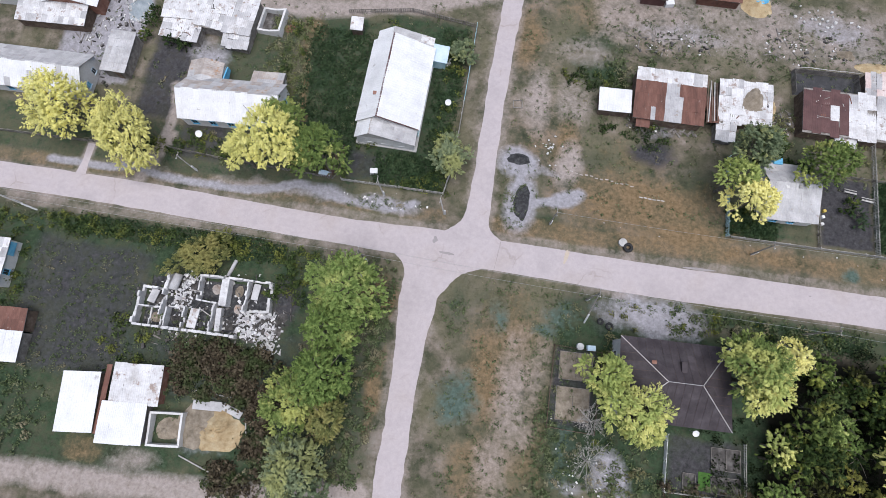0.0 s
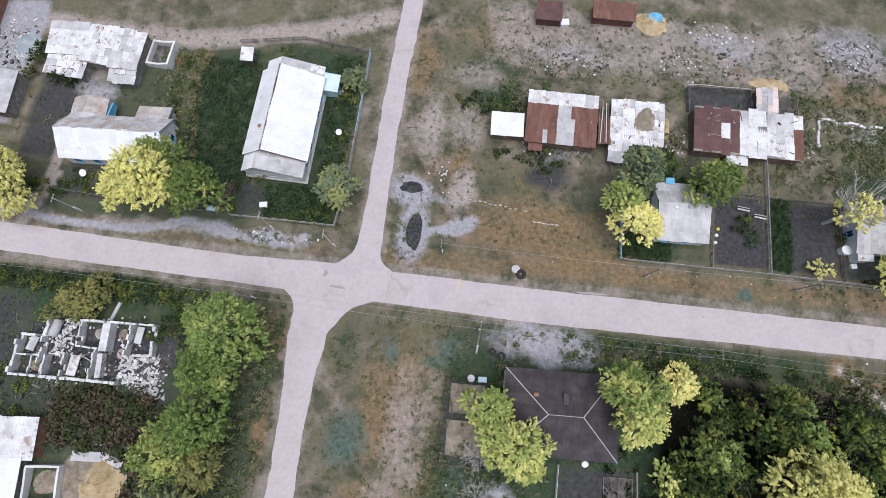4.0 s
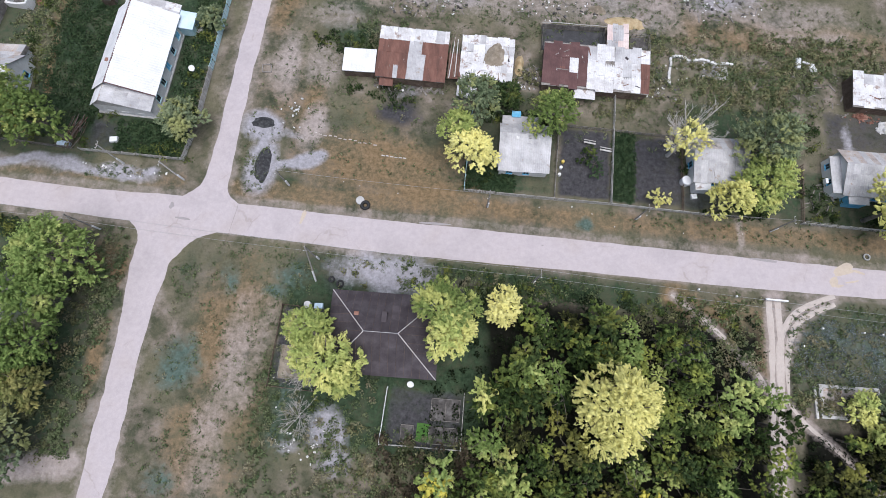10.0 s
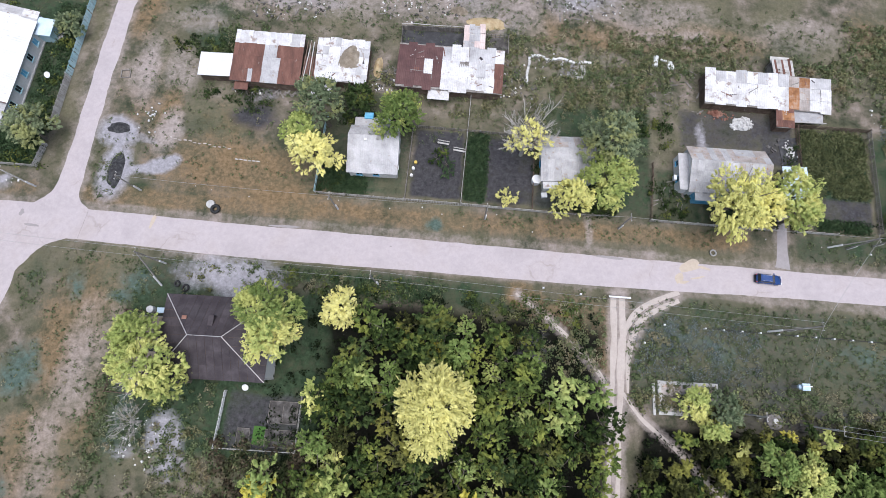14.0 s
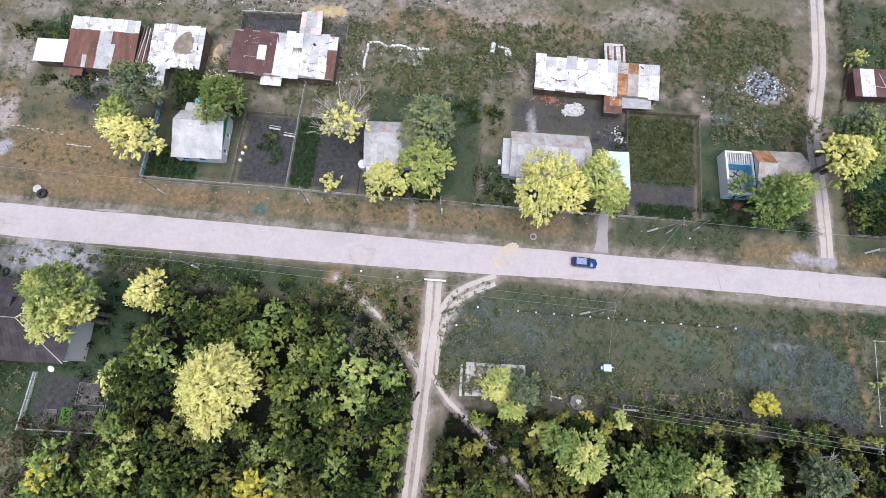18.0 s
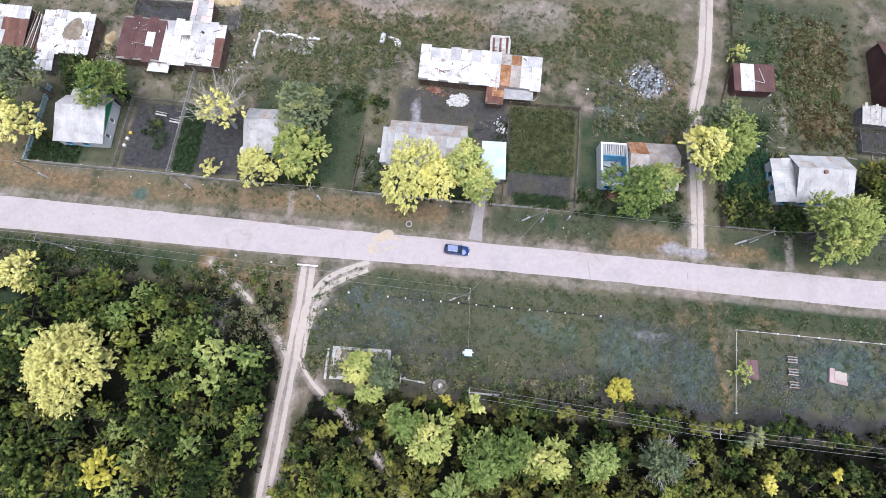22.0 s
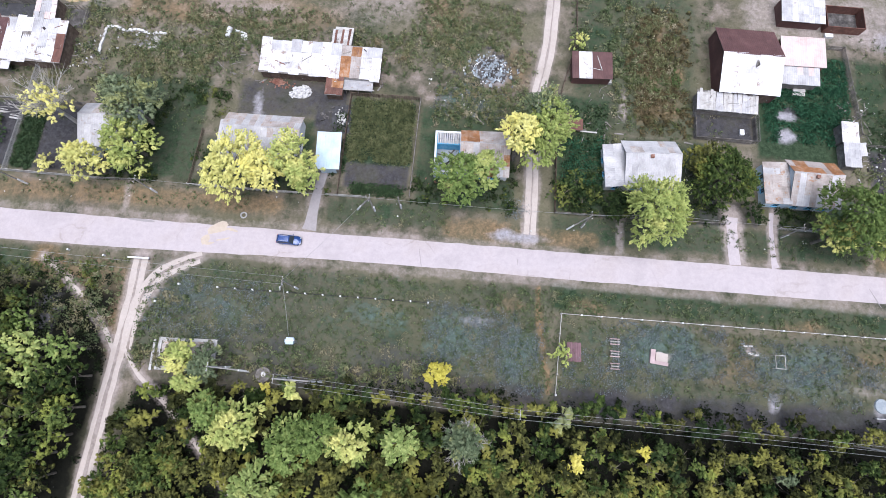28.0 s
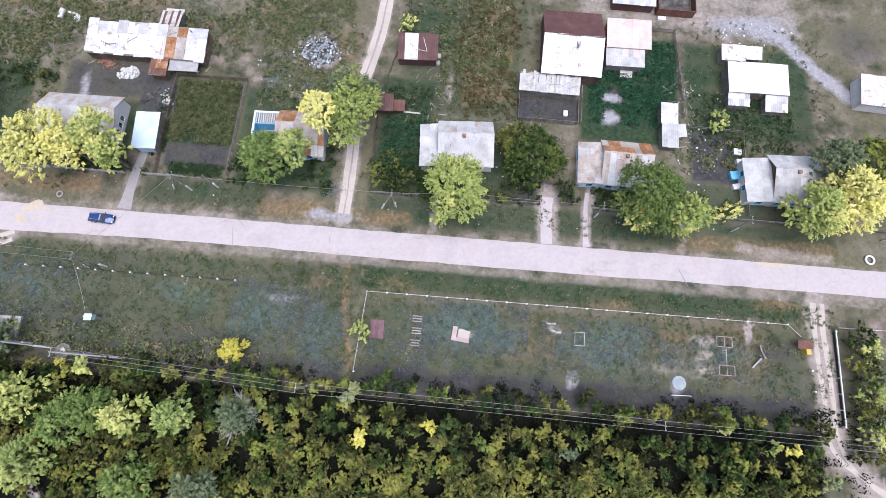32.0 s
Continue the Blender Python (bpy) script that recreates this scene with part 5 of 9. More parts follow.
def barn_patched():
    r = rng_of(8)
    b = thing("barn", 73.6, 34.6, 0, "wide barn roofed with patched brown and white sheets", "barn")

    def pick(u, v, q):
        if u < 0.34:
            if 0.18 < u < 0.3 and 0.25 < v < 0.6:
                return WHITE_ROOF
            return MAROON if v > 0.02 else MAROON
        if u > 0.84 and v < 0.34:
            return RUST
        return WHITE_ROOF if q.random() < 0.86 else PALE_SLATE
    monoed(b, 0, 0, 19.4, 8.4, 2.4, 3.0, pick, BROWNWOOD, r, sw=1.6, sl=2.8, loose=0.02, ribs=5)
    part("porch_roof", Geo().box(-1.8, -5.1, 1.9, 4.0, 2.2, 0.08, 0, lambda a, c: 0.1 * c), WHITE_ROOF, b)
    for x in (-3.5, -0.1):
        part("porch_post", Geo().box(x, -6.0, -0.1, 0.12, 0.12, 1.9), GREYWOOD, b)
    door(b, -1.8, -4.22, 1.4, 1.9, "s", BROWNWOOD)
    s = thing("shed", 77.6, 42.0, 2, "small shed with a faded pinkish roof", "shed")
    monoed(s, 0, 0, 3.6, 4.4, 2.1, 2.5, mixed((2, PINK_ROOF), (1, SLATE)), BROWNWOOD, r, loose=0.03)
    k = thing("animal_pen", 69.5, 42.0, 2, "dark manure-floored pen behind grey board walls", "pen")
    part("pen_floor", Geo().box(0, 0, -0.1, 12.0, 4.8, 0.14), TAR, k)
    for i in range(24):
        part("board", Geo().box(-5.9 + i * 0.51, 2.5, -0.1, 0.47, 0.06, 1.3 + 0.2 * r.random()), GREYWOOD, k)
    for x in (-6.0, 6.0):
        for i in range(9):
            part("board", Geo().box(x, -2.2 + i * 0.53, -0.1, 0.06, 0.49, 1.3 + 0.2 * r.random()), GREYWOOD, k)
    for i in range(4):
        part("rail", Geo().rod((-6.2 + i * 3.1, 2.7 + r.uniform(-0.2, 0.2), 1.45), (-2.8 + i * 3.1, 2.6 + r.uniform(-0.3, 0.3), 1.55), 0.07), PALEWOOD, k)
    q = thing("animal_pen", 82.2, 42.0, 2, "small pen of grey poles with brown floor", "pen")
    part("pen_floor", Geo().box(0, 0, -0.1, 4.2, 4.2, 0.13), CHARRED, q)
    for i in range(6):
        part("pole", Geo().rod((-2.1 + i * 0.84, 2.1, -0.1), (-2.1 + i * 0.84, 2.1, 1.2 + 0.3 * r.random()), 0.07), GREYWOOD, q)
    for z in (0.5, 1.0):
        part("rail", Geo().rod((-2.2, 2.1, z), (2.2, 2.1, z), 0.05), GREYWOOD, q)
        part("rail", Geo().rod((2.1, -2.1, z), (2.1, 2.2, z), 0.05), GREYWOOD, q)
    for n, (x, y, rx, ry, z) in enumerate(((80, 47.2, 4.2, 1.7, 0.8), (74, 49.6, 2.0, 1.4, 1.1))):
        h = new("haystack", mound(rx, ry, z, 80 + n, 20).mesh("haystack", HAY if n == 0 else OLDHAY, True))
        h.matrix_world = pose(x, y, -0.05)
        tagged(h, "flat spread of yellow hay behind the barn" if n == 0 else "dark heap of old hay and branches", "hay")


def house_green_gable():
    r = rng_of(9)
    h = thing("house", 61.4, 17.0, 2, "small house with pale slate roof and green-and-white gable", "house")
    gabled(h, 0, 0, 8.4, 8.6, 2.5, 1.5, mixed((5, PALE_SLATE), (1, SLATE)), PLASTER, r, shift=2.0, pick2=mixed((3, SLATE), (1, PALE_SLATE)), gable=GREEN)
    part("gable_panel", Geo().box(4.3, -0.4, 0.1, 0.1, 7.6, 2.4), WHITE, h)
    part("gable_panel", Geo().prism([Vector((4.32, -4.2, 2.55)), Vector((4.32, 4.2, 2.55)), Vector((4.32, 2.0, 4.0))], (0.12, 0, 0)), GREEN, h, "bright green painted gable boards")
    part("barge_board", Geo().prism([Vector((4.46, -4.5, 2.5)), Vector((4.46, -3.3, 2.55)), Vector((4.46, 1.3, 3.75)), Vector((4.46, 1.9, 4.08))], (0.06, 0, 0)), WHITE, h)
    for y in (-2.6, 0.6):
        window(h, 4.38, y, 1.0, 0.7, 1.2, "e", WHITE)
    for x in (-2.4, 0.6):
        window(h, x, -4.32, 0.9, 1.1, 1.3, "s", BLUE)
    window(h, -4.22, -1, 0.9, 1.1, 1.3, "w", BLUE)
    part("north_room", Geo().box(-0.8, 5.2, -0.15, 6.0, 2.2, 2.0), PLASTER, h)
    part("north_roof", Geo().box(-0.8, 5.3, 1.86, 6.6, 2.6, 0.08, 0, lambda a, b: -0.1 * b), SLATE, h)
    part("vent_cap", Geo().box(-1.6, 6.9, 1.2, 1.6, 1.2, 0.9), BLUE, h, "blue plywood lid")
    chimney(h, 0.8, 1.4, 3.4, 0.7, 0.45, CONCRETE)
    chimney(h, -1.4, 1.2, 3.4, 0.5, 0.4, PLASTER)


def house_grey():
    r = rng_of(10)
    h = thing("house", 96.0, 18.4, 4, "small white house with a grey slate roof", "house")
    gabled(h, 0, 0, 9.0, 8.0, 2.5, 1.5, mixed((4, SLATE), (2, PALE_SLATE)), PLASTER, r, shift=1.4, pick2=mixed((2, SLATE_BROWN), (2, SLATE)))
    part("bay_wall", Geo().box(-3.0, -4.6, -0.15, 2.4, 1.6, 2.3), WHITE, h)
    part("bay_roof", Geo().box(-3.0, -4.6, 2.16, 2.8, 2.0, 0.08, 0, lambda a, b: 0.12 * b), WHITE_ROOF, h)
    for x in (-0.6, 2.2):
        window(h, x, -4.02, 0.9, 1.1, 1.3, "s", BLUE)
    window(h, -4.52, -0.5, 0.9, 1.1, 1.3, "w", BLUE)
    chimney(h, 2.0, 0.9, 3.4, 0.6, 0.45, CONCRETE)


def house_blue_trim():
    r = rng_of(11)
    h = thing("house", 123.4, 18.6, 1, "white and blue house under grey slate behind trees", "house")
    gabled(h, 1.0, 0, 13.4, 8.0, 2.6, 1.7, mixed((3, SLATE), (2, PALE_SLATE), (1, SLATE_BROWN)), WHITE, r, shift=1.0, pick2=mixed((2, SLATE_BROWN), (1, SLATE)))
    part("annex_wall", Geo().box(-6.4, -0.4, -0.15, 1.8, 6.6, 2.4), WHITE, h)
    part("annex_roof", Geo().box(-6.3, -0.4, 2.26, 2.2, 7.0, 0.09, 0, lambda a, b: 0.25 * a), PALE_SLATE, h)
    part("bay_wall", Geo().box(-3.0, -4.7, -0.15, 3.2, 1.6, 2.3), BLUE, h, "blue painted bay")
    part("bay_roof", Geo().box(-3.0, -4.7, 2.16, 3.6, 2.0, 0.09, 0, lambda a, b: 0.12 * b), PALE_SLATE, h)
    window(h, -7.32, -1.6, 1.0, 1.0, 1.2, "w", BLUE)
    window(h, -7.32, 1.4, 1.0, 1.0, 1.2, "w", BLUE)
    for x in (0.5, 3.2, 6.0):
        window(h, x, -4.02, 0.9, 1.1, 1.3, "s", BLUE)
    part("gable_panel", Geo().prism([Vector((7.74, -3.8, 2.6)), Vector((7.74, 3.8, 2.6)), Vector((7.74, 1.0, 4.2))], (0.12, 0, 0)), WHITE, h)
    for y in (-2.2, -0.8, 0.6):
        window(h, 7.72, y, 0.9, 0.9, 1.2, "e", WHITE)
    part("air_unit", Geo().box(-7.8, -1.4, 1.0, 0.5, 0.9, 0.7), WHITE, h)
    g = thing("garage", 136.6, 17.0, 3, "garage with a pale blue steel roof", "garage")
    monoed(g, 0, 0, 3.9, 6.6, 2.1, 2.4, PALEBLUE, GREYWOOD, r, sw=1.3, sl=6.6, loose=0.003)
    part("garage_door", Geo().box(0, -3.36, 0, 2.8, 0.08, 1.95), PALEBLUE, g)


def barn_tshape():
    r = rng_of(12)
    b = thing("barn", 132.6, 35.4, 0, "long white-roofed barn with rusty cross wing", "barn")

    def pick(u, v, q):
        if 0.66 < u < 0.78 and v < 0.7:
            return ORANGE_RUST if q.random() < 0.5 else SLATE_BROWN
        if v > 0.6:
            return PALE_SLATE if q.random() < 0.6 else WHITE_ROOF
        return WHITE_ROOF
    monoed(b, 0, 0, 22.6, 6.2, 2.2, 2.9, pick, BROWNWOOD, r, sw=1.9, sl=2.2, loose=0.022, ribs=5)
    monoed(b, 3.4, 5.0, 3.4, 4.2, 2.5, 2.1, lambda u, v, q: RUST if int(u * 10) % 3 == 1 else PALEWOOD, GREYWOOD, r, name="wing_roof", loose=0.02, sw=0.42, sl=2.0)
    part("ladder_rack", Geo().box(3.4, 7.6, 1.6, 3.6, 1.4, 0.08).box(3.4, 7.9, 1.68, 2.8, 0.4, 0.06), PALEWOOD, b)
    monoed(b, 3.2, -4.6, 2.8, 4.0, 1.9, 2.2, mixed((4, RUST), (1, ORANGE_RUST)), BROWNWOOD, r, name="wing_roof", loose=0.02)
    part("lean_to_roof", Geo().box(7.6, -4.0, 1.7, 5.6, 2.6, 0.07, 0, lambda a, c: 0.12 * c), SLATE, b)
    for x in (5.2, 7.6, 10.2):
        part("post", Geo().box(x, -5.1, -0.1, 0.14, 0.14, 1.9), GREYWOOD, b)
    part("beam", Geo().rod((4.8, -5.4, 1.75), (10.8, -5.2, 1.85), 0.09), PALEWOOD, b)
    for x in (-8.6, -4.0):
        door(b, x, -3.12, 1.6, 1.9, "s", BROWNWOOD)
    tagged(part("brick_rubble", rubble(2.8, 1.3, 0.6, 41, 110), BRICK, b, m=pose(-8.2, -3.9, -0.05)), kind="stuff")
    p = thing("rubble_heap", 129.0, 29.6, 12, "heap of broken white stones and plaster", "rubble")
    part("rubble_core", mound(2.3, 1.5, 0.55, 42, 18), STONE, p)
    for k in range(70):
        a, d = r.uniform(0, 6.28), math.sqrt(r.random())
        s = r.uniform(0.12, 0.34)
        part("stone", ROCKS[k % 5], STONE, p, m=pose(2.2 * d * math.cos(a), 1.45 * d * math.sin(a), 0.5 * (1 - d * d) + 0.05, r.uniform(0, 90), 0, r.uniform(0, 360)) @ Matrix.Diagonal((s, s, s * 0.8, 1)))
    t = thing("tarpaulin", 137.6, 24.6, 8, "black roofing felt sheet with white stones on it", "tarpaulin")
    part("sheet", Geo().box(0, 0, -0.05, 3.6, 6.0, 0.1), TAR, t)
    for k in range(34):
        s = r.uniform(0.12, 0.3)
        part("stone", ROCKS[k % 5], STONE, t, m=pose(r.gauss(0.1, 0.55), r.gauss(0.5, 0.75), 0.1, 0, 0, r.uniform(0, 360)) @ Matrix.Diagonal((s, s, s * 0.8, 1)))


def house_blue_ruin():
    r = rng_of(13)
    h = thing("house", 162.6, 18.8, 2, "half-roofless house with blue rooms and rusty slate roof", "house")
    walls(h, 0, 0, 13.4, 8.2, 2.6, WHITE, None, 0.35)
    part("partition", Geo().box(-1.9, 0, -0.1, 0.3, 7.5, 2.7), WHITE, h)
    part("partition", Geo().box(-4.2, 1.7, -0.1, 4.3, 0.25, 2.5), BLUE, h)
    part("lining", Geo().box(-6.3, 0, 0.0, 0.06, 7.4, 2.5).box(-2.1, -1.2, 0.0, 0.06, 5.6, 2.5).box(-4.2, -3.72, 0.0, 4.2, 0.06, 2.45), BLUE, h, "bright blue painted room walls")
    part("floor", Geo().box(-4.2, 0, -0.1, 4.4, 7.4, 0.2), TARP, h)
    for k in range(11):
        part("ceiling_plank", Geo().box(-6.1 + k * 0.4, 2.9, 2.45, 0.24, 2.5, 0.07, r.uniform(-3, 3)), PALEWOOD if k % 2 else SLATE, h)
    for k in range(9):
        part("beam", Geo().box(r.uniform(-5.6, -2.8), r.uniform(-3.2, 1.2), 0.12, 0.2, r.uniform(1.0, 2.8), 0.16, r.uniform(-80, 80)), CHARRED, h)
    gable_roof(h, 2.5, 0, 8.2, 8.2, 2.6, 1.7, mixed((3, SLATE_BROWN), (2, SLATE), (1, ORANGE_RUST)), r, shift=1.2, pick2=lambda u, v, q: ORANGE_RUST if u > 0.55 else SLATE_BROWN)
    part("gable_wall", Geo().prism([Vector((-1.6, -4.0, 2.6)), Vector((-1.6, 4.0, 2.6)), Vector((-1.6, 1.2, 4.2))], (0.2, 0, 0)), WHITE, h)
    part("gable_wall", Geo().prism([Vector((6.5, -4.0, 2.6)), Vector((6.5, 4.0, 2.6)), Vector((6.5, 1.2, 4.2))], (0.2, 0, 0)), WHITE, h)
    part("front_lining", Geo().box(-4.5, -4.16, 0.1, 3.8, 0.1, 2.4), PALEBLUE, h)
    for x in (-5.4, -3.6, 1.5, 4.2):
        window(h, x, -4.22 if x < 0 else -4.12, 0.9, 1.0, 1.3, "s", BLUE)
    tagged(part("rubble", rubble(3.0, 1.3, 0.35, 44, 110), BRICK, h, m=pose(-4.2, -5.2, -0.05)), kind="stuff")


def sheds_lane_east():
    r = rng_of(14)
    s = thing("shed", 184.6, 39.2, 3, "brown steel shed with one white roof panel", "shed")
    monoed(s, 0, 0, 7.2, 5.0, 2.1, 2.5, lambda u, v, q: WHITE_ROOF if 0.02 < u < 0.34 and v > -1 else MAROON, MAROON, r, sw=1.2, sl=5, loose=0.006)
    part("plank", Geo().box(1.4, 0.4, 2.55, 0.12, 3.2, 0.06, 14).box(0.6, -0.8, 2.45, 2.2, 0.1, 0.06, -12), PALEWOOD, s)
    part("crate", Geo().box(4.1, -0.6, -0.1, 0.8, 1.0, 0.8).box(3.9, -2.0, -0.1, 0.7, 0.9, 0.6), PALEWOOD, s)
    q = thing("shed", 179.0, 27.0, 2, "small brown tin shed beside the lane", "shed")
    monoed(q, 0, 0, 3.6, 2.8, 1.6, 1.9, MAROON, MAROON, r, sw=1.2, sl=3, loose=0.006)
    monoed(q, 2.9, -0.2, 2.2, 1.6, 1.1, 1.3, RUST, RUST, r, name="lean_to_roof", sw=1.1, sl=2)
    part("log", Geo().rod((4.0, -0.9, 0.25), (7.2, -1.1, 0.3), 0.16, n=8), PALEWOOD, q)


def house_annexed(x, y, rot, label, w, d, roof, roof2, wall, gable, seed, annex_w=3.6, annex_roof=None, front=None, shift=1.2, chim=True):
    """The street's usual house: a gabled body with a lower annex on its west end."""
    r = rng_of(seed)
    h = thing("house", x, y, rot, label, "house")
    bx = annex_w / 2
    gabled(h, bx, 0, w - annex_w, d, 2.6, 1.9, roof, wall, r, shift=shift, pick2=roof2, gable=gable)
    ax = -w / 2 + annex_w / 2
    walls(h, ax, -0.3, annex_w, d - 0.6, 2.3, wall, None, 0.2, "e")
    roof_a = part("annex_roof", Geo().prism([Vector((ax - annex_w / 2 - 0.3, -d / 2 - 0.25, 2.25)), Vector((ax - annex_w / 2 - 0.3, d / 2 - 0.35, 2.25)), Vector((ax + annex_w / 2 - 0.05, d / 2 - 0.35, 2.75)), Vector((ax + annex_w / 2 - 0.05, -d / 2 - 0.25, 2.75))], (0, 0, 0.05)), GREYWOOD, h)
    lay_sheets(roof_a, (ax - annex_w / 2 - 0.3, d / 2 - 0.35, 2.32), (0, -1, 0), (annex_w + 0.25, 0, 0.5), d - 0.1, annex_w + 0.25, annex_roof or roof, r)
    for k in range(3):
        window(h, bx - w * 0.22 + k * w * 0.2, -d / 2 - 0.02, 0.9, 1.1, 1.3, "s", front or BLUE)
    window(h, ax, -d / 2 + 0.28 - 0.3, 0.9, 1.0, 1.2, "s", front or BLUE)
    for k in (-1.5, 1.2):
        window(h, -w / 2 - 0.02, k, 0.9, 0.9, 1.2, "w", front or BLUE)
    part("plinth", Geo().box(bx, 0, -0.2, w - annex_w + 0.3, d + 0.3, 0.45), CONCRETE, h)
    if chim:
        chimney(h, bx - 0.4, shift - 0.6, 3.9, 0.8, 0.5)
    return h


def big_barn():
    r = rng_of(16)
    b = thing("barn", 214.2, 42.4, 0, "tall barn, brown sheet north slope and white south slope", "barn")
    gabled(b, 0, 0, 11.0, 13.6, 3.0, 2.2, mixed((3, CLEAN_ROOF), (2, WHITE_ROOF)), MAROON, r, over=0.25, pick2=MAROON, sw=2.3, sl=3.6, loose=0.008, ribs=6, ridge=MAROON)
    part("roof_patch", Geo().box(-2.4, -3.2, 4.05, 1.9, 1.0, 0.06, 0, lambda a, c: 0.3 * c), PALEWOOD, b, "weathered hatch boards")
    for k in range(3):
        part("roof_plank", Geo().box(0.6 + 0.25 * k, -1.6 + 0.2 * k, 4.7, 0.1, 1.6, 0.3), GREYWOOD, b)
    door(b, 3.6, -6.82, 2.4, 2.4, "s", BROWNWOOD)
    a = thing("barn", 225.4, 45.6, 1, "brick outbuilding with a faded pink roof", "outbuilding")
    monoed(a, 0, 0, 8.2, 5.6, 2.6, 3.1, PINK_ROOF, BRICK, r, sw=1.2, sl=6, loose=0.006)
    for x in (-1.6, 1.6):
        window(a, x, -2.82, 1.2, 0.9, 0.9, "s", WHITE)
    monoed(a, -0.6, -4.7, 7.0, 3.4, 1.9, 2.3, mixed((3, PALE_SLATE), (1, PINK_ROOF)), GREYWOOD, r, name="lean_to_roof")
    part("steps", Geo().box(0.2, -7.2, -0.1, 2.4, 1.2, 0.35).box(0.2, -6.8, 0.25, 2.4, 0.6, 0.25), PALEWOOD, a)
    l = thing("shed", 210.4, 33.8, -1, "lean-to shed with a bleached board and sheet roof", "lean-to")
    monoed(l, 0, 0, 11.0, 3.4, 1.9, 2.3, mixed((3, PALEWOOD), (1, PALE_SLATE)), GREYWOOD, r, loose=0.02, sw=0.5, sl=3.4, ribs=1)
    for k in range(6):
        part("plank", Geo().rod((-5 + k * 1.7, -1.2 + r.random(), 2.25), (-3.0 + k * 1.7, -0.4 + r.random(), 2.4), 0.05), PALEWOOD, l)
    p = thing("animal_pen", 210.6, 29.4, 0, "trampled pen with board sides and a trough", "pen")
    for k in range(22):
        part("board", Geo().box(-5.5 + k * 0.52, -2.6, -0.1, 0.48, 0.06, 1.1 + 0.15 * r.random()), GREYWOOD, p)
    for x in (-5.7, 5.7):
        for k in range(10):
            part("board", Geo().box(x, -2.4 + k * 0.52, -0.1, 0.06, 0.48, 1.1 + 0.15 * r.random()), GREYWOOD, p)
    part("trough", Geo().box(3.4, -0.6, -0.1, 0.8, 1.1, 0.5), WHITE, p)


def sheds_yard():
    r = rng_of(17)
    u = thing("shed", 233.2, 27.2, 0, "narrow row of white-roofed sheds", "shed")
    monoed(u, 0, 2.3, 2.7, 3.6, 2.0, 2.2, WHITE_ROOF, GREYWOOD, r)
    monoed(u, 0.1, -2.0, 2.6, 4.6, 1.8, 2.0, mixed((3, PALE_SLATE), (1, SLATE)), GREYWOOD, r, name="low_roof")
    k = thing("hutch", 235.6, 26.6, 8, "small hutch with a tilted sheet lid", "hutch")
    monoed(k, 0, 0, 1.8, 2.0, 1.0, 1.2, PALE_SLATE, GREYWOOD, r)
    v = thing("shed", 250.2, 38.2, 1, "white-roofed board shed with porches", "shed")
    monoed(v, 0, 0, 11.0, 5.8, 2.5, 2.9, CLEAN_ROOF, GREYWOOD, r, sw=1.2, sl=6, loose=0.006)
    monoed(v, -3.6, -4.2, 3.6, 2.2, 1.7, 2.1, mixed((2, WHITE_ROOF), (1, PALE_SLATE)), GREYWOOD, r, name="porch_roof")
    monoed(v, 3.6, -4.6, 3.8, 3.0, 1.6, 2.1, mixed((2, WHITE_ROOF), (1, PALE_SLATE)), GREYWOOD, r, name="porch_roof")
    door(v, 0, -2.92, 1.2, 1.9, "s", BROWNWOOD)
    s = thing("shed", 246.2, 44.0, 1, "small shed with a split white roof", "shed")
    monoed(s, 0, 0, 4.2, 2.8, 1.8, 2.1, WHITE_ROOF, GREYWOOD, r)
    s2 = thing("shed", 250.3, 44.4, 1, "small board shed with a white lid", "shed")
    monoed(s2, 0, 0, 2.8, 2.2, 1.6, 1.9, WHITE_ROOF, GREYWOOD, r)
    x = thing("shed", 274.4, 37.6, -3, "white-walled shed with a pale sheet roof", "shed")
    monoed(x, 0, 0, 8.6, 5.8, 2.4, 2.8, mixed((3, WHITE_ROOF), (1, PINK_ROOF)), PLASTER, r)
    y = thing("barn", 226.8, 55.8, 0, "brown board barn with a bleached roof", "barn")
    monoed(y, 0, 0, 8.2, 4.8, 2.0, 2.5, mixed((3, PALE_SLATE), (1, WHITE_ROOF)), MAROON, r)
    y2 = thing("animal_pen", 235.6, 55.4, 0, "rusty open-topped sheet-walled stockade", "pen")
    walls(y2, 0, 0, 7.6, 5.0, 1.9, RUST, None, 0.12)
    part("pen_floor", Geo().box(0, 0, -0.1, 7.2, 4.6, 0.14), CHARRED, y2)
    part("trough", Geo().box(-2.6, -3.4, -0.1, 1.6, 0.8, 0.6), WHITE, y2)


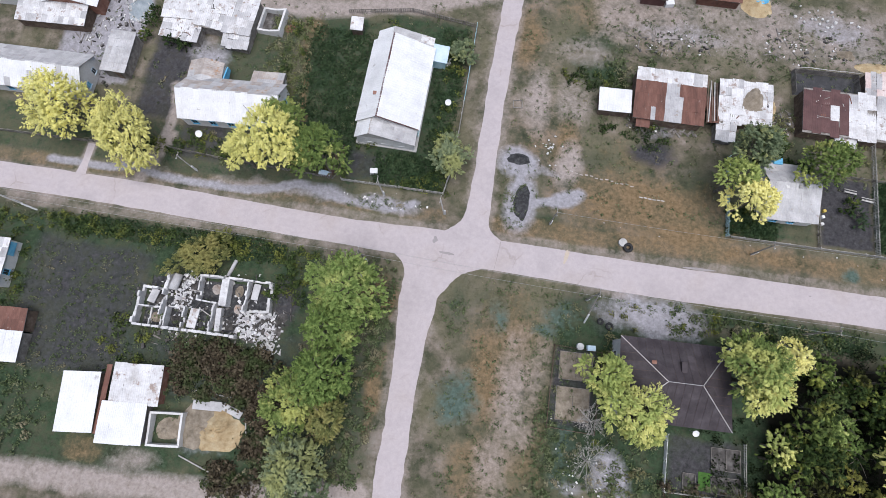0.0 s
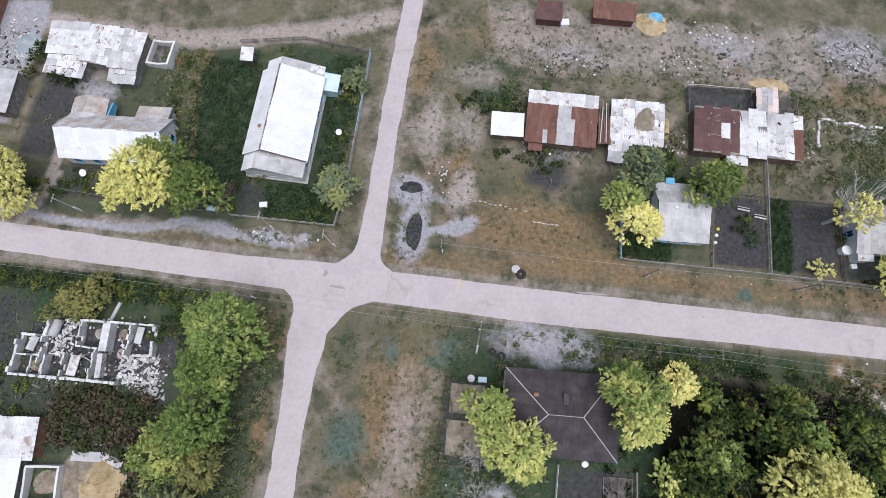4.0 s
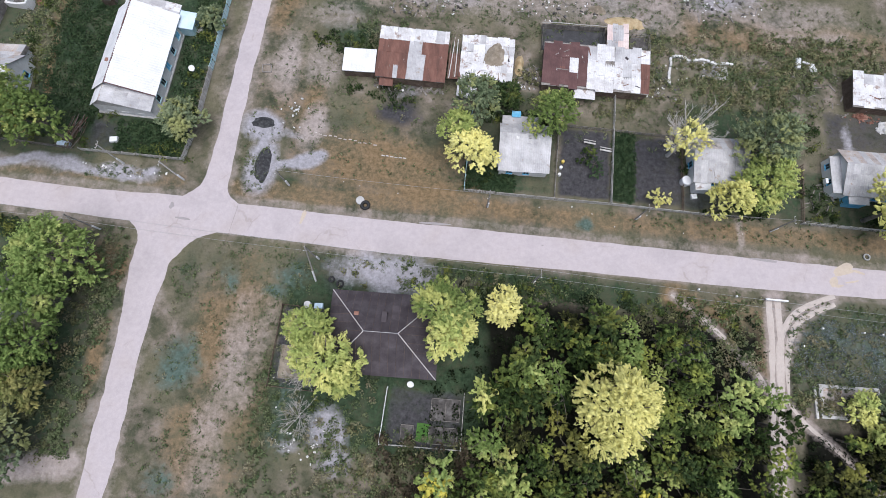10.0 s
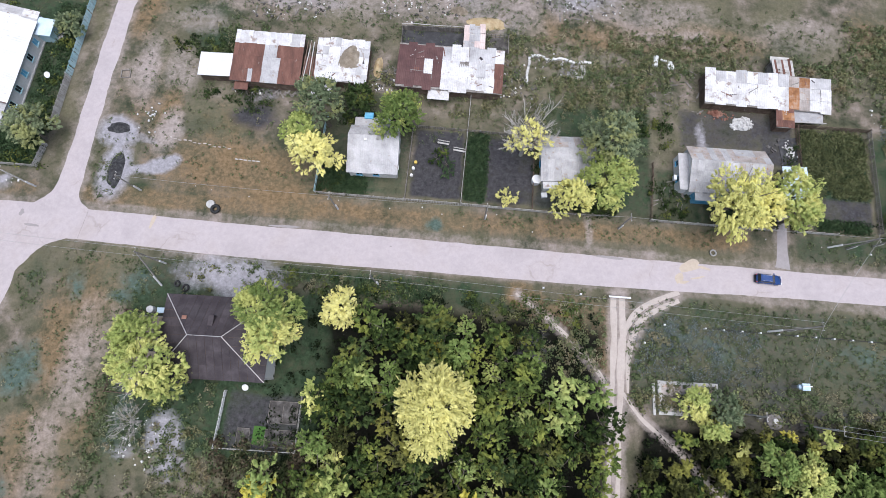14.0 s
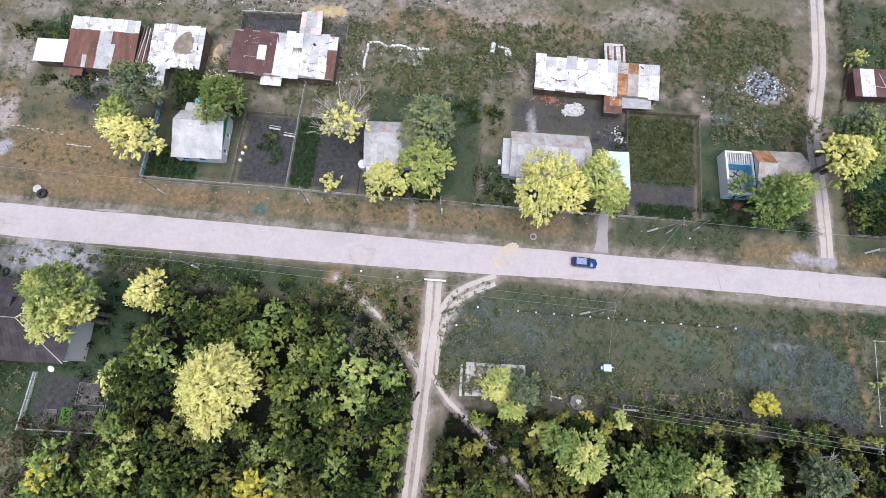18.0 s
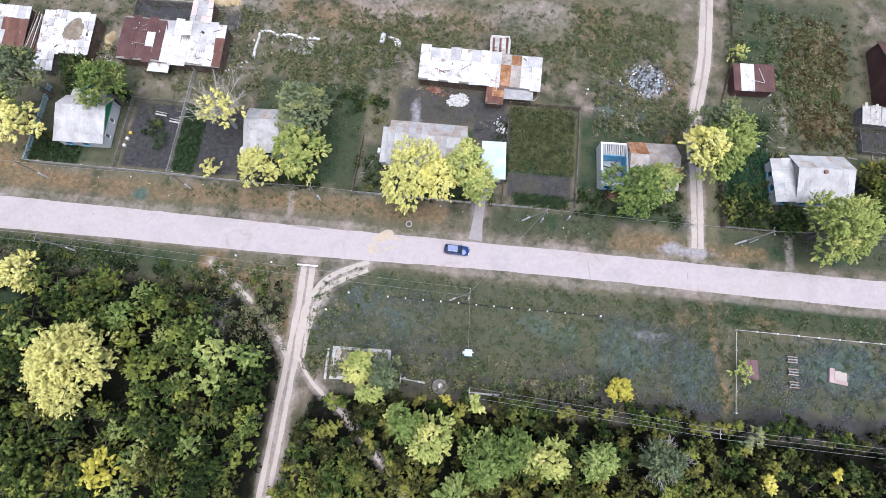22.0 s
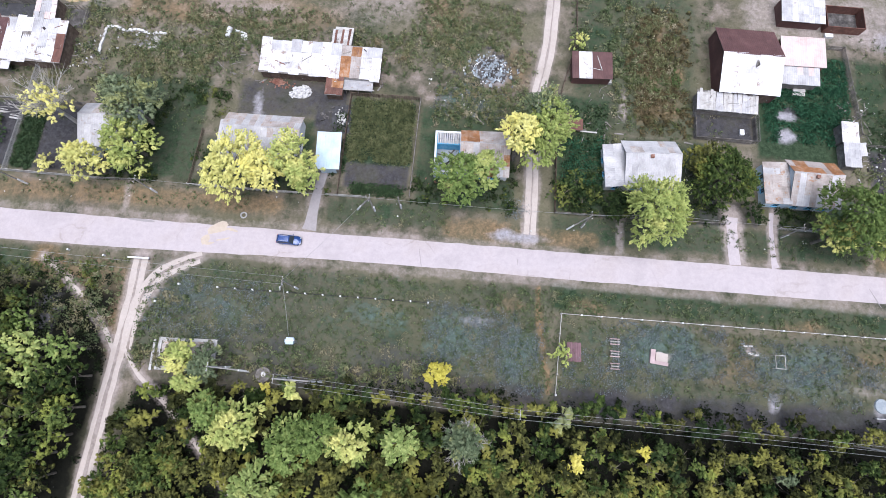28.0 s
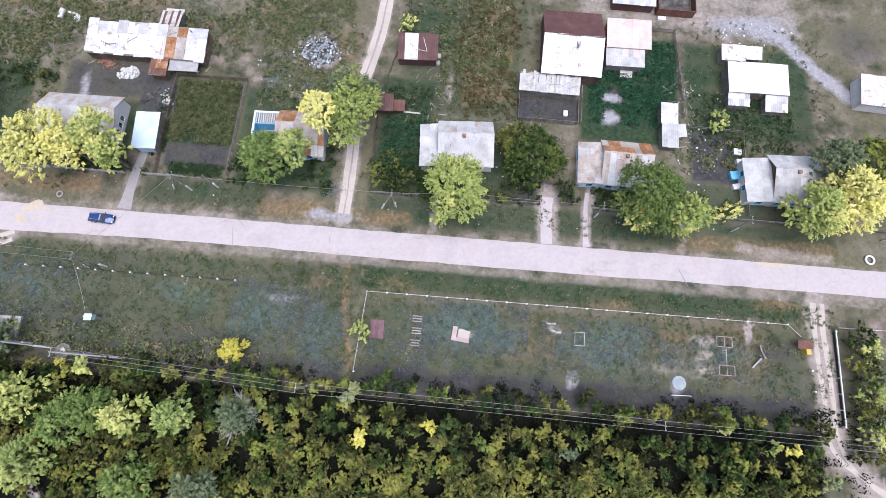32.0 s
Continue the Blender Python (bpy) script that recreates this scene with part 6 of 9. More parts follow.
def yard_sheds_north():
    r = rng_of(18)
    a = thing("shed", 35.6, 57.6, 0, "dark brown tin shed at the yard's edge", "shed")
    monoed(a, 0, 0, 4.6, 3.6, 1.9, 2.2, MAROON, MAROON, r, sw=1.2, sl=4)
    b = thing("crate", 39.0, 56.4, 10, "white painted box on the ground", "box")
    part("box", Geo().box(0, 0, -0.1, 1.7, 1.4, 1.0), WHITE, b)
    c = thing("shed", 48.5, 59.0, 0, "rusty brown shed by the hay", "shed")
    monoed(c, 0, 0, 8.0, 3.4, 1.9, 2.2, RUST, RUST, r, sw=1.2, sl=4)
    h = new("haystack", mound(4.0, 2.8, 1.6, 90, 20).mesh("haystack", HAY, True))
    h.matrix_world = pose(56.6, 58.6, -0.05)
    tagged(h, "yellow haystack with a blue sheet on top", "haystack")
    k = new("tarpaulin", mound(1.5, 1.1, 0.4, 91, 12).mesh("tarpaulin", BLUE, True))
    k.matrix_world = pose(57.2, 59.2, 1.45)
    tagged(k, "blue plastic sheet spread over hay", "tarpaulin")


# ---- buildings south of the street ----
def dark_house():
    r = rng_of(20)
    h = thing("house", 41.2, -18.5, 2, "old house with a dark brown hipped roof", "house")
    W, D, E, T = 17.4, 12.8, 5.4, 8.9
    walls(h, 0, 0, W - 0.8, D - 0.8, E, PLASTER, None, 0.3)
    xr = 2.6
    corners = {"s": ((-W / 2, -D / 2), (W / 2, -D / 2), (xr, 0), (-xr, 0)), "n": ((W / 2, D / 2), (-W / 2, D / 2), (-xr, 0), (xr, 0)),
               "w": ((-W / 2, D / 2), (-W / 2, -D / 2), (-xr, 0)), "e": ((W / 2, -D / 2), (W / 2, D / 2), (xr, 0))}
    deck = Geo()
    for pts in corners.values():
        deck.prism([Vector((x, y, E if k < 2 else T)) for k, (x, y) in enumerate(pts)], (0, 0, 0.05))
    roof = part("roof", deck, BROWNWOOD, h)
    for pts in corners.values():
        a, b = Vector((*pts[0], E)), Vector((*pts[1], E))
        top = [Vector((*p, T)) for p in pts[2:]]
        u = (b - a).normalized()
        L = (b - a).length
        mid = sum(top, Vector()) / len(top)
        foot = a + u * (mid - a).dot(u)
        vv = mid - foot
        S = vv.length
        vv.normalize()
        nn = u.cross(vv)
        tl = (top[-1] - a).dot(u)
        tr = (top[0] - a).dot(u)
        cols = max(1, round(L / 1.25))

        def height(s):
            return S * min(1.0, s / tl if tl > 0.01 else 1.0, (L - s) / (L - tr) if L - tr > 0.01 else 1.0)
        for i in range(cols):
            s0, s1 = L * i / cols, L * (i + 1) / cols
            h0, h1 = height(s0), height(s1)
            rows = max(1, round(max(h0, h1) / 2.6))
            for j in range(rows):
                q0, q1 = j / rows, (j + 1) / rows
                lift = 0.06 + 0.02 * r.random()
                pts4 = [(s0 + 0.02, h0 * q0), (s1 - 0.02, h1 * q0), (s1 - 0.02, h1 * q1 + 0.05), (s0 + 0.02, h0 * q1 + 0.05)]
                g = Geo().prism([a + u * s + vv * t + nn * lift for s, t in pts4], nn * 0.03)
                part("roof_sheet", g, DARK_ROOF, roof)
    for p, q in (((-W / 2, D / 2), (-xr, 0)), ((-W / 2, -D / 2), (-xr, 0)), ((W / 2, D / 2), (xr, 0)), ((W / 2, -D / 2), (xr, 0))):
        part("hip_cap", Geo().rod((*p, E + 0.12), (*q, T + 0.14), 0.07), ZINC, roof)
    part("ridge_cap", Geo().rod((-xr, 0, T + 0.14), (xr, 0, T + 0.14), 0.06), SLATE, roof)
    part("dormer", Geo().box(0.2, 2.4, 7.2, 0.8, 1.6, 1.0), DARK_ROOF, h)
    chimney(h, -4.2, 2.6, 6.8, 0.8, 0.6, BRICK)
    for x in (-5.5, -2, 2, 5.5):
        window(h, x, D / 2 - 0.38, 1.1, 1.2, 1.4, "n", WHITE)
    for y in (-3.2, 0.4, 3.6):
        window(h, -W / 2 + 0.38, y, 1.1, 1.1, 1.3, "w", WHITE)
    part("limewashed_wall", Geo().box(W / 2 - 0.38, -1.4, 0.2, 0.06, 8.6, 5.0), WHITE, h, "bright limewashed end wall")
    for x in (-5.5, -2, 2, 5.5):
        window(h, x, -D / 2 + 0.38, 1.1, 1.1, 1.3, "s", WHITE)


def broken_wall(h, x0, y0, x1, y1, top, thick, q, gaps=0.12, label=""):
    """A burnt wall in lumps of uneven height, with bits fallen out."""
    n = max(2, int(math.hypot(x1 - x0, y1 - y0) / 0.8))
    a = math.degrees(math.atan2(y1 - y0, x1 - x0))
    g = Geo()
    for k in range(n):
        u = (k + 0.5) / n
        z = top * (q.uniform(0.15, 0.4) if q.random() < gaps else q.uniform(0.72, 1.08))
        g.box(x0 + (x1 - x0) * u + q.uniform(-0.06, 0.06), y0 + (y1 - y0) * u + q.uniform(-0.06, 0.06), -0.12, math.hypot(x1 - x0, y1 - y0) / n + 0.03, thick * q.uniform(0.8, 1.25), z + 0.12, a + q.uniform(-4, 4))
    return part("wall" if thick > 0.3 else "partition", g, RUINWALL, h, label)


def burnt_ruin():
    r = rng_of(21)
    h = thing("burnt_house", -37.0, -17.2, 3, "burnt-out house, roofless white walls full of rubble", "ruin")
    for x0, y0, x1, y1, top, t, gaps in (
            (-12.4, -4.9, 5.4, -5.4, 2.0, 0.42, 0.04), (-12.5, -4.7, -12.5, 1.6, 1.9, 0.42, 0.08), (-12.3, 1.7, -8.4, 1.5, 1.8, 0.36, 0.15),
            (-8.3, 1.6, -8.1, 4.6, 1.9, 0.5, 0.0), (-2.4, 4.5, 10.2, 4.4, 2.0, 0.36, 0.12), (10.0, 4.2, 10.4, -1.6, 1.8, 0.45, 0.2),
            (5.4, -1.0, 10.2, -0.6, 1.2, 0.34, 0.4), (-2.4, 4.4, -2.2, 0.2, 2.0, 0.26, 0.1), (6.2, 4.2, 6.0, -0.8, 1.9, 0.26, 0.1),
            (-12.2, -1.7, -8.4, -1.6, 1.7, 0.24, 0.2), (-8.4, 1.4, -8.3, -4.7, 1.8, 0.26, 0.15), (-10.5, -1.8, -10.4, -4.7, 1.6, 0.24, 0.3),
            (-7.4, -1.4, -4.6, -1.2, 1.8, 0.26, 0.1), (-4.4, -1.2, -4.2, -4.8, 1.7, 0.26, 0.1), (-2.2, 0.2, 1.2, 0.0, 1.9, 0.26, 0.1), (-7.2, -1.5, -7.2, -4.8, 1.8, 0.26, 0.1), (0.9, 0.1, 0.7, -5.0, 1.8, 0.26, 0.1)):
        broken_wall(h, x0, y0, x1, y1, top, t, r, gaps)
    part("hearth", Geo().box(2.3, 1.9, -0.1, 1.3, 4.6, 2.0, 2), RUINWALL, h, "wide whitewashed hearth block")
    part("hearth", Geo().box(1.9, -2.8, -0.1, 0.9, 4.0, 1.3, 5), RUINWALL, h, "low broken part of the hearth")
    part("floor", Geo().box(-0.9, -0.5, -0.1, 21.6, 8.6, 0.14), COAL, h)
    for k in range(22):
        x, y = r.uniform(-3, 9), r.uniform(-4, 4)
        a = r.uniform(0, 6.28)
        part("beam", Geo().rod((x, y, 0.2), (x + 2.4 * math.cos(a), y + 1.8 * math.sin(a), 0.9), 0.09), CHARRED if k % 4 else PALEWOOD, h)
    for k, (x, y) in enumerate(((4.2, 2.4), (4.6, -0.6), (3.6, -3.6), (8.2, 1.6), (-9.6, -0.2), (-9.4, -3.4), (0.2, 2.4), (-6.0, -3.2), (12.2, 1.6), (12.6, -1.4))):
        part("rubble", mound(r.uniform(1.0, 1.7), r.uniform(0.9, 1.5), r.uniform(0.3, 0.7), 200 + k, 12), (OLDHAY, SLATE_BROWN, CHARRED, COAL, CHARRED)[k % 5], h, m=pose(x, y, 0.0))
    part("ash_mound", mound(4.6, 3.3, 1.2, 222, 20), CHARRED, h, m=pose(8.2, -3.2, 0.0))
    part("ash_mound", mound(2.2, 3.6, 1.1, 223, 18), CHARRED, h, m=pose(-5.2, 1.4, 0.0))
    for k in range(290):
        s = r.uniform(0.3, 0.85)
        if k < 170:
            x, y = 8.3 + 3.4 * r.uniform(-1, 1), -3.2 + 2.5 * r.uniform(-1, 1)
        elif k < 190:
            x, y = r.gauss(10.6, 0.9), r.gauss(-6.6, 0.6)
        elif k < 265:
            x, y = -5.4 + 1.7 * r.uniform(-1, 1), 1.6 + 2.8 * r.uniform(-1, 1)
        else:
            x, y = r.uniform(-11.6, 9.6), r.uniform(-4.4, 1.2)
        z = 1.2 * math.exp(-((x - 8.2) / 3.2) ** 2 - ((y + 3.2) / 2.3) ** 2) + 1.1 * math.exp(-((x + 5.2) / 1.6) ** 2 - ((y - 1.4) / 2.6) ** 2) + 0.14
        part("slate_shard", Geo().box(0, 0, 0, s, s * r.uniform(0.3, 0.7), 0.04), (STONE, PALE_SLATE, WHITE_ROOF)[k % 3], h, m=pose(x, y, z, r.uniform(-32, 32), r.uniform(-32, 32), r.uniform(0, 360)))
    tagged(part("rubble", rubble(4.6, 3.2, 0.9, 841, 200, 0.36), PALE_SLATE, h, m=pose(8.2, -3.2, 0.25)), kind="stuff")
    tagged(part("rubble", rubble(2.2, 4.0, 0.8, 842, 120, 0.36), PALE_SLATE, h, m=pose(-5.2, 1.6, 0.25)), kind="stuff")
    tagged(part("rubble", rubble(3.0, 2.0, 0.3, 843, 130, 0.36), STONE, h, m=pose(10.6, -6.6, 0.0)), kind="stuff")
    part("tank", Geo().rod((-7.2, 1.6, 0.9), (-6.6, 4.4, 1.1), 0.75, n=14), PALE_SLATE, h, "grey cylindrical water tank", smooth=True)
    part("slab", Geo().box(-10.4, 0.2, 0.7, 1.4, 2.4, 0.18, -14), PALE_SLATE, h)
    part("slab", Geo().box(-2.6, -3.0, 0.7, 1.6, 3.4, 0.2, -4), WHITE_ROOF, h)
    part("slab", Geo().box(7.4, 2.6, 0.6, 1.2, 2.8, 0.2, -4), PALE_SLATE, h)
    for x, y in ((-10.4, 0.2), (-2.6, -3.0), (7.4, 2.6)):
        part("rubble", Geo().box(x, y, 0.0, 0.9, 1.6, 0.72), CHARRED, h)
    part("post", Geo().rod((1.6, 5.0, 0.1), (2.6, 8.0, 0.2), 0.32, n=10), PALE_SLATE, h, "fallen pale pipe")
    for k in range(6):
        part("plank", Geo().box(-3.4 + 0.28 * k, -7.6 + 0.1 * k, -0.05, 0.24, 3.0, 0.12, -38 + r.uniform(-4, 4)), BROWNWOOD, h)
    for k in range(14):
        part("plank", Geo().box(r.uniform(10.8, 14), r.uniform(-3, 4), -0.05, 0.2, r.uniform(1.2, 2.6), 0.14, r.uniform(0, 180)), CHARRED, h)


def sheds_southwest():
    r = rng_of(22)
    a = thing("shed", -53.6, -36.4, 7, "shed with a clean white steel roof", "shed")
    monoed(a, 0, 0, 5.8, 9.0, 2.3, 2.6, CLEAN_ROOF, BROWNWOOD, r, sw=1.3, sl=4.5, loose=0.004)
    b = thing("barn", -45.6, -35.4, 5, "old barn with two weathered white roof sections", "barn")
    monoed(b, 0.9, 3.0, 7.8, 6.0, 2.1, 2.4, WHITE_ROOF, BRICK, r, loose=0.012, sw=2.2, sl=3.2, ribs=6)
    monoed(b, -0.4, -3.2, 7.2, 6.0, 2.0, 2.2, CLEAN_ROOF, GREYWOOD, r, loose=0.012, sw=2.2, sl=3.2, ribs=6, name="low_roof")
    part("rust_strip", Geo().box(-4.4, 0.4, 1.9, 0.9, 11.0, 0.08), RUST, b)
    p = thing("animal_pen", -38.9, -38.6, 6, "roofless pen with plaster walls and hay inside", "pen")
    walls(p, 0, 0, 5.6, 5.4, 1.6, PLASTER, lambda x, y: 1.4 + 0.2 * math.sin(x + 2 * y), 0.35)
    part("hay_bed", mound(2.2, 2.1, 0.6, 301, 14), OLDHAY, p)
    h = new("haystack", mound(4.6, 3.6, 1.7, 302, 30).mesh("haystack", HAY, True))
    h.matrix_world = pose(-30.6, -37.6, -0.05)
    tagged(h, "spread haystack of loose yellow hay", "haystack")
    h = new("haystack", mound(4.4, 4.0, 1.2, 303, 30).mesh("haystack", OLDHAY, True))
    h.matrix_world = pose(-33.8, -37.4, -0.05)
    tagged(h, "low grey heap of old hay beside a pen", "haystack")
    v = thing("tarpaulin", -31.6, -33.9, 4, "pale grey sheet laid over the edge of the hay", "tarpaulin")
    part("sheet", Geo().box(-1.6, 0, 0.55, 5.0, 1.5, 0.05), PALE_SLATE, v)
    part("sheet", Geo().box(2.6, -0.5, 0.45, 3.6, 1.2, 0.05, -22), PALE_SLATE, v)
    for x in (-3.6, -0.6, 1.6, 3.6):
        part("prop", Geo().box(x, -0.4 if x < 1 else -0.5, -0.1, 0.3, 0.5, 0.66), OLDHAY, v)
    for k, (x0, y0, x1, y1) in enumerate(((-36, -42.4, -26.5, -45.2), (-27.0, -33.6, -25.5, -38.8), (-36, -32.0, -29, -32.2))):
        solo("pole", Geo().rod((x0, y0, 0.1), (x1, y1, 0.25), 0.12), PALEWOOD, "bleached pole lying by the hay", "pole")
    w = thing("shed", -70.2, -27.6, 4, "small shed, half brown and half white roof", "shed")
    monoed(w, 0, 2.2, 6.6, 3.6, 2.2, 2.5, RUST, BROWNWOOD, r)
    monoed(w, 0, -2.2, 6.6, 4.6, 2.0, 2.3, CLEAN_ROOF, GREYWOOD, r, name="low_roof", sw=1.3, sl=4.6)
    z = thing("house", -77.4, -16.2, 3, "small house with blue trim and pale roof", "house")
    monoed(z, 0, 0, 6.4, 8.2, 2.4, 2.7, mixed((2, WHITE_ROOF), (1, PALE_SLATE)), PLASTER, r)
    part("blue_trim", Geo().box(3.3, 2.6, 1.2, 0.15, 2.4, 1.2), BLUE, z)
    window(z, 3.22, -1.5, 0.9, 1.0, 1.2, "e", BLUE)


def mound(rx, ry, h, seed, n=16):
    """A heap with a rough outline and surface."""
    g = Geo()
    rings = max(4, n // 3)
    q = rng_of(seed)
    lob = [1 + 0.22 * q.uniform(-1, 1) for _ in range(n)]
    lob = [(lob[i - 1] + 2 * lob[i] + lob[(i + 1) % n]) / 4 for i in range(n)]
    g.v.append((0, 0, h))
    for k in range(1, rings + 1):
        u = k / rings
        for i in range(n):
            a = 2 * math.pi * (i + 0.5 * (k % 2)) / n
            rr = u * lob[i] * (1 + 0.06 * q.uniform(-1, 1))
            zz = h * (0.5 + 0.5 * math.cos(math.pi * u)) * (1 + 0.25 * q.uniform(-1, 1)) if k < rings else -0.12
            g.v.append((rx * rr * math.cos(a), ry * rr * math.sin(a), zz))
    for i in range(n):
        g.f.append((0, 1 + i, 1 + (i + 1) % n))
    for k in range(rings - 1):
        b, c = 1 + k * n, 1 + (k + 1) * n
        for i in range(n):
            j = (i + 1) % n
            g.f.append((b + i, c + i, c + j, b + j))
    return g


def rubble(rx, ry, h, seed, n=90, size=0.28):
    """A low heap under loose broken bricks and blocks."""
    g = mound(rx * 0.6, ry * 0.6, h * 0.6, seed, 12)
    q = rng_of(seed + 1)
    for _ in range(n):
        u, a = abs(q.gauss(0, 0.5)), q.uniform(0, 2 * math.pi)
        s = size * q.uniform(0.5, 1.5)
        b = Geo().box(0, 0, 0, s, s * q.uniform(0.4, 0.8), s * q.uniform(0.3, 0.6))
        m = pose(rx * u * math.cos(a), ry * u * math.sin(a), max(0.0, h * 0.6 * (1 - u * 1.3)) + 0.02, q.uniform(-35, 35), q.uniform(-35, 35), q.uniform(0, 360))
        k = len(g.v)
        g.v += [tuple(m @ Vector(v)) for v in b.v]
        g.f += [tuple(k + i for i in f) for f in b.f]
    return g


def rock_mesh(seed, material):
    q = rng_of(seed)
    b = bmesh.new()
    bmesh.ops.create_icosphere(b, subdivisions=1, radius=1.0)
    for v in b.verts:
        v.co *= q.uniform(0.7, 1.2)
    me = bpy.data.meshes.new("stone")
    b.to_mesh(me)
    b.free()
    me.materials.append(material)
    return me


ROCKS = [rock_mesh(k, STONE) for k in range(5)]

barn_far_west()
house_west()
shed_lane()
barns_cluster()
house_white_slope()
house_long_white()
barn_rust()
barn_patched()
house_green_gable()
house_grey()
house_blue_trim()
barn_tshape()
house_blue_ruin()
sheds_lane_east()
house_annexed(193.6, 19.4, 4, "white house with a patched pale slate roof", 12.8, 8.4, mixed((4, PALE_SLATE), (1, SLATE)), mixed((3, PALE_SLATE), (1, SLATE_BROWN)), WHITE, PALEWOOD, 31, 3.4)
house_annexed(222.6, 18.2, 0, "pale blue house with brownish slate and a rusty north slope", 12.6, 8.2, mixed((3, SLATE_BROWN), (2, PALE_SLATE)), mixed((3, ORANGE_RUST), (1, SLATE_BROWN)), PALEBLUE, PALEBLUE, 32, 4.2, mixed((3, SLATE_BROWN), (1, SLATE)))
house_annexed(253.2, 17.9, 3, "white house with grey slate roof and boarded attic", 13.0, 8.6, mixed((4, SLATE), (1, PALE_SLATE)), mixed((3, PALE_SLATE), (1, SLATE)), WHITE, BROWNWOOD, 33, 4.6, PALE_SLATE)
big_barn()
sheds_yard()
yard_sheds_north()
dark_house()
burnt_ruin()
sheds_southwest()


# ---- trees, shrubs, weeds ----
def leaf_mesh(name, P, N, size, material, rng, squash=0.62, along=None):
    """Many small leaf sprays as one mesh: places, directions, length."""
    n = len(P)
    N = N / (np.linalg.norm(N, axis=1)[:, None] + 1e-9)
    ref = rng.normal(size=(n, 3)) if along is None else along
    T = ref - N * (ref * N).sum(1)[:, None]
    T /= np.linalg.norm(T, axis=1)[:, None] + 1e-9
    B = np.cross(N, T)
    s = size * rng.uniform(0.65, 1.35, n)[:, None]
    bend = N * s * 0.16
    V = np.stack([P - T * s * 0.5, P - B * s * 0.5 * squash + bend, P + T * s * 0.5 - bend, P + B * s * 0.5 * squash + bend], 1).reshape(-1, 3)
    me = bpy.data.meshes.new(name)
    me.vertices.add(len(V))
    me.vertices.foreach_set("co", V.ravel())
    me.loops.add(n * 4)
    me.loops.foreach_set("vertex_index", np.arange(n * 4))
    me.polygons.add(n)
    me.polygons.foreach_set("loop_start", np.arange(0, n * 4, 4))
    me.update()
    me.materials.append(material)
    return me


CROWNS, TRUNKS = {}, {}


def unit(v):
    return v / (np.linalg.norm(v, axis=1)[:, None] + 1e-9)


def crown_points(seed, r, tall, count, plumes=None, full=1.0):
    """A crown of uneven lobes, each carrying tufts of leaves that point up and outwards, with dark gaps between."""
    rng = np.random.default_rng(seed)
    m = plumes or int(6 + 2.6 * r)
    k = np.arange(m)
    out = np.sqrt((k + 0.15) / m)
    a = k * 2.39996 + rng.normal(size=m) * 0.4 + seed
    rho = r * 0.70 * out * rng.uniform(0.8, 1.18, m) * (1 + 0.16 * np.sin(2 * a + seed))
    lobe = r * rng.uniform(0.26, 0.42, m) * (1.12 - 0.25 * out)
    C = np.stack([rho * np.cos(a), rho * np.sin(a), tall * (0.26 - 0.46 * out * out + rng.normal(size=m) * 0.07)], 1)
    per = 13
    want = max(16, count // per)
    grab = want * 3
    which = rng.choice(m, grab, p=lobe ** 2 / (lobe ** 2).sum())
    d = rng.normal(size=(grab, 3))
    d[:, 2] = np.abs(d[:, 2]) - 0.2
    d = unit(unit(d) + 0.35 * unit(C[which] * np.array([1, 1, 0.3])))
    T = C[which] + d * (lobe[which] * rng.uniform(0.6, 1.04, grab))[:, None] * np.array([1, 1, 1.2])
    free = np.ones(grab, bool)
    for c, q in zip(C, lobe):
        free &= np.linalg.norm(T - c, axis=1) > 0.58 * q
    T, d = T[free][:want], d[free][:want]
    n = len(T)
    w = np.repeat(np.arange(n), per)
    long = (0.5 + 0.10 * r) * full * rng.uniform(0.55, 1.3, n)[w][:, None]
    axis = unit(d + np.array([0, 0, 0.3]) + rng.normal(size=d.shape) * 0.2)[w]
    e = rng.normal(size=(len(w), 3))
    e = unit(e - axis * (e * axis).sum(1)[:, None])
    t = rng.random((len(w), 1)) ** 0.8
    P = T[w] + axis * long * t + e * long * 0.34 * (1.12 - t) ** 0.7 * rng.uniform(0.3, 1.0, (len(w), 1))
    N = e * 0.5 + d[w] * 0.45 + rng.normal(size=(len(w), 3)) * 0.08 + np.array([0, 0, 0.55])
    A = axis * 1.0 + e * 0.25 + rng.normal(size=(len(w), 3)) * 0.1
    return P, N, A, rng


def crown_mesh(seed, r, tall, count, material, size, plumes=None, full=1.0, heads=1):
    key = (seed, r, tall, count, material.name, heads)
    if key not in CROWNS:
        if heads == 1:
            P, N, A, rng = crown_points(seed, r, tall, count, plumes, full)
        else:
            sets = []
            for h in range(heads):
                a, d = h * 2.4 + seed, 0.62 * r * math.sqrt(h / (heads - 1))
                p, n, q, rng = crown_points(seed * 7 + h, r * 0.52, tall * 0.62, count // heads, 7, 0.85)
                sets.append((p + np.array([d * math.cos(a), d * math.sin(a), tall * (0.16 - 0.11 * h)]), n, q))
            P, N, A = (np.concatenate(v) for v in zip(*sets))
        CROWNS[key] = leaf_mesh("crown", P, N, size * 1.4, material, rng, 0.4, A)
    return CROWNS[key]


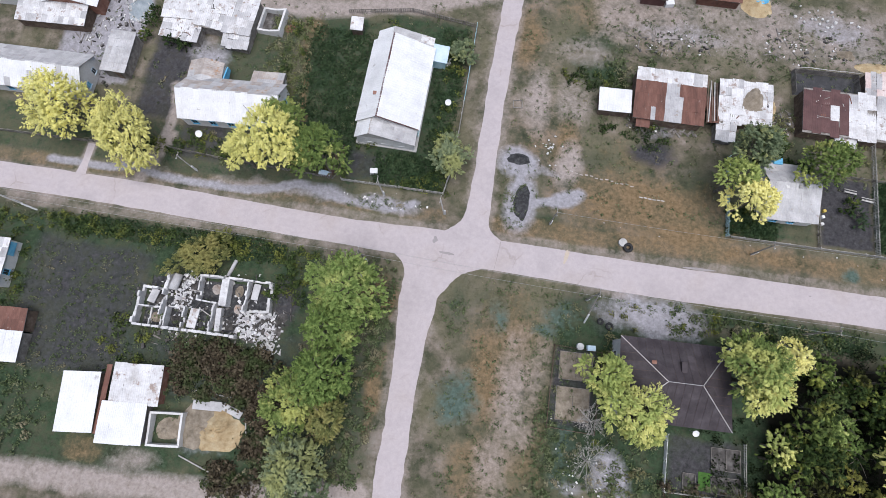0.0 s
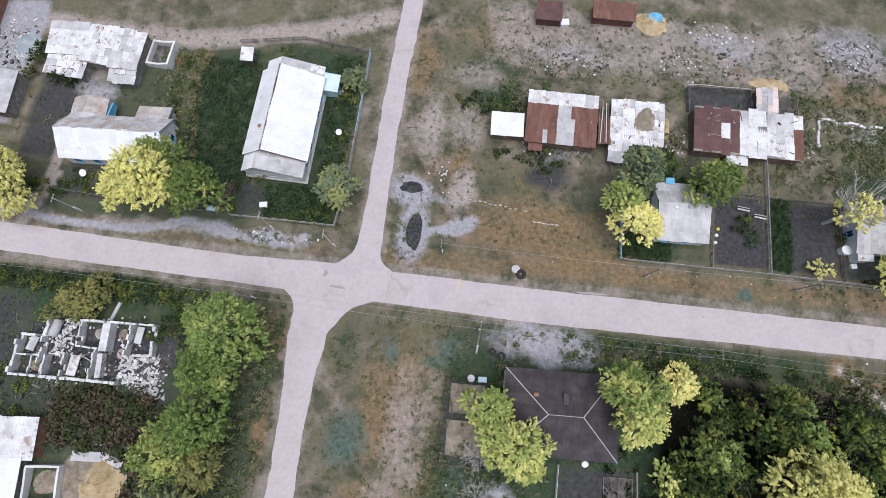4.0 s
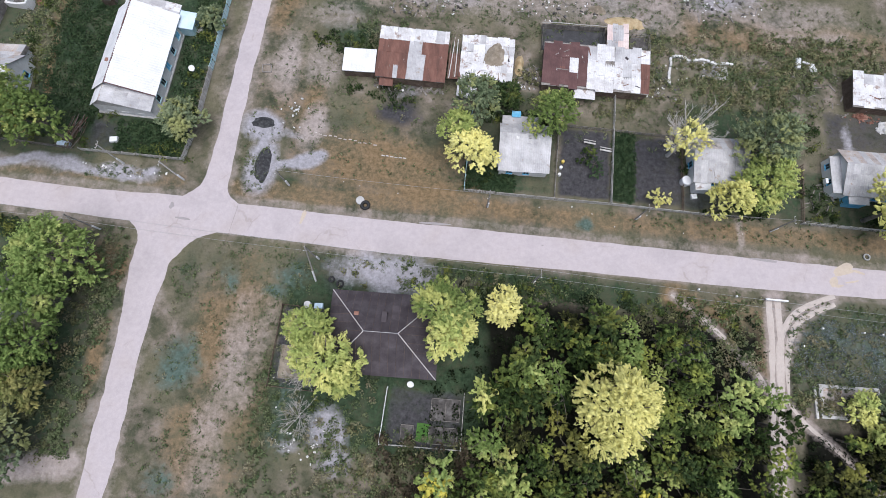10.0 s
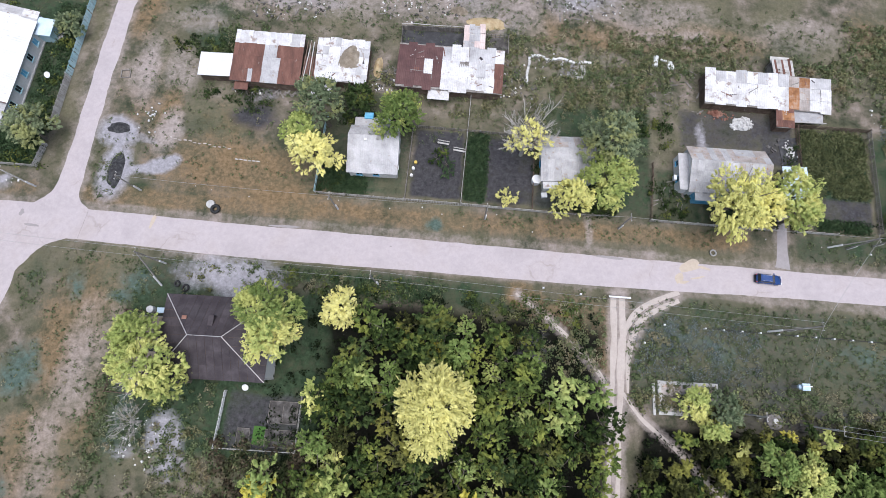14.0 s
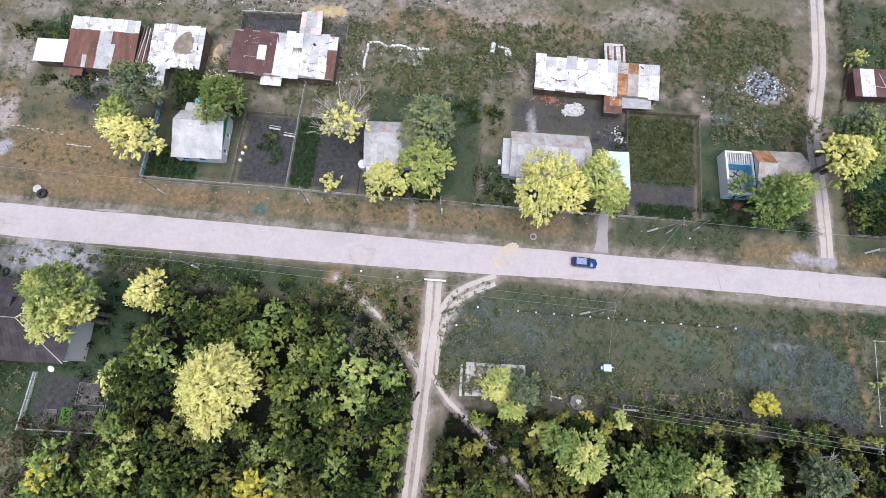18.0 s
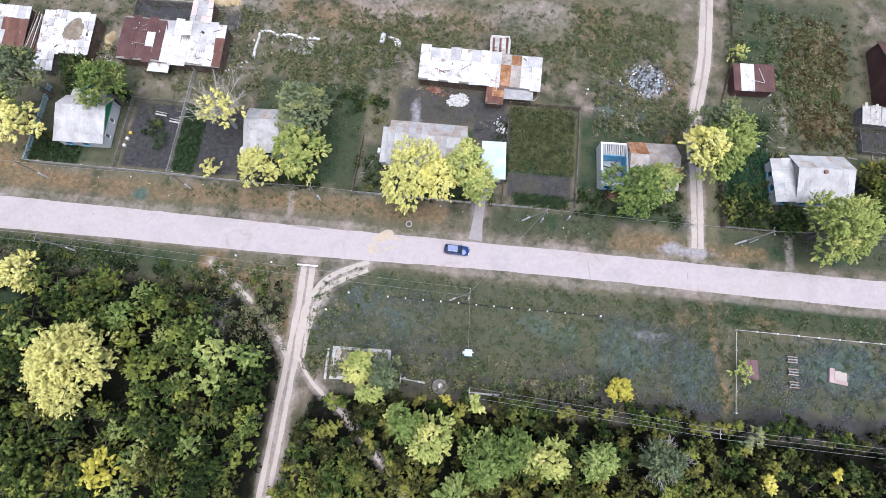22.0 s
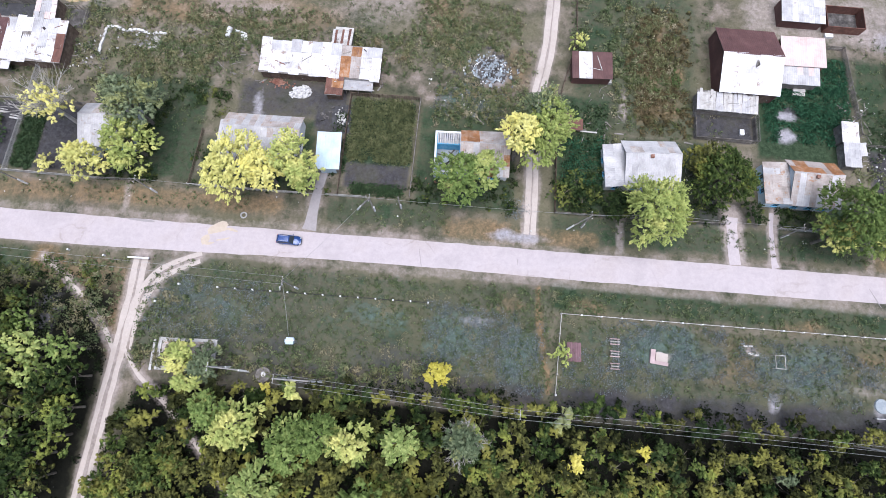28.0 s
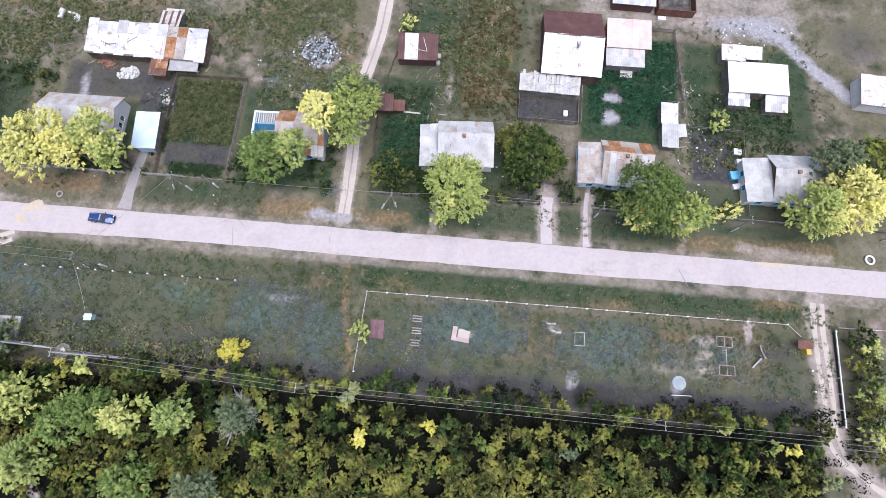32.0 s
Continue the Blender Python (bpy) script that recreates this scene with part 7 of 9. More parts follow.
def trunk_mesh(seed, height, crown_r, material, limbs=6, bare=False):
    key = (seed, round(height, 1), round(crown_r, 1), material.name, limbs, bare)
    if key not in TRUNKS:
        q = random.Random(seed)
        g = Geo()
        r0 = 0.06 + height * 0.022
        top = Vector((q.uniform(-0.3, 0.3), q.uniform(-0.3, 0.3), height * 0.62))
        mid = Vector((top.x * 0.3, top.y * 0.3, height * 0.3))
        g.tube([(0, 0, -0.2), mid, mid.lerp(top, 0.5), top], [r0 * 1.25, r0 * 0.9, r0 * 0.7, r0 * 0.45], 8)
        for k in range(limbs):
            a = 2 * math.pi * (k + q.uniform(-0.3, 0.3)) / limbs
            b = mid.lerp(top, q.uniform(0.1, 1.0))
            e = Vector((math.cos(a) * crown_r * q.uniform(0.55, 0.95), math.sin(a) * crown_r * q.uniform(0.55, 0.95), height * q.uniform(0.65, 0.98)))
            m = b.lerp(e, 0.5) + Vector((0, 0, 0.2))
            k1 = 0.5 if bare else 1.0
            n0 = len(g.v)
            g.graft(g.tube([b, m, e], [r0 * 0.42 * k1, r0 * 0.26 * k1, r0 * 0.06 * k1], 5), n0)
            if bare:
                for _ in range(9):
                    p = b.lerp(e, q.uniform(0.3, 0.97))
                    w = (e - b) * q.uniform(0.1, 0.4) + Vector((q.uniform(-1, 1), q.uniform(-1, 1), q.uniform(0.1, 0.8))) * crown_r * 0.26
                    n1 = len(g.v)
                    g.graft(g.tube([p, p + w * 0.6, p + w], [r0 * 0.16, r0 * 0.10, r0 * 0.05], 4), n1)
                    for _ in range(4):
                        p2 = p + w * q.uniform(0.3, 0.9)
                        n2 = len(g.v)
                        g.graft(g.tube([p2, p2 + w * 0.3 + Vector((q.uniform(-1, 1), q.uniform(-1, 1), q.uniform(0, 0.5))) * crown_r * 0.13], [r0 * 0.09, r0 * 0.04], 3), n2)
        TRUNKS[key] = g.mesh("trunk", material)
    return TRUNKS[key]


def tree(name, x, y, r, height, material, label, seed=0, count=None, size=0.34, group="", rot=None, bark=None, category="tree", sx=1.0, sy=1.0, lift=None):
    rot = rot if rot is not None else (seed * 67) % 360
    t = thing(name, x, y, rot, label, category, group)
    part("trunk", trunk_mesh(seed, height, r, bark or BARK), bark or BARK, t)
    tall = min(height * 0.92, r * 2.3)
    r *= 1.12
    count = count or int(270 * r * r + 900)
    c = part("crown", crown_mesh(seed, r, tall, count, material, size), material, t)
    c.matrix_local = Matrix.Translation((0, 0, lift if lift is not None else height - tall * 0.52)) @ Matrix.Diagonal((sx, sy, 1, 1))
    return t


YARD = "poplars along the street"
tree("poplar", -70.8, 13.1, 5.3, 13.0, L_YELLOW, "poplar turning yellow-green by the fence", 1, group=YARD)
tree("poplar", -57.6, 9.9, 5.6, 13.0, L_PALE, "bright yellow-green poplar above a fence", 2, group=YARD, sx=1.15, sy=0.85)
tree("poplar", -29.8, 11.0, 5.0, 16.0, L_YELLOW, "yellow-green poplar before a white house", 3, group=YARD, sy=1.2)
tree("poplar", -35.9, 9.0, 2.6, 11.0, L_YELLOW, "low yellow crown at the foot of a poplar", 43, group=YARD)
tree("poplar", -28.8, 14.8, 3.8, 13.5, L_GREEN, "green poplar between two yellowing ones", 44, group=YARD)
tree("poplar", -21.6, 10.4, 4.2, 14.4, L_GREEN, "green poplar with yellow patches", 4, group=YARD)
tree("fruit_tree", 0.0, 14.6, 3.6, 7.6, L_SILVER, "dusty green garden tree by a fence", 5)
tree("fruit_tree", -0.6, 38.0, 2.4, 3.6, L_SILVER, "small dusty green garden tree", 6)
tree("poplar", -12.8, -12.0, 5.6, 13.4, L_FRESH, "tall green poplar by the side street", 7, sy=1.1)
tree("poplar", -13.6, -18.1, 4.4, 12.0, L_FRESH, "green poplar by the side street", 8)
tree("poplar", -13.6, -25.7, 5.0, 12.2, L_FRESH, "spreading green poplar by the side street", 9)
tree("poplar", -18.0, -30.3, 4.6, 11.5, L_GREEN, "loose-crowned green poplar with pale limbs", 10)
tree("poplar", -12.5, -31.9, 3.2, 9.0, L_LILAC, "olive green tree by the side street", 11)
tree("poplar", -15.7, -39.7, 4.4, 11.0, L_SILVER, "pale green poplar by the side street", 12)
tree("poplar", -13.8, -43.6, 3.4, 10.0, L_SILVER, "pale green poplar by the side street", 13)
tree("lilac_bush", -40.4, -9.4, 4.0, 3.8, L_LILAC, "broad olive-brown lilac bush", 14, category="shrub", sx=1.2, sy=0.8)
tree("maple", 52.0, 22.2, 3.9, 13.2, L_SILVER, "dark dusty green maple behind a yard", 15)
tree("maple", 57.6, 26.6, 2.6, 5.2, L_DARK, "small dark maple behind the house", 16)
tree("poplar", 49.4, 17.1, 3.2, 11.0, L_YGREEN, "yellow-green poplar in the yard corner", 17)
tree("poplar", 52.0, 13.6, 3.7, 11.2, L_PALE, "pale yellow poplar by a fence", 18)
tree("maple", 65.6, 22.2, 4.1, 10.6, L_GREEN, "round green maple behind a house", 19)
tree("maple", 102.2, 20.6, 4.9, 12.6, L_SILVER, "dusty green maple beside a house", 20)
tree("poplar", 102.6, 14.0, 4.4, 10.6, L_YGREEN, "yellow-green poplar beside a grey-roofed house", 21)
tree("poplar", 96.2, 9.8, 3.1, 9.4, L_YELLOW, "low yellow poplar by the fence", 22)
tree("fruit_tree", 86.0, 10.4, 1.7, 2.6, L_PALE, "thin pale shrub with bare twigs", 23, category="shrub", count=500)
tree("poplar", 122.6, 10.8, 4.4, 13.6, L_YELLOW, "tall bright yellow poplar before a house", 24, group=YARD, sy=1.3)
tree("poplar", 127.5, 10.7, 3.4, 11.0, L_YELLOW, "bright yellow poplar above the street fence", 45, group=YARD)
tree("poplar", 131.8, 13.0, 3.8, 12.0, L_YGREEN, "green and yellow poplar beside a garage", 25, group=YARD)
tree("poplar", 134.0, 10.3, 2.8, 10.0, L_YGREEN, "yellow-green poplar over the drive", 46, group=YARD)
tree("poplar", 160.8, 12.2, 4.2, 11.0, L_FRESH, "green poplar before the blue ruin", 26, sy=1.1)
tree("poplar", 164.9, 14.4, 3.0, 9.5, L_FRESH, "green poplar against the blue ruin", 47)
tree("poplar", 170.4, 19.4, 3.2, 14.6, L_YELLOW, "yellow poplar leaning over the lane", 27)
tree("poplar", 174.8, 21.2, 4.8, 13.4, L_YGREEN, "wide yellow-green poplar over the lane", 28)
tree("poplar", 174.2, 24.6, 4.2, 13.0, L_SILVER, "silver-green poplar over the lane", 48)
tree("poplar", 194.0, 9.2, 5.4, 13.4, L_YGREEN, "yellow-green poplar before a white house", 29, group=YARD)
tree("lilac_bush", 189.6, 11.4, 2.6, 3.4, L_DARK, "dark garden shrub below a white house", 49, category="shrub")
tree("maple", 207.2, 17.0, 5.4, 8.6, L_WOOD, "dense dark maple with yellowing patches", 30)
tree("maple", 203.8, 20.2, 3.0, 7.5, L_WOOD_BROWN, "olive brown maple beside a house", 50)
tree("poplar", 226.6, 10.2, 5.6, 14.4, L_GREEN, "green poplar with a yellow lower edge", 31, group=YARD)
tree("poplar", 232.7, 8.2, 3.8, 11.0, L_YGREEN, "yellow-green poplar overhanging the fence", 32, group=YARD)
tree("poplar", 225.4, 7.9, 2.8, 9.5, L_YELLOW, "yellow poplar by the street fence", 51, group=YARD)
tree("poplar", 255.1, 10.5, 4.4, 12.0, L_YGREEN, "yellow-green poplar by the street", 33, group=YARD)
tree("poplar", 261.7, 13.2, 5.2, 12.5, L_YELLOW, "broad yellow poplar by the street", 34, group=YARD)
tree("poplar", 260.4, 20.3, 4.4, 11.0, L_SILVER, "dusty green poplar behind a house", 35)
tree("poplar", 268.7, 20.6, 5.0, 10.5, L_WOOD, "dark green tree at the garden's end", 36)
tree("poplar", 50.6, -14.2, 4.8, 16.0, L_GREEN, "tall green poplar by the dark house", 37)
tree("poplar", 51.6, -17.6, 3.6, 15.2, L_YGREEN, "tall yellow-green poplar by the dark house", 38)
tree("poplar", 52.1, -16.4, 2.8, 13.0, L_PALE, "pale yellow poplar beside the dark house", 39)
tree("poplar", 29.8, -18.9, 3.6, 12.0, L_YGREEN, "yellow-green poplar in front of the dark house", 40)
tree("poplar", 33.6, -23.4, 4.2, 14.6, L_YGREEN, "yellow-green poplar between house and garden", 41)
tree("poplar", 36.1, -25.7, 3.0, 11.0, L_GREEN, "green poplar at the house corner", 42)
tree("poplar", 60.0, -11.6, 3.0, 7.0, L_PALE, "small pale yellow poplar beside the thicket", 52)
tree("poplar", 76.5, -25.8, 6.0, 15.8, L_PALE, "big pale yellow poplar above the thicket", 53, sy=0.95)
tree("poplar", 77.2, -22.6, 2.5, 14.0, L_PALE, "pale yellow top of a big poplar", 54)
tree("birch", 160.1, -20.6, 1.8, 4.4, L_GOLD, "small golden tree at the thicket's edge", 55)
tree("fruit_tree", 117.6, -21.4, 2.5, 4.0, L_YGREEN, "yellow-orange young tree inside a foundation", 56)
tree("fruit_tree", 122.0, -22.6, 2.6, 5.0, L_SILVER, "pale green young tree near a foundation", 57)
tree("fruit_tree", 120.0, -25.4, 2.4, 5.0, L_YGREEN, "yellow-green young tree near a foundation", 58)
tree("fruit_tree", 180.2, -15.4, 1.7, 3.0, L_YGREEN, "small yellow-green tree by the playground fence", 59, count=450)
tree("fruit_tree", 182.2, 44.6, 1.8, 3.0, L_YGREEN, "small yellow-green tree behind a shed", 60, count=500)
tree("currant_bush", 242.9, 29.6, 1.9, 2.0, L_YGREEN, "round yellow-green bush in a yard", 61, category="shrub", count=600)
tree("currant_bush", 243.2, 10.8, 2.8, 2.2, L_YELLOW, "low yellowing bush along a fence", 62, category="shrub", count=900, sx=1.1, sy=0.6)
tree("lilac_bush", 214.6, 12.4, 2.0, 2.4, L_DARK, "dark green bush between two paths", 63, category="shrub", count=800)
for k, (x, y, r) in enumerate(((179.8, 12.6, 2.4), (183.4, 11.8, 2.2), (181.8, 15.4, 2.0), (185.6, 13.2, 1.8))):
    tree("currant_bush", x, y, r, 2.2, L_DARK, "dark green garden bush by the lane", 64 + k, category="shrub", count=800, group="garden bushes by the lane")
for k, (x, y, r) in enumerate(((-64.6, 33.4, 1.3), (-64.2, 36.0, 1.5), (-63.6, 38.6, 1.4), (-59.0, 32.6, 1.5), (-56.4, 32.2, 1.2))):
    tree("currant_bush", x, y, r, 1.6, L_DARK, "dark green bush beside a grey yard", 80 + k, category="shrub", count=420, size=0.32, group="bushes by the grey yard")
for k, (x, y) in enumerate(((73.6, 18.6), (74.6, 16.2), (72.6, 17.2), (75.0, 14.4))):
    tree("currant_bush", x, y, 1.2, 1.2, L_LUSH if k % 2 else L_WOOD, "small bush on the dug plot", 70 + k, category="shrub", count=260, size=0.3, group="bushes on the plot")


def dead_tree(x, y, r, h, label, seed, yellow=None):
    t = thing("dead_tree" if not yellow else "poplar", x, y, 0, label, "tree")
    part("trunk", trunk_mesh(seed, h, r, PALEBARK, 14, True), PALEBARK, t)
    if yellow:
        part("crown", crown_mesh(seed, r * 0.66, h * 0.6, 1700, yellow, 0.38), yellow, t, m=pose(r * 0.05, -r * 0.12, h * 0.62))


dead_tree(88.0, 19.6, 5.4, 11.5, "half-dead poplar, bare pale twigs and a yellow remnant", 101, L_PALE)
dead_tree(29.6, -32.6, 3.2, 4.5, "bare grey dead tree on ash ground", 102)
dead_tree(29.0, -26.4, 2.6, 5.0, "bare grey dead tree by the house", 103)
dead_tree(164.6, -30.0, 3.4, 9.5, "poplar with bare pale twigs in the thicket", 104, L_SILVER)



def wood(name, label, x0, x1, y0, y1, step, rr, hh, leafs, seed, keep, group, count=950, heads=1):
    q = random.Random(seed)
    y = y0
    row = 0
    while y < y1:
        x = x0 + (step / 2 if row % 2 else 0)
        while x < x1:
            px, py = x + q.uniform(-1, 1) * step * 0.38, y + q.uniform(-1, 1) * step * 0.38
            if keep(px, py):
                k = q.randrange(8)
                mt = q.choices(leafs[0], leafs[1])[0]
                s = q.uniform(0.78, 1.28)
                t = thing(name, px, py, q.uniform(0, 360), label, "tree", group)
                h = hh * s * q.uniform(0.85, 1.15)
                part("trunk", trunk_mesh(300 + k % 4, hh, rr, BARK, 4), BARK, t)
                part("crown", crown_mesh(400 + k, rr, rr * 2.1, count, mt, 0.36 if heads == 1 else 0.33, 13, 0.95, heads), mt, t, m=pose(0, 0, h - rr * 0.95) @ Matrix.Diagonal((s, s, s, 1)))
            x += step
        y += step * 0.87
        row += 1


def in_first_wood(x, y):
    if y > -10.5 - 0.06 * abs(x - 80) and x > 60:
        return False
    edge = 103.5 - max(0, (y + 24)) * 0.72
    if x > edge or (x > 92 and -21 < y < -12):
        return False
    if math.hypot(x - 77, y + 26) < 4.5:
        return False
    if x < 62 and y > -21:
        return False
    if x < 57.5 and y > -37:
        return False
    return True


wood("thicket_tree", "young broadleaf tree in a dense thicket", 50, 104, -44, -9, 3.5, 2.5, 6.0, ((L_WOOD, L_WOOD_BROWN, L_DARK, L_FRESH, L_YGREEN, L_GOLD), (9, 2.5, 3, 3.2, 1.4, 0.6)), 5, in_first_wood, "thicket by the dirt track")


def in_second_wood(x, y):
    if y > -23.5 + 0.7 * math.sin(x * 0.35) - (1.6 if x < 135 else 0):
        return False
    if x < 111 + (-24 - y) * 1.02 and x < 134:
        return y < -30 and x > 108.4 and x < 111 + (-24 - y) * 1.02 - 2.4
    if x > 257 or (x > 150 and abs(y + 26.4 + 0.012 * (x - 150)) < 0.75):
        return False
    return True


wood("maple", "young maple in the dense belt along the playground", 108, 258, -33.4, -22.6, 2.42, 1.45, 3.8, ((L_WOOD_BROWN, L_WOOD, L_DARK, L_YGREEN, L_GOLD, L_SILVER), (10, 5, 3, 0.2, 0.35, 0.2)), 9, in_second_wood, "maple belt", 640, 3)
for k, (x, y, r, mt) in enumerate(((138.6, -33.0, 3.6, L_FRESH), (142.6, -31.2, 3.2, L_FRESH), (155.0, -30.8, 2.5, L_FRESH), (130.4, -30.4, 3.4, L_YGREEN), (126.2, -28.4, 2.4, L_FRESH), (164.2, -29.8, 2.6, L_SILVER), (147.6, -31.6, 2.8, L_YGREEN), (134.2, -39.2, 3.2, L_FRESH), (150.2, -40.4, 3.4, L_FRESH), (160, -41.0, 3.2, L_SILVER))):
    tree("poplar", x, y, r, 11.0, mt, ("pale" if mt is L_SILVER else "light green") + " poplar standing above the maple belt", 120 + k, group="poplars in the maple belt")
for k in range(9):
    y = -9.6 - k * 2.3
    tree("maple", 264.8 + 0.7 * math.sin(k * 2.2), y, 2.3, 3.8, (L_WOOD, L_YGREEN, L_WOOD_BROWN)[k % 3], "hedge maple by the white fence", 140 + k % 4, count=900, group="hedge by the side lane")


def far_woods(label, seed, n, x0, x1, y0, y1, r, count, size, material, keep):
    """Young trees standing too close to tell apart, as one mesh."""
    rng = np.random.default_rng(seed)
    P, N, A = [], [], []
    for k in range(n):
        x, y = rng.uniform(x0, x1), rng.uniform(y0, y1)
        if not keep(x, y):
            continue
        p, nn, aa, _ = crown_points(500 + k % 9, r, r * 2, count, 6)
        s = rng.uniform(0.75, 1.3)
        P.append(p * s + np.array([x, y, 1.3 * r * s]))
        N.append(nn)
        A.append(aa)
    me = leaf_mesh("woods", np.concatenate(P), np.concatenate(N), size * 1.4, material, rng, 0.4, np.concatenate(A))
    tagged(new("woods", me), label, "woods", kind="stuff")


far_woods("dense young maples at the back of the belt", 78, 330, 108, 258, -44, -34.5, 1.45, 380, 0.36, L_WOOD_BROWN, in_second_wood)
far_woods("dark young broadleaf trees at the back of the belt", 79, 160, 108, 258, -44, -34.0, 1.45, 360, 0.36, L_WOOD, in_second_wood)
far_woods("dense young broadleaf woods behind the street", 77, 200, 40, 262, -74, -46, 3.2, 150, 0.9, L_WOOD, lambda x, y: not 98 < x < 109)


def weeds(name, label, material, regions, seed, size=0.3, tall=0.5, per=9, clump=0):
    """Clumps of weeds over ellipses: x, y, rx, ry, clumps."""
    rng = np.random.default_rng(seed)
    P, N = [], []
    for x, y, rx, ry, n in regions:
        soft = 1.18 if name != "garden_plants" else 0.98
        cx, cy = x + rx * soft * rng.uniform(-1, 1, n), y + ry * soft * rng.uniform(-1, 1, n)
        far = np.maximum(np.abs(cx - x) / rx, np.abs(cy - y) / ry)
        ok = field(cx, cy, 1.8, seed) + 0.4 * rng.random(n) - (np.clip(far - 0.55, 0, 1) * 0.9 * fbm(cx, cy, 4.0, seed + 3) if soft > 1 else 0) > 0.42
        ok &= np.hypot(cx - 165.5, cy - 38) > 4.4
        ok &= (np.abs(cy + 0.5) > 4.3) & ((np.abs(cx - 7) > 3.4) | (cy < 0)) & ((np.abs(cx + 1.3) > 4.2) | (cy > 0)) & ((np.hypot(cx - 2, cy + 1) > 9.5))
        ok &= (np.abs(cx - 106) > 2.0) | (cy > -4)
        ok &= (np.hypot(cx - 223, cy - 29) > 2.0) & (np.hypot((cx - 223.2) / 1.3, cy - 33.3) > 1.7)
        ok &= (np.hypot(cx - 197, cy + 14.8) > 2.3) & (np.hypot(cx - 234.4, cy + 19.9) > 2.4)
        if clump:
            ok &= np.arange(n) % clump == 0
        cx, cy = cx[ok], cy[ok]
        if clump:
            wide = rng.uniform(0.4, 0.95, len(cx)) * (0.5 + 0.6 * tall)
            h = tall * rng.uniform(0.55, 1.25, len(cx))
            for _ in range(per * clump):
                e = rng.normal(size=(len(cx), 3))
                e[:, 2] = np.abs(e[:, 2]) + 0.1
                e = unit(e)
                f = rng.uniform(0.45, 1.15, len(cx)) * (1 + 0.3 * np.sin(3 * np.arctan2(e[:, 1], e[:, 0]) + 9 * wide))
                P.append(np.stack([cx + e[:, 0] * wide * f, cy + e[:, 1] * wide * f, e[:, 2] * h * f], 1))
                N.append(e + rng.normal(size=(len(cx), 3)) * 0.45 + np.array([0, 0, 0.3]))
            continue
        h = tall * rng.uniform(0.4, 1.3, len(cx))
        for _ in range(per):
            o = rng.normal(size=(len(cx), 3)) * np.array([0.32, 0.32, 0.0])
            z = h * rng.uniform(0.15, 1.0, len(cx))
            P.append(np.stack([cx + o[:, 0], cy + o[:, 1], z], 1))
            N.append(rng.normal(size=(len(cx), 3)) * 0.8 + np.array([0, 0, 0.7]))
    me = leaf_mesh(name, np.concatenate(P), np.concatenate(N), size, material, rng)
    tagged(new(name, me), label, "shrubs" if "shrub" in name else "garden plants" if "garden" in name else "weeds", kind="stuff")


weeds("weeds", "tangle of green and dry weeds on waste ground", L_WEED, ((100, 38, 14, 6, 340), (118, 42, 10, 5, 400), (160, 45, 9, 7, 700), (163, 31, 7, 5, 450), (106, 34, 8, 4, 300), (33, 39, 5, 3, 220), (142, 40, 6, 4, 250), (188, 48, 6, 9, 600), (30, -36, 9, 9, 600), (45, -39, 10, 5, 500), (60, -8, 16, 2.4, 350), (97, -14, 6, 7, 350), (-22.5, -37, 2.6, 8, 420), (-36, -27.5, 7, 5, 420), (-8.4, -24, 2.2, 16, 520), (-8.6, -12, 2.6, 4, 160), (112, -16, 5, 6, 250), (135, -21, 22, 2.4, 450), (-14, -22, 5, 18, 500), (-70, -38, 8, 8, 400)), 11, size=0.34, tall=0.8, per=12, clump=2)
weeds("weeds", "dry brown weed stalks", L_DRY, ((98, 40, 15, 5, 420), (118, 43, 12, 4, 300), (160, 45, 10, 7, 800), (166, 36, 7, 6, 350), (-35, 33, 4, 9, 500), (195, 42, 6, 10, 400), (100, -12, 4, 6, 200), (-40, 12, 6, 3, 150), (168, 31, 6, 4, 300), (240, 22, 5, 3, 120)), 12, size=0.32, tall=0.8, per=12, clump=2)
weeds("burdock", "dark brown tangle of burdock and brambles", L_SCRUB, ((-35, -27, 5, 2.6, 420), (-30.5, -28, 4.5, 4.2, 520), (-36.5, -30.6, 3, 1.8, 160), (-25.6, -29, 3, 4, 240), (-24.0, -36, 2.0, 4, 180), (52, -40, 9, 5, 500), (-26, -44.5, 4, 2, 160)), 13, size=0.52, tall=1.9, per=13, clump=3)
# fills the gaps under the crowns; their shade is in its leaf colour
weeds("undergrowth", "undergrowth of shoots and nettles, coloured near-black as shade between the trees", L_UNDER_SHADED, ((77, -28, 24, 17, 1500), (132, -36, 22, 8, 800), (205, -33.5, 50, 9.5, 2600), (56, -38, 6, 5, 200)), 31, size=0.4, tall=1.5, per=12, clump=2)
weeds("weeds", "sheet of dry brown weeds on an old plot", L_BROWN, ((198.5, 41, 5.5, 12, 1500),), 33, size=0.34, tall=0.6, per=9, clump=2)
weeds("garden_plants", "rows of lush green vegetable plants", L_LUSH, ((-25, 27, 6.5, 14, 1500), (-2.6, 30, 2.8, 14, 600), (-7.5, 12.4, 6.2, 3.2, 700), (56, 11.6, 4.4, 2.4, 500), (80, 16.4, 1.9, 6.8, 500), (146, 10.9, 5, 1.0, 260), (184, 24, 4.4, 8, 350), (-46, -6.6, 20, 1.8, 700), (138.6, 17.6, 0.7, 3.6, 130), (66, -8, 10, 2, 200), (248, 30, 10, 6, 500)), 14, size=0.34, tall=0.45)
weeds("garden_plants", "dense olive green potato plants in a fenced plot", L_OLIVE, ((145.5, 23, 6.0, 6.6, 2000),), 24, size=0.34, tall=0.5)
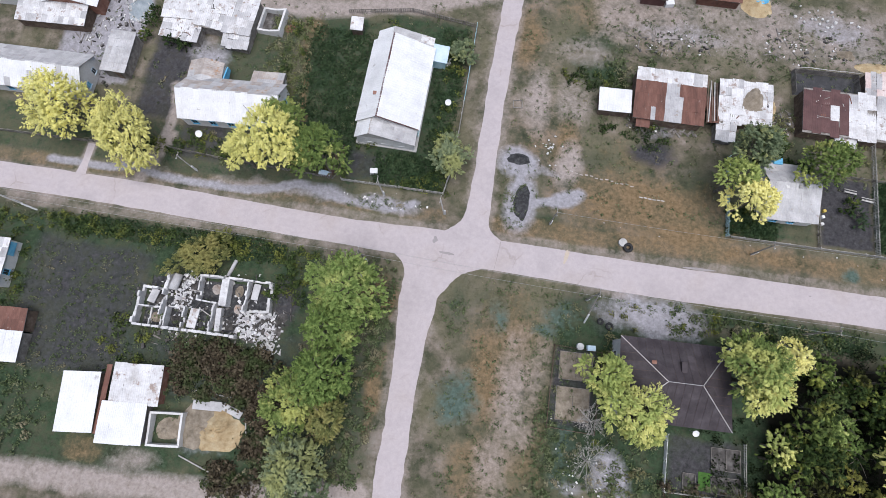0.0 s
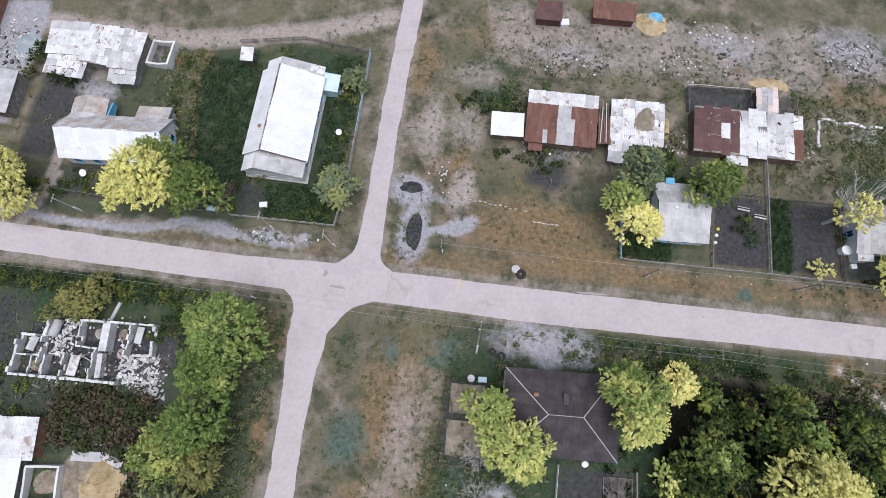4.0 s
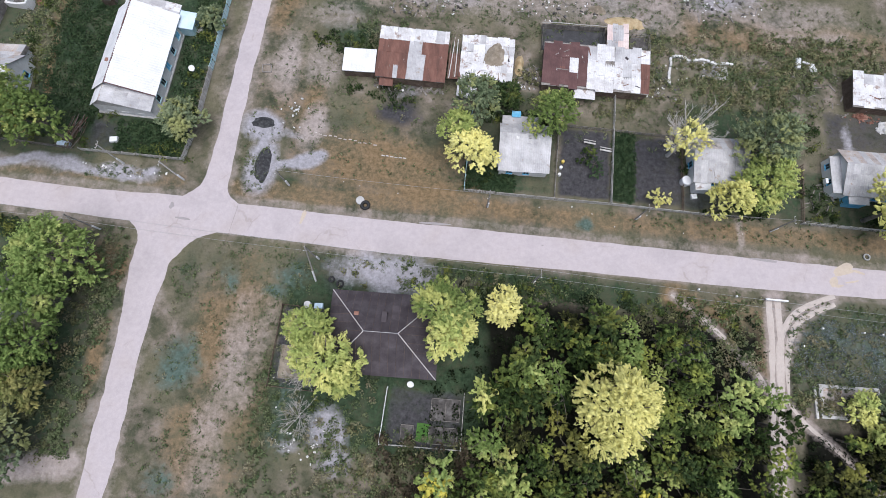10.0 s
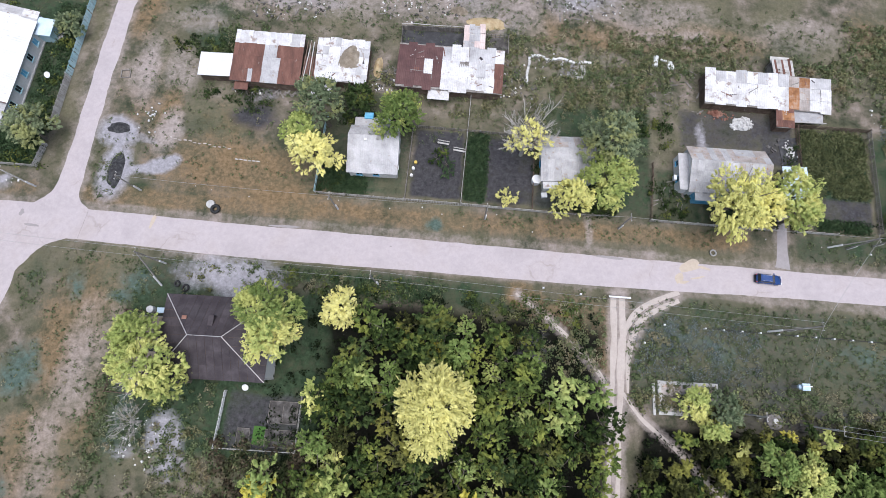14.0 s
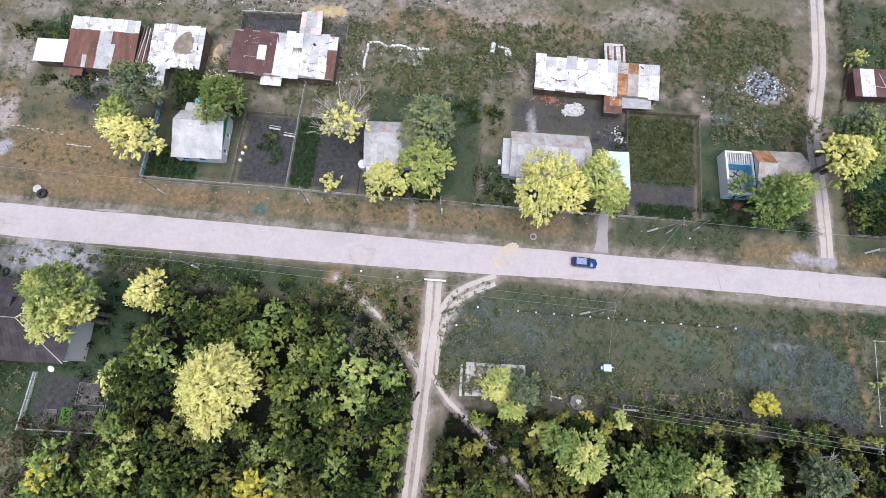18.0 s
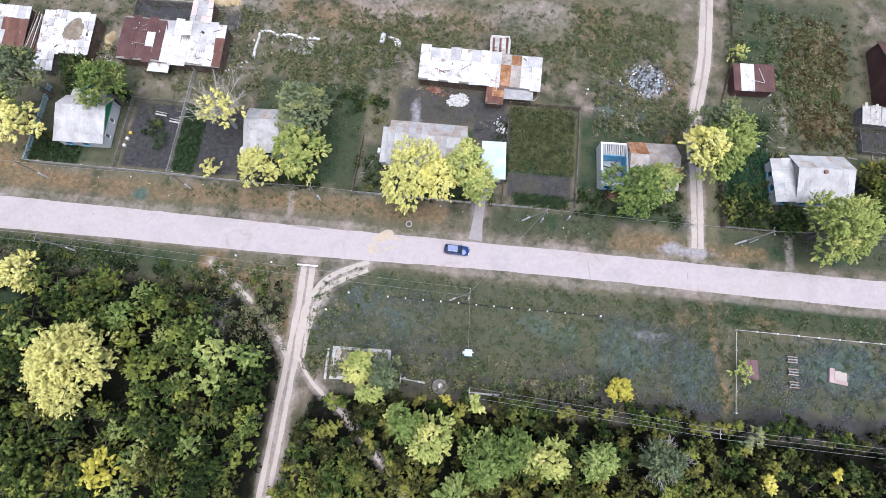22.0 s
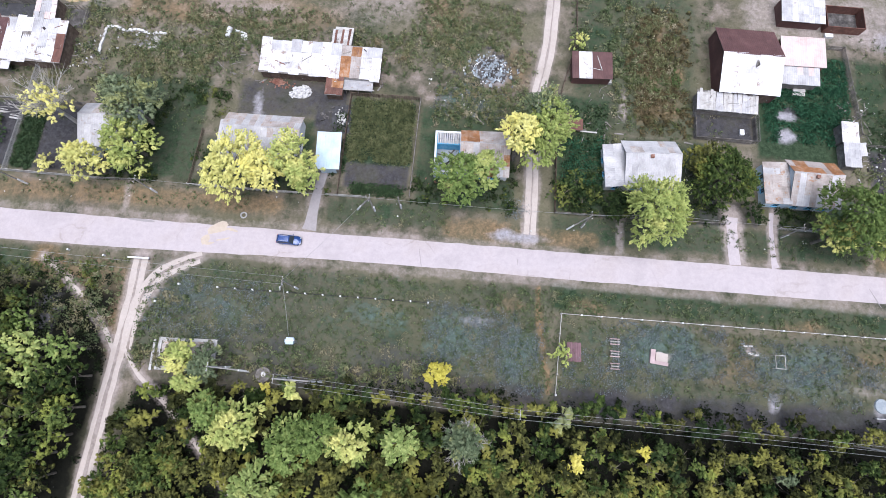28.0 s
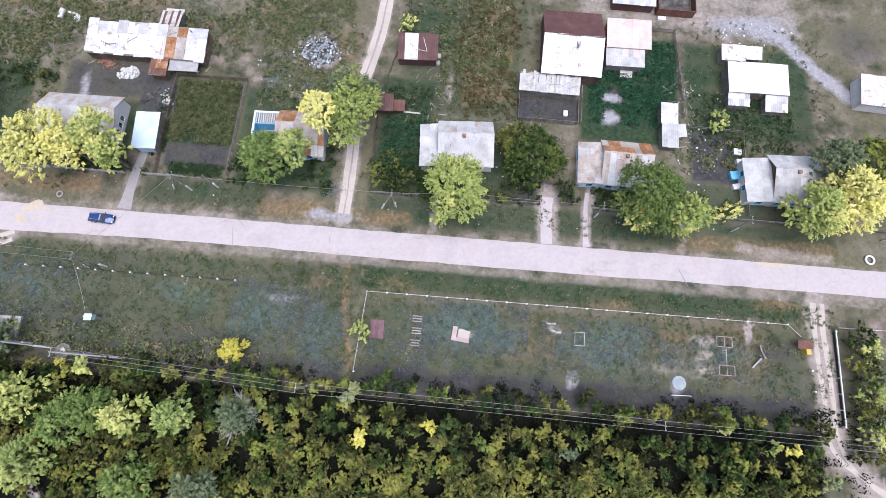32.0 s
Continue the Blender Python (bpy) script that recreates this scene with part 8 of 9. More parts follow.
weeds("garden_plants", "bright green vegetable leaves in a yard", L_EMERALD, ((227, 37, 8.6, 9.6, 1900), (184, 20, 4.2, 5, 300)), 25, size=0.34, tall=0.4)
weeds("yard_shrubs", "dark green shrubs and nettles along yard fences", L_DARK, ((182, 12.5, 3.4, 2.4, 90), (187, 14, 2, 4, 60), (205, 12, 4, 2, 70), (222, 12, 3, 1.6, 50), (157, 11.5, 4, 2, 90), (168, 13, 3, 4, 90), (115, 13, 3, 4, 80), (102, 18, 2, 6, 70), (94, 20, 3, 3, 60), (109, 27, 6, 3, 110), (137.5, 20, 1, 8, 50), (128, 10.4, 8, 0.9, 90), (100, 10.0, 5, 1.0, 70), (60, 24.6, 6, 1.4, 90), (54, 12, 2, 2.4, 50), (26, 36.6, 6, 2, 110), (33, 26, 6, 2, 60)), 26, size=0.36, tall=1.2, per=16, clump=2)
weeds("yard_shrubs", "dark green shrubs and nettles round gardens and hedges", L_DARK, ((-60, 10.8, 8, 1.2, 100), (-44, 12, 6, 2, 120), (-24, 10.6, 5, 1.2, 80), (-4, 10.4, 5, 1.2, 70), (-16, 30, 1.5, 12, 120), (-2, 26, 1.6, 14, 140), (-34, 30, 2, 10, 140), (-46, -7, 22, 1.6, 420), (-76, -20, 4, 14, 200), (-24, -12, 4, 3, 140), (-50, -30, 4, 8, 120), (248, 20, 3, 6, 80), (240, 12, 4, 2, 60), (88, -9, 10, 2, 120), (33, -22, 2, 8, 80), (58, -7.4, 12, 1.6, 120)), 27, size=0.36, tall=1.2, per=16, clump=2)
weeds("wormwood", "grey-green wormwood clumps on the playground", L_WORM, ((165, -14.5, 7, 5, 900), (173.5, -17, 3.5, 5, 400), (198, -13.6, 9, 3.8, 1100), (222, -15.4, 10, 4.2, 1000), (240, -16, 9, 4, 500), (119, -13, 9, 4.5, 700), (159, 31, 3.4, 3, 250), (165.5, 30, 3, 2.4, 200), (190, -18, 8, 3, 400), (172, 10, 1.6, 2.0, 120)), 15, size=0.22, tall=0.35, per=8)
weeds("weeds", "dry bushy scrub and tall weeds on waste ground", L_HEATH, ((100, 38, 13, 6, 260), (118, 43, 10, 4, 160), (160, 46, 8, 7, 240), (162, 31, 6, 4, 120), (104, 33, 7, 3, 120), (142, 41, 6, 3, 90), (196, 44, 6, 10, 200), (46, -39, 10, 5, 200), (92, -13, 8, 5, 160), (135, -22.5, 24, 1.6, 220), (-12, -26, 3, 16, 160), (192, 20, 3, 5, 60), (43, 33, 4, 3, 50), (62, 31, 6, 3, 80), (84, 30, 8, 4, 100), (34, -13, 2, 6, 60)), 21, size=0.38, tall=1.2, per=14, clump=2)
weeds("grass_tufts", "short mottled grass over yards and verges", L_WEED, ((140, -14, 36, 8, 5200), (215, -13, 40, 7, 6500), (30, 28, 20, 16, 2200), (60, 40, 34, 12, 3400), (14, -26, 11, 20, 2600), (130, 44, 30, 10, 3200), (196, 36, 12, 20, 2400), (-45, 30, 30, 14, 1800), (-55, -24, 18, 14, 3400), (90, 27, 24, 6, 1600), (250, 36, 14, 14, 1600), (50, 52, 50, 8, 2500)), 22, size=0.24, tall=0.35, per=4, clump=3)
weeds("grass_tufts", "tufts of coarse roadside grass", L_WEED, ((-45, -5.6, 45, 1.3, 700), (50, -6.4, 34, 1.2, 400), (145, -6.4, 35, 2.2, 900), (215, -5.6, 40, 1.8, 1000), (200, 7, 12, 1.8, 300), (225, 6.6, 10, 1.8, 250), (150, 6.6, 9, 2.2, 300), (100, 6.6, 20, 1.6, 250), (4.5, -10, 2.0, 6, 200), (-12, 5.6, 5, 1.2, 120), (-8, -14, 2.6, 8, 250), (24, -24, 2.6, 14, 350), (12, 9, 2.6, 4, 200), (150, -14, 24, 7, 900)), 16, size=0.24, tall=0.3, per=6, clump=2)

# ---- fences ----
SLATS = {}


def slat_mesh(h, w, material):
    key = (round(h, 1), w, material.name)
    if key not in SLATS:
        SLATS[key] = Geo().prism([Vector((-w / 2, -0.015, -0.1)), Vector((w / 2, -0.015, -0.1)), Vector((w / 2, -0.015, h - 0.05)), Vector((0, -0.015, h)), Vector((-w / 2, -0.015, h - 0.05))], (0, 0.03, 0)).mesh("slat", material)
    return SLATS[key]


def fence(pts, h, material, label, gap=0.26, width=0.15, seed=0, top=None, lean=3.0):
    q = random.Random(seed)
    f = thing("fence", pts[0][0], pts[0][1], 0, label, "fence")
    ox, oy = pts[0]
    for (ax, ay), (bx, by) in zip(pts, pts[1:]):
        L = math.hypot(bx - ax, by - ay)
        a = math.degrees(math.atan2(by - ay, bx - ax))
        ux, uy = (bx - ax) / L, (by - ay) / L
        n = max(1, round(L / 2.6))
        for k in range(n + 1):
            s = L * k / n
            part("post", Geo().box(0, 0.07, -0.3, 0.12, 0.12, h + 0.35), top or material, f, m=pose(ax - ox + ux * s, ay - oy + uy * s, 0, q.uniform(-lean, lean), q.uniform(-lean, lean), a))
        for z in (0.3 * h, 0.82 * h):
            part("rail", Geo().box(L / 2, 0.04, z, L, 0.06, 0.09), top or material, f, m=pose(ax - ox, ay - oy, 0, 0, 0, a))
        k, s = 0, 0.1
        while s < L:
            if q.random() > 0.05:
                part("slat", slat_mesh(h, width, material), material, f, m=pose(ax - ox + ux * s, ay - oy + uy * s, q.uniform(-0.05, 0.03), q.uniform(-2, 2), q.uniform(-1.5, 1.5), a))
            s += gap * q.uniform(0.9, 1.1)


fence(((-95, 8.8), (-71, 9.2), (-57, 9.8)), 1.1, GREYWOOD, "grey weathered picket fence", 0.34, seed=1)
fence(((-53, 10.2), (-40, 9.4), (-21, 8.9)), 1.1, GREYWOOD, "grey weathered picket fence under trees", 0.36, seed=2)
fence(((-19.3, 8.8), (-0.2, 8.9)), 1.1, PALEWOOD, "pale bleached picket fence", 0.26, seed=3)
fence(((-0.1, 8.9), (0.6, 13.5)), 1.3, PALEWOOD, "whitish board fence at the corner", 0.22, 0.18, seed=4)
fence(((0.9, 18), (1.0, 27.5)), 1.6, PALEWOOD, "whitish board fence beside the side street", 0.24, 0.21, seed=55)
fence(((1.0, 27.7), (1.2, 45.2)), 1.6, TURQUOISE, "faded turquoise board fence", 0.24, 0.21, seed=5)
fence(((1.2, 45.2), (-12.2, 47.0), (-25, 44.8)), 1.2, GREYWOOD, "grey board fence behind the garden", 0.4, seed=6)
fence(((51.4, 24.0), (51.4, 8.7)), 1.3, TURQUOISE, "faded turquoise picket fence", 0.28, seed=7)
fence(((51.5, 8.6), (67.5, 8.7), (77.8, 8.8), (95.5, 8.7)), 1.1, PALEWOOD, "pale picket fence along the street", 0.28, seed=8)
fence(((67.7, 9.0), (67.8, 23.3), (90.2, 23.2)), 1.0, GREYWOOD, "grey weathered garden picket fence", 0.42, seed=9)
fence(((77.8, 9.2), (78.0, 33.0)), 1.2, PALEWOOD, "bleached fence between two plots", 0.3, seed=10)
fence(((90.6, 9.0), (90.4, 22.6)), 1.0, BROWNWOOD, "dark weathered garden picket fence", 0.42, seed=11)
fence(((95.5, 8.7), (104.0, 9.0)), 1.1, GREYWOOD, "grey street fence below the trees", 0.36, seed=12)
fence(((111.6, 8.9), (133.2, 9.1)), 1.1, PALEWOOD, "pale picket fence along the street", 0.28, seed=13)
fence(((136.8, 9.2), (144.2, 9.3)), 1.1, PALEWOOD, "pale street fence beside a drive", 0.3, seed=14)
fence(((111.7, 9.1), (112.2, 20)), 1.0, BROWNWOOD, "dark weathered side picket fence", 0.42, seed=15)
fence(((138.9, 9.5), (138.9, 29.9), (152.2, 30.1)), 1.2, BROWNWOOD, "dark fence round a vegetable plot", 0.36, seed=16)
fence(((152.2, 30), (152.0, 10.2)), 1.2, GREYWOOD, "grey fence with white boards", 0.36, seed=17)
fence(((178.7, 9.4), (202, 9.7), (209.4, 9.9)), 1.1, GREYWOOD, "grey picket fence along the street", 0.32, seed=18)
fence(((219.4, 9.9), (234.5, 10.0)), 1.1, PALEWOOD, "pale picket fence along the street", 0.3, seed=19)
fence(((237.6, 10.0), (258, 10.2), (280, 10.0)), 1.1, GREYWOOD, "grey street fence under trees", 0.34, seed=20)
fence(((181.8, 60), (182.0, 46), (179.2, 34), (178.6, 28.6)), 1.0, BROWNWOOD, "dark picket fence along the lane", 0.5, seed=21)
fence(((178.4, 25), (178.6, 9.6)), 1.3, BROWNWOOD, "dark board fence along the lane", 0.32, 0.24, seed=22)
fence(((231, 49.0), (235.3, 48.9), (236.5, 33.6), (236.6, 30)), 1.2, GREYWOOD, "grey yard fence hung with poles", 0.36, seed=23)
fence(((237.4, 28.0), (247.8, 27.8), (247.9, 11)), 1.0, GREYWOOD, "grey garden fence with clutter", 0.4, seed=24)
fence(((216.9, 26.8), (217.0, 34.5)), 1.2, GREYWOOD, "grey weathered yard picket fence", 0.36, seed=25)
fence(((23.0, -15.2), (30.9, -15.3), (30.7, -28.6), (22.9, -28.5), (23.0, -15.2)), 0.8, BROWNWOOD, "dark low fence round a garden plot", 0.5, seed=26)
fence(((42.4, -26.6), (42.2, -35.4)), 1.1, WHITE, "white-painted board fence of a garden plot", 0.2, 0.18, seed=47)
fence(((42.2, -35.4), (55.2, -35.0), (55.0, -26.2)), 1.0, PALEWOOD, "grey fence round a garden plot", 0.4, seed=27)

for k, (x, y, w, d) in enumerate(((26.9, -18.2, 5.6, 4.6), (26.9, -24.4, 5.6, 5.4), (52.2, -29.2, 4.6, 3.4), (52.2, -33.2, 4.6, 2.6), (46.4, -33.4, 2.0, 2.6))):
    b = thing("garden_bed", x, y, 2, "garden bed edged with grey boards, dug soil", "garden bed", "garden beds")
    part("soil", Geo().box(0, 0, -0.1, w - 0.1, d - 0.1, 0.2), CHARRED if k > 1 else OLDHAY, b)
    for sx, sy, lx, ly in ((0, d / 2, w, 0.08), (0, -d / 2, w, 0.08), (w / 2, 0, 0.08, d), (-w / 2, 0, 0.08, d), (0, 0, 0.06, d * 0.8)):
        part("edge_board", Geo().box(sx, sy, -0.1, lx, ly, 0.32), GREYWOOD, b)
solo("lawn_patch", Geo().box(0, 0, -0.05, 2.2, 2.8, 0.12), surf("bright_green_shoots", ((0.04, 0.10, 0.02), (0.07, 0.16, 0.03)), 3, 12, 0.9, 0.05), "bright green bed of winter shoots", "garden bed", 49.0, -33.0)

# ---- poles and wires ----
def utility_pole(x, y, h, label, brace=None, arm=True, pale=False, lean=(0.0, 0.0), rot=0.0):
    p = thing("utility_pole", x, y, 0, label, "utility pole")
    mt = PALEWOOD if pale else POLEWOOD
    top = Vector((lean[0], lean[1], h))
    base = Vector((lean[0] * 0.2, lean[1] * 0.2, h * 0.2))
    part("pole", Geo().rod((0.0, 0.0, 0.25), top, 0.14, 0.10, 8), mt, p)
    part("footing", Geo().box(0.19, 0.0, -0.3, 0.22, 0.26, 2.5), WHITE, p, "whitewashed concrete footing")
    if brace:
        bx, by = brace[0] - x, brace[1] - y
        part("brace", Geo().rod((bx, by, -0.2), top - Vector((0, 0, 0.5)), 0.13, 0.1, 8), mt, p)
        part("brace_footing", Geo().rod((bx, by, -0.2), Vector((bx, by, 0)).lerp(top, 0.3), 0.17, 0.17, 6), WHITE, p)
    if arm:
        a = math.radians(rot + 90)
        d = Vector((math.cos(a), math.sin(a), 0))
        part("crossarm", Geo().rod(top - d * 0.7 - Vector((0, 0, 0.25)), top + d * 0.7 - Vector((0, 0, 0.25)), 0.05), mt, p)
        for k in (-0.6, 0.6):
            c = top + d * k
            part("insulator", Geo().rod(c - Vector((0, 0, 0.22)), c + Vector((0, 0, 0.02)), 0.06, 0.04, 8), WHITE, p)
    return p


DARKPOLE = "dark wooden utility pole on a whitewashed footing"
utility_pole(-46.8, 6.6, 7.0, "bleached pole on a whitewashed footing", pale=True)
utility_pole(-11.0, 7.1, 7.0, "bleached leaning pole on a whitewashed footing", pale=True, lean=(-0.3, 0.4))
utility_pole(0.6, 5.2, 7.0, "bleached leaning pole at the street corner", pale=True, lean=(-0.6, 0.4))
utility_pole(19.8, 6.2, 7.1, DARKPOLE)
utility_pole(55.8, 6.0, 7.0, DARKPOLE)
utility_pole(82.2, 6.6, 6.6, DARKPOLE)
utility_pole(105.9, 7.0, 6.8, DARKPOLE)
utility_pole(145.9, 7.0, 7.2, DARKPOLE + ", braced", brace=(142.8, 7.0))
utility_pole(150.6, 7.9, 6.0, DARKPOLE, arm=False)
utility_pole(183.4, 7.2, 7.2, DARKPOLE + ", braced", brace=(181.0, 6.6))
utility_pole(195.4, 8.6, 6.5, DARKPOLE)
utility_pole(219.6, 8.4, 6.5, DARKPOLE)
utility_pole(244.6, 8.0, 6.8, DARKPOLE)
utility_pole(272.0, 8.6, 6.8, DARKPOLE)
utility_pole(-77.4, -4.6, 8.0, "pale wooden utility pole with struts", brace=(-74.0, -5.4), pale=True)
utility_pole(-11.8, -5.6, 8.6, DARKPOLE + ", braced", brace=(-11.9, -9.3))
utility_pole(27.5, -6.7, 9.0, DARKPOLE + ", braced", brace=(27.7, -10.6))
utility_pole(64.7, -6.9, 8.8, DARKPOLE)
utility_pole(134.2, -8.4, 8.7, DARKPOLE + ", braced", brace=(131.2, -8.8))
BELT = "tall pale pole with a long strut at the maple belt"
utility_pole(135.4, -23.3, 9.2, BELT, brace=(141.1, -23.6), pale=True)
utility_pole(125.0, -22.4, 8.4, BELT, brace=(128.6, -22.9), pale=True)
utility_pole(172.4, -25.4, 8.6, "wooden power pole among the maples", pale=True, lean=(0.2, 0))
utility_pole(228.2, -26.2, 8.6, "wooden power pole among the maples", pale=True)
utility_pole(290.0, -27.0, 8.6, "wooden power pole among the maples", pale=True)


def wires(name_label, posts, offsets, sag=0.7, along="y"):
    w = thing("power_line", 0, 0, 0, name_label, "power line")
    for o in offsets:
        pts = []
        for (ax, ay, az), (bx, by, bz) in zip(posts, posts[1:]):
            for k in range(9):
                u = k / 9
                pts.append((ax + (bx - ax) * u, ay + (by - ay) * u + o, az + (bz - az) * u - sag * 4 * u * (1 - u)))
        pts.append((posts[-1][0], posts[-1][1] + o, posts[-1][2]))
        g = Geo()
        g.tube(pts, [0.024] * len(pts), 3)
        part("wire", g, WIRE, w)


wires("pair of sagging wires along the street", ((-77.4, -4.6, 7.9), (-11.8, -5.6, 8.5), (27.5, -6.7, 8.9), (64.7, -6.9, 8.7), (134.2, -8.4, 8.6)), (-0.6, 0.6), 0.9)
wires("thin sagging wires along the house fences", ((19.8, 6.2, 7.0), (55.8, 6.0, 6.9), (82.2, 6.6, 6.5), (105.9, 7.0, 6.7), (145.9, 7.0, 7.1), (183.4, 7.2, 7.1), (195.4, 8.6, 6.4), (219.6, 8.4, 6.4), (244.6, 8.0, 6.7), (272.0, 8.6, 6.7)), (0.0,), 0.5)
wires("three power wires above the maple belt", ((135.4, -23.3, 9.1), (172.6, -25.4, 8.5), (228.2, -26.2, 8.5), (290, -27, 8.5)), (-0.7, 0.0, 0.7), 0.8)
wires("service wires from the pole to the transformer", ((134.2, -8.4, 8.6), (135.0, -16.6, 3.4)), (0.0,), 0.3)
wires("service wire across the street", ((134.2, -8.4, 8.6), (145.9, 7.0, 7.1)), (0.0,), 0.3)

t = thing("transformer", 135.1, -17.4, 3, "pale blue pole-mounted transformer cabinet", "transformer")
part("cabinet", Geo().box(0, 0, 1.6, 1.05, 0.9, 1.0), PALEBLUE, t)
part("lid", Geo().box(0, 0, 2.6, 1.25, 1.1, 0.08), PALEBLUE, t)
for x in (-0.5, 0.5):
    part("leg", Geo().box(x, 0, -0.2, 0.14, 0.5, 1.85), STEEL, t)
part("bushing_bar", Geo().box(0.1, 0.1, 2.68, 1.5, 0.18, 0.2), WHITE, t)
part("side_box", Geo().box(-0.72, 0.0, 1.8, 0.4, 0.5, 0.5), PALEBLUE, t)

# ---- the car ----
def build_car(x, y, rot):
    c = thing("car", x, y, rot, "dark blue station wagon on the street", "car", z=0.06)
    prof = [(-2.16, 0.34, 0.62), (-2.12, 0.34, 0.86), (-1.5, 0.28, 0.94), (-0.6, 0.25, 0.92), (0.6, 0.25, 0.92), (1.35, 0.27, 0.84), (2.0, 0.30, 0.72), (2.18, 0.36, 0.56)]
    half = [0.66, 0.78, 0.84, 0.86, 0.86, 0.84, 0.76, 0.60]
    g = Geo()
    ring = 10
    for (px, z0, z1), w in zip(prof, half):
        zs = [z0, z0 + 0.1, (z0 + z1) / 2, z1 - 0.08, z1]
        ws = [w * 0.9, w * 0.98, w, w * 0.97, w * 0.86]
        for z, ww in zip(zs, ws):
            g.v.append((px, -ww, z))
        for z, ww in reversed(list(zip(zs, ws))):
            g.v.append((px, ww, z))
    for k in range(len(prof) - 1):
        for i in range(ring):
            j = (i + 1) % ring
            g.f.append((k * ring + i, k * ring + j, (k + 1) * ring + j, (k + 1) * ring + i))
    g.f.append(tuple(range(ring)))
    g.f.append(tuple(reversed(range((len(prof) - 1) * ring, len(prof) * ring))))
    part("body", g, CARBLUE, c, smooth=True)

    def frustum(x0, x1, x2, x3, w0, w1, z0, z1):
        return Geo().add([(x0, -w0, z0), (x1, -w0, z0), (x1, w0, z0), (x0, w0, z0), (x2, -w1, z1), (x3, -w1, z1), (x3, w1, z1), (x2, w1, z1)], [(3, 2, 1, 0), (4, 5, 6, 7), (0, 1, 5, 4), (1, 2, 6, 5), (2, 3, 7, 6), (3, 0, 4, 7)])
    part("glasshouse", frustum(-1.98, 0.95, -1.72, 0.22, 0.75, 0.60, 0.88, 1.38), GLASS, c, "dark tinted windows")
    roof = frustum(-1.76, 0.28, -1.60, 0.12, 0.625, 0.54, 1.36, 1.45)
    part("roof", roof, CARBLUE, c)
    for s in (-1, 1):
        for x0, x1 in ((0.95, 0.22), (-0.35, -0.38), (-1.2, -1.18), (-1.98, -1.72)):
            part("pillar", Geo().rod((x0, s * 0.755, 0.89), (x1, s * 0.61, 1.39), 0.045, n=5), CARBLUE, c)
        part("roof_rail", Geo().rod((-1.5, s * 0.5, 1.48), (0.05, s * 0.5, 1.48), 0.025, n=5), STEEL, c)
        part("mirror", Geo().box(0.72, s * 0.93, 0.92, 0.14, 0.2, 0.14), CARBLUE, c)
        part("headlight", Geo().box(2.06, s * 0.52, 0.58, 0.16, 0.3, 0.13), WHITE, c)
        part("tail_light", Geo().box(-2.13, s * 0.64, 0.62, 0.1, 0.18, 0.26), RED, c)
        for wx in (-1.32, 1.36):
            tyre = part("tyre", Geo().rod((wx, s * 0.62, 0.31), (wx, s * 0.84, 0.31), 0.31, n=18), BLACK, c)
            part("rim", Geo().rod((wx, s * 0.80, 0.31), (wx, s * 0.855, 0.31), 0.19, n=12), STEEL, tyre)
    part("bumper", Geo().box(2.16, 0, 0.3, 0.12, 1.3, 0.2).box(-2.16, 0, 0.3, 0.12, 1.35, 0.2), BLACK, c)
    part("bonnet_seam", Geo().box(1.5, 0.45, 0.80, 1.0, 0.02, 0.02).box(1.5, -0.45, 0.80, 1.0, 0.02, 0.02), BLACK, c)
    for s in (-1, 1):
        part("wiper", Geo().rod((0.86, s * 0.1, 0.97), (0.62, s * 0.5, 1.14), 0.015, n=4), BLACK, c)


build_car(131.6, 0.1, -1)

# ---- verge, field and playground things ----
for k, (x, y, rx, ry, h) in enumerate(((13.0, 18.0, 2.3, 1.3, 0.6), (14.4, 9.6, 1.6, 3.6, 0.8))):
    o = new("coal_mound", mound(rx, ry, h, 400 + k, 24).mesh("coal_mound", COAL, True))
    o.matrix_world = pose(x, y, -0.03, 0, 0, 0)
    tagged(o, "black coal heap dumped on dusty ground", "coal heap", "coal heaps")


def stones(label, x, y, rx, ry, n, lo, hi, seed, group):
    q = random.Random(seed)
    for k in range(n):
        s = q.uniform(lo, hi)
        o = new("stone", ROCKS[q.randrange(5)])
        o.matrix_world = pose(q.gauss(x, rx), q.gauss(y, ry), s * 0.35, q.uniform(0, 40), 0, q.uniform(0, 360)) @ Matrix.Diagonal((s, s * q.uniform(0.6, 1), s * 0.7, 1))
        tagged(o, label, "stone", group)


stones("white stone lying in dry grass", 18.0, 20.6, 1.1, 1.3, 20, 0.14, 0.3, 5, "white stones by the coal")
stones("pale stone of a fallen wall", 70, 57, 3, 1.6, 22, 0.15, 0.4, 6, "stones behind the barns")
stones("pale stone in the waste ground", 92, 38, 3, 2.4, 16, 0.15, 0.35, 7, "stones of a ruin")
stones("stray white stone on the grass", 30, -30, 6, 10, 12, 0.1, 0.24, 8, "stray stones")
stones("stray pale stone by the street", 60, 7, 60, 1.0, 16, 0.08, 0.18, 9, "roadside stones")
stones("stray pale stone on the verge", 190, 6.5, 45, 1.2, 14, 0.08, 0.2, 10, "verge stones")

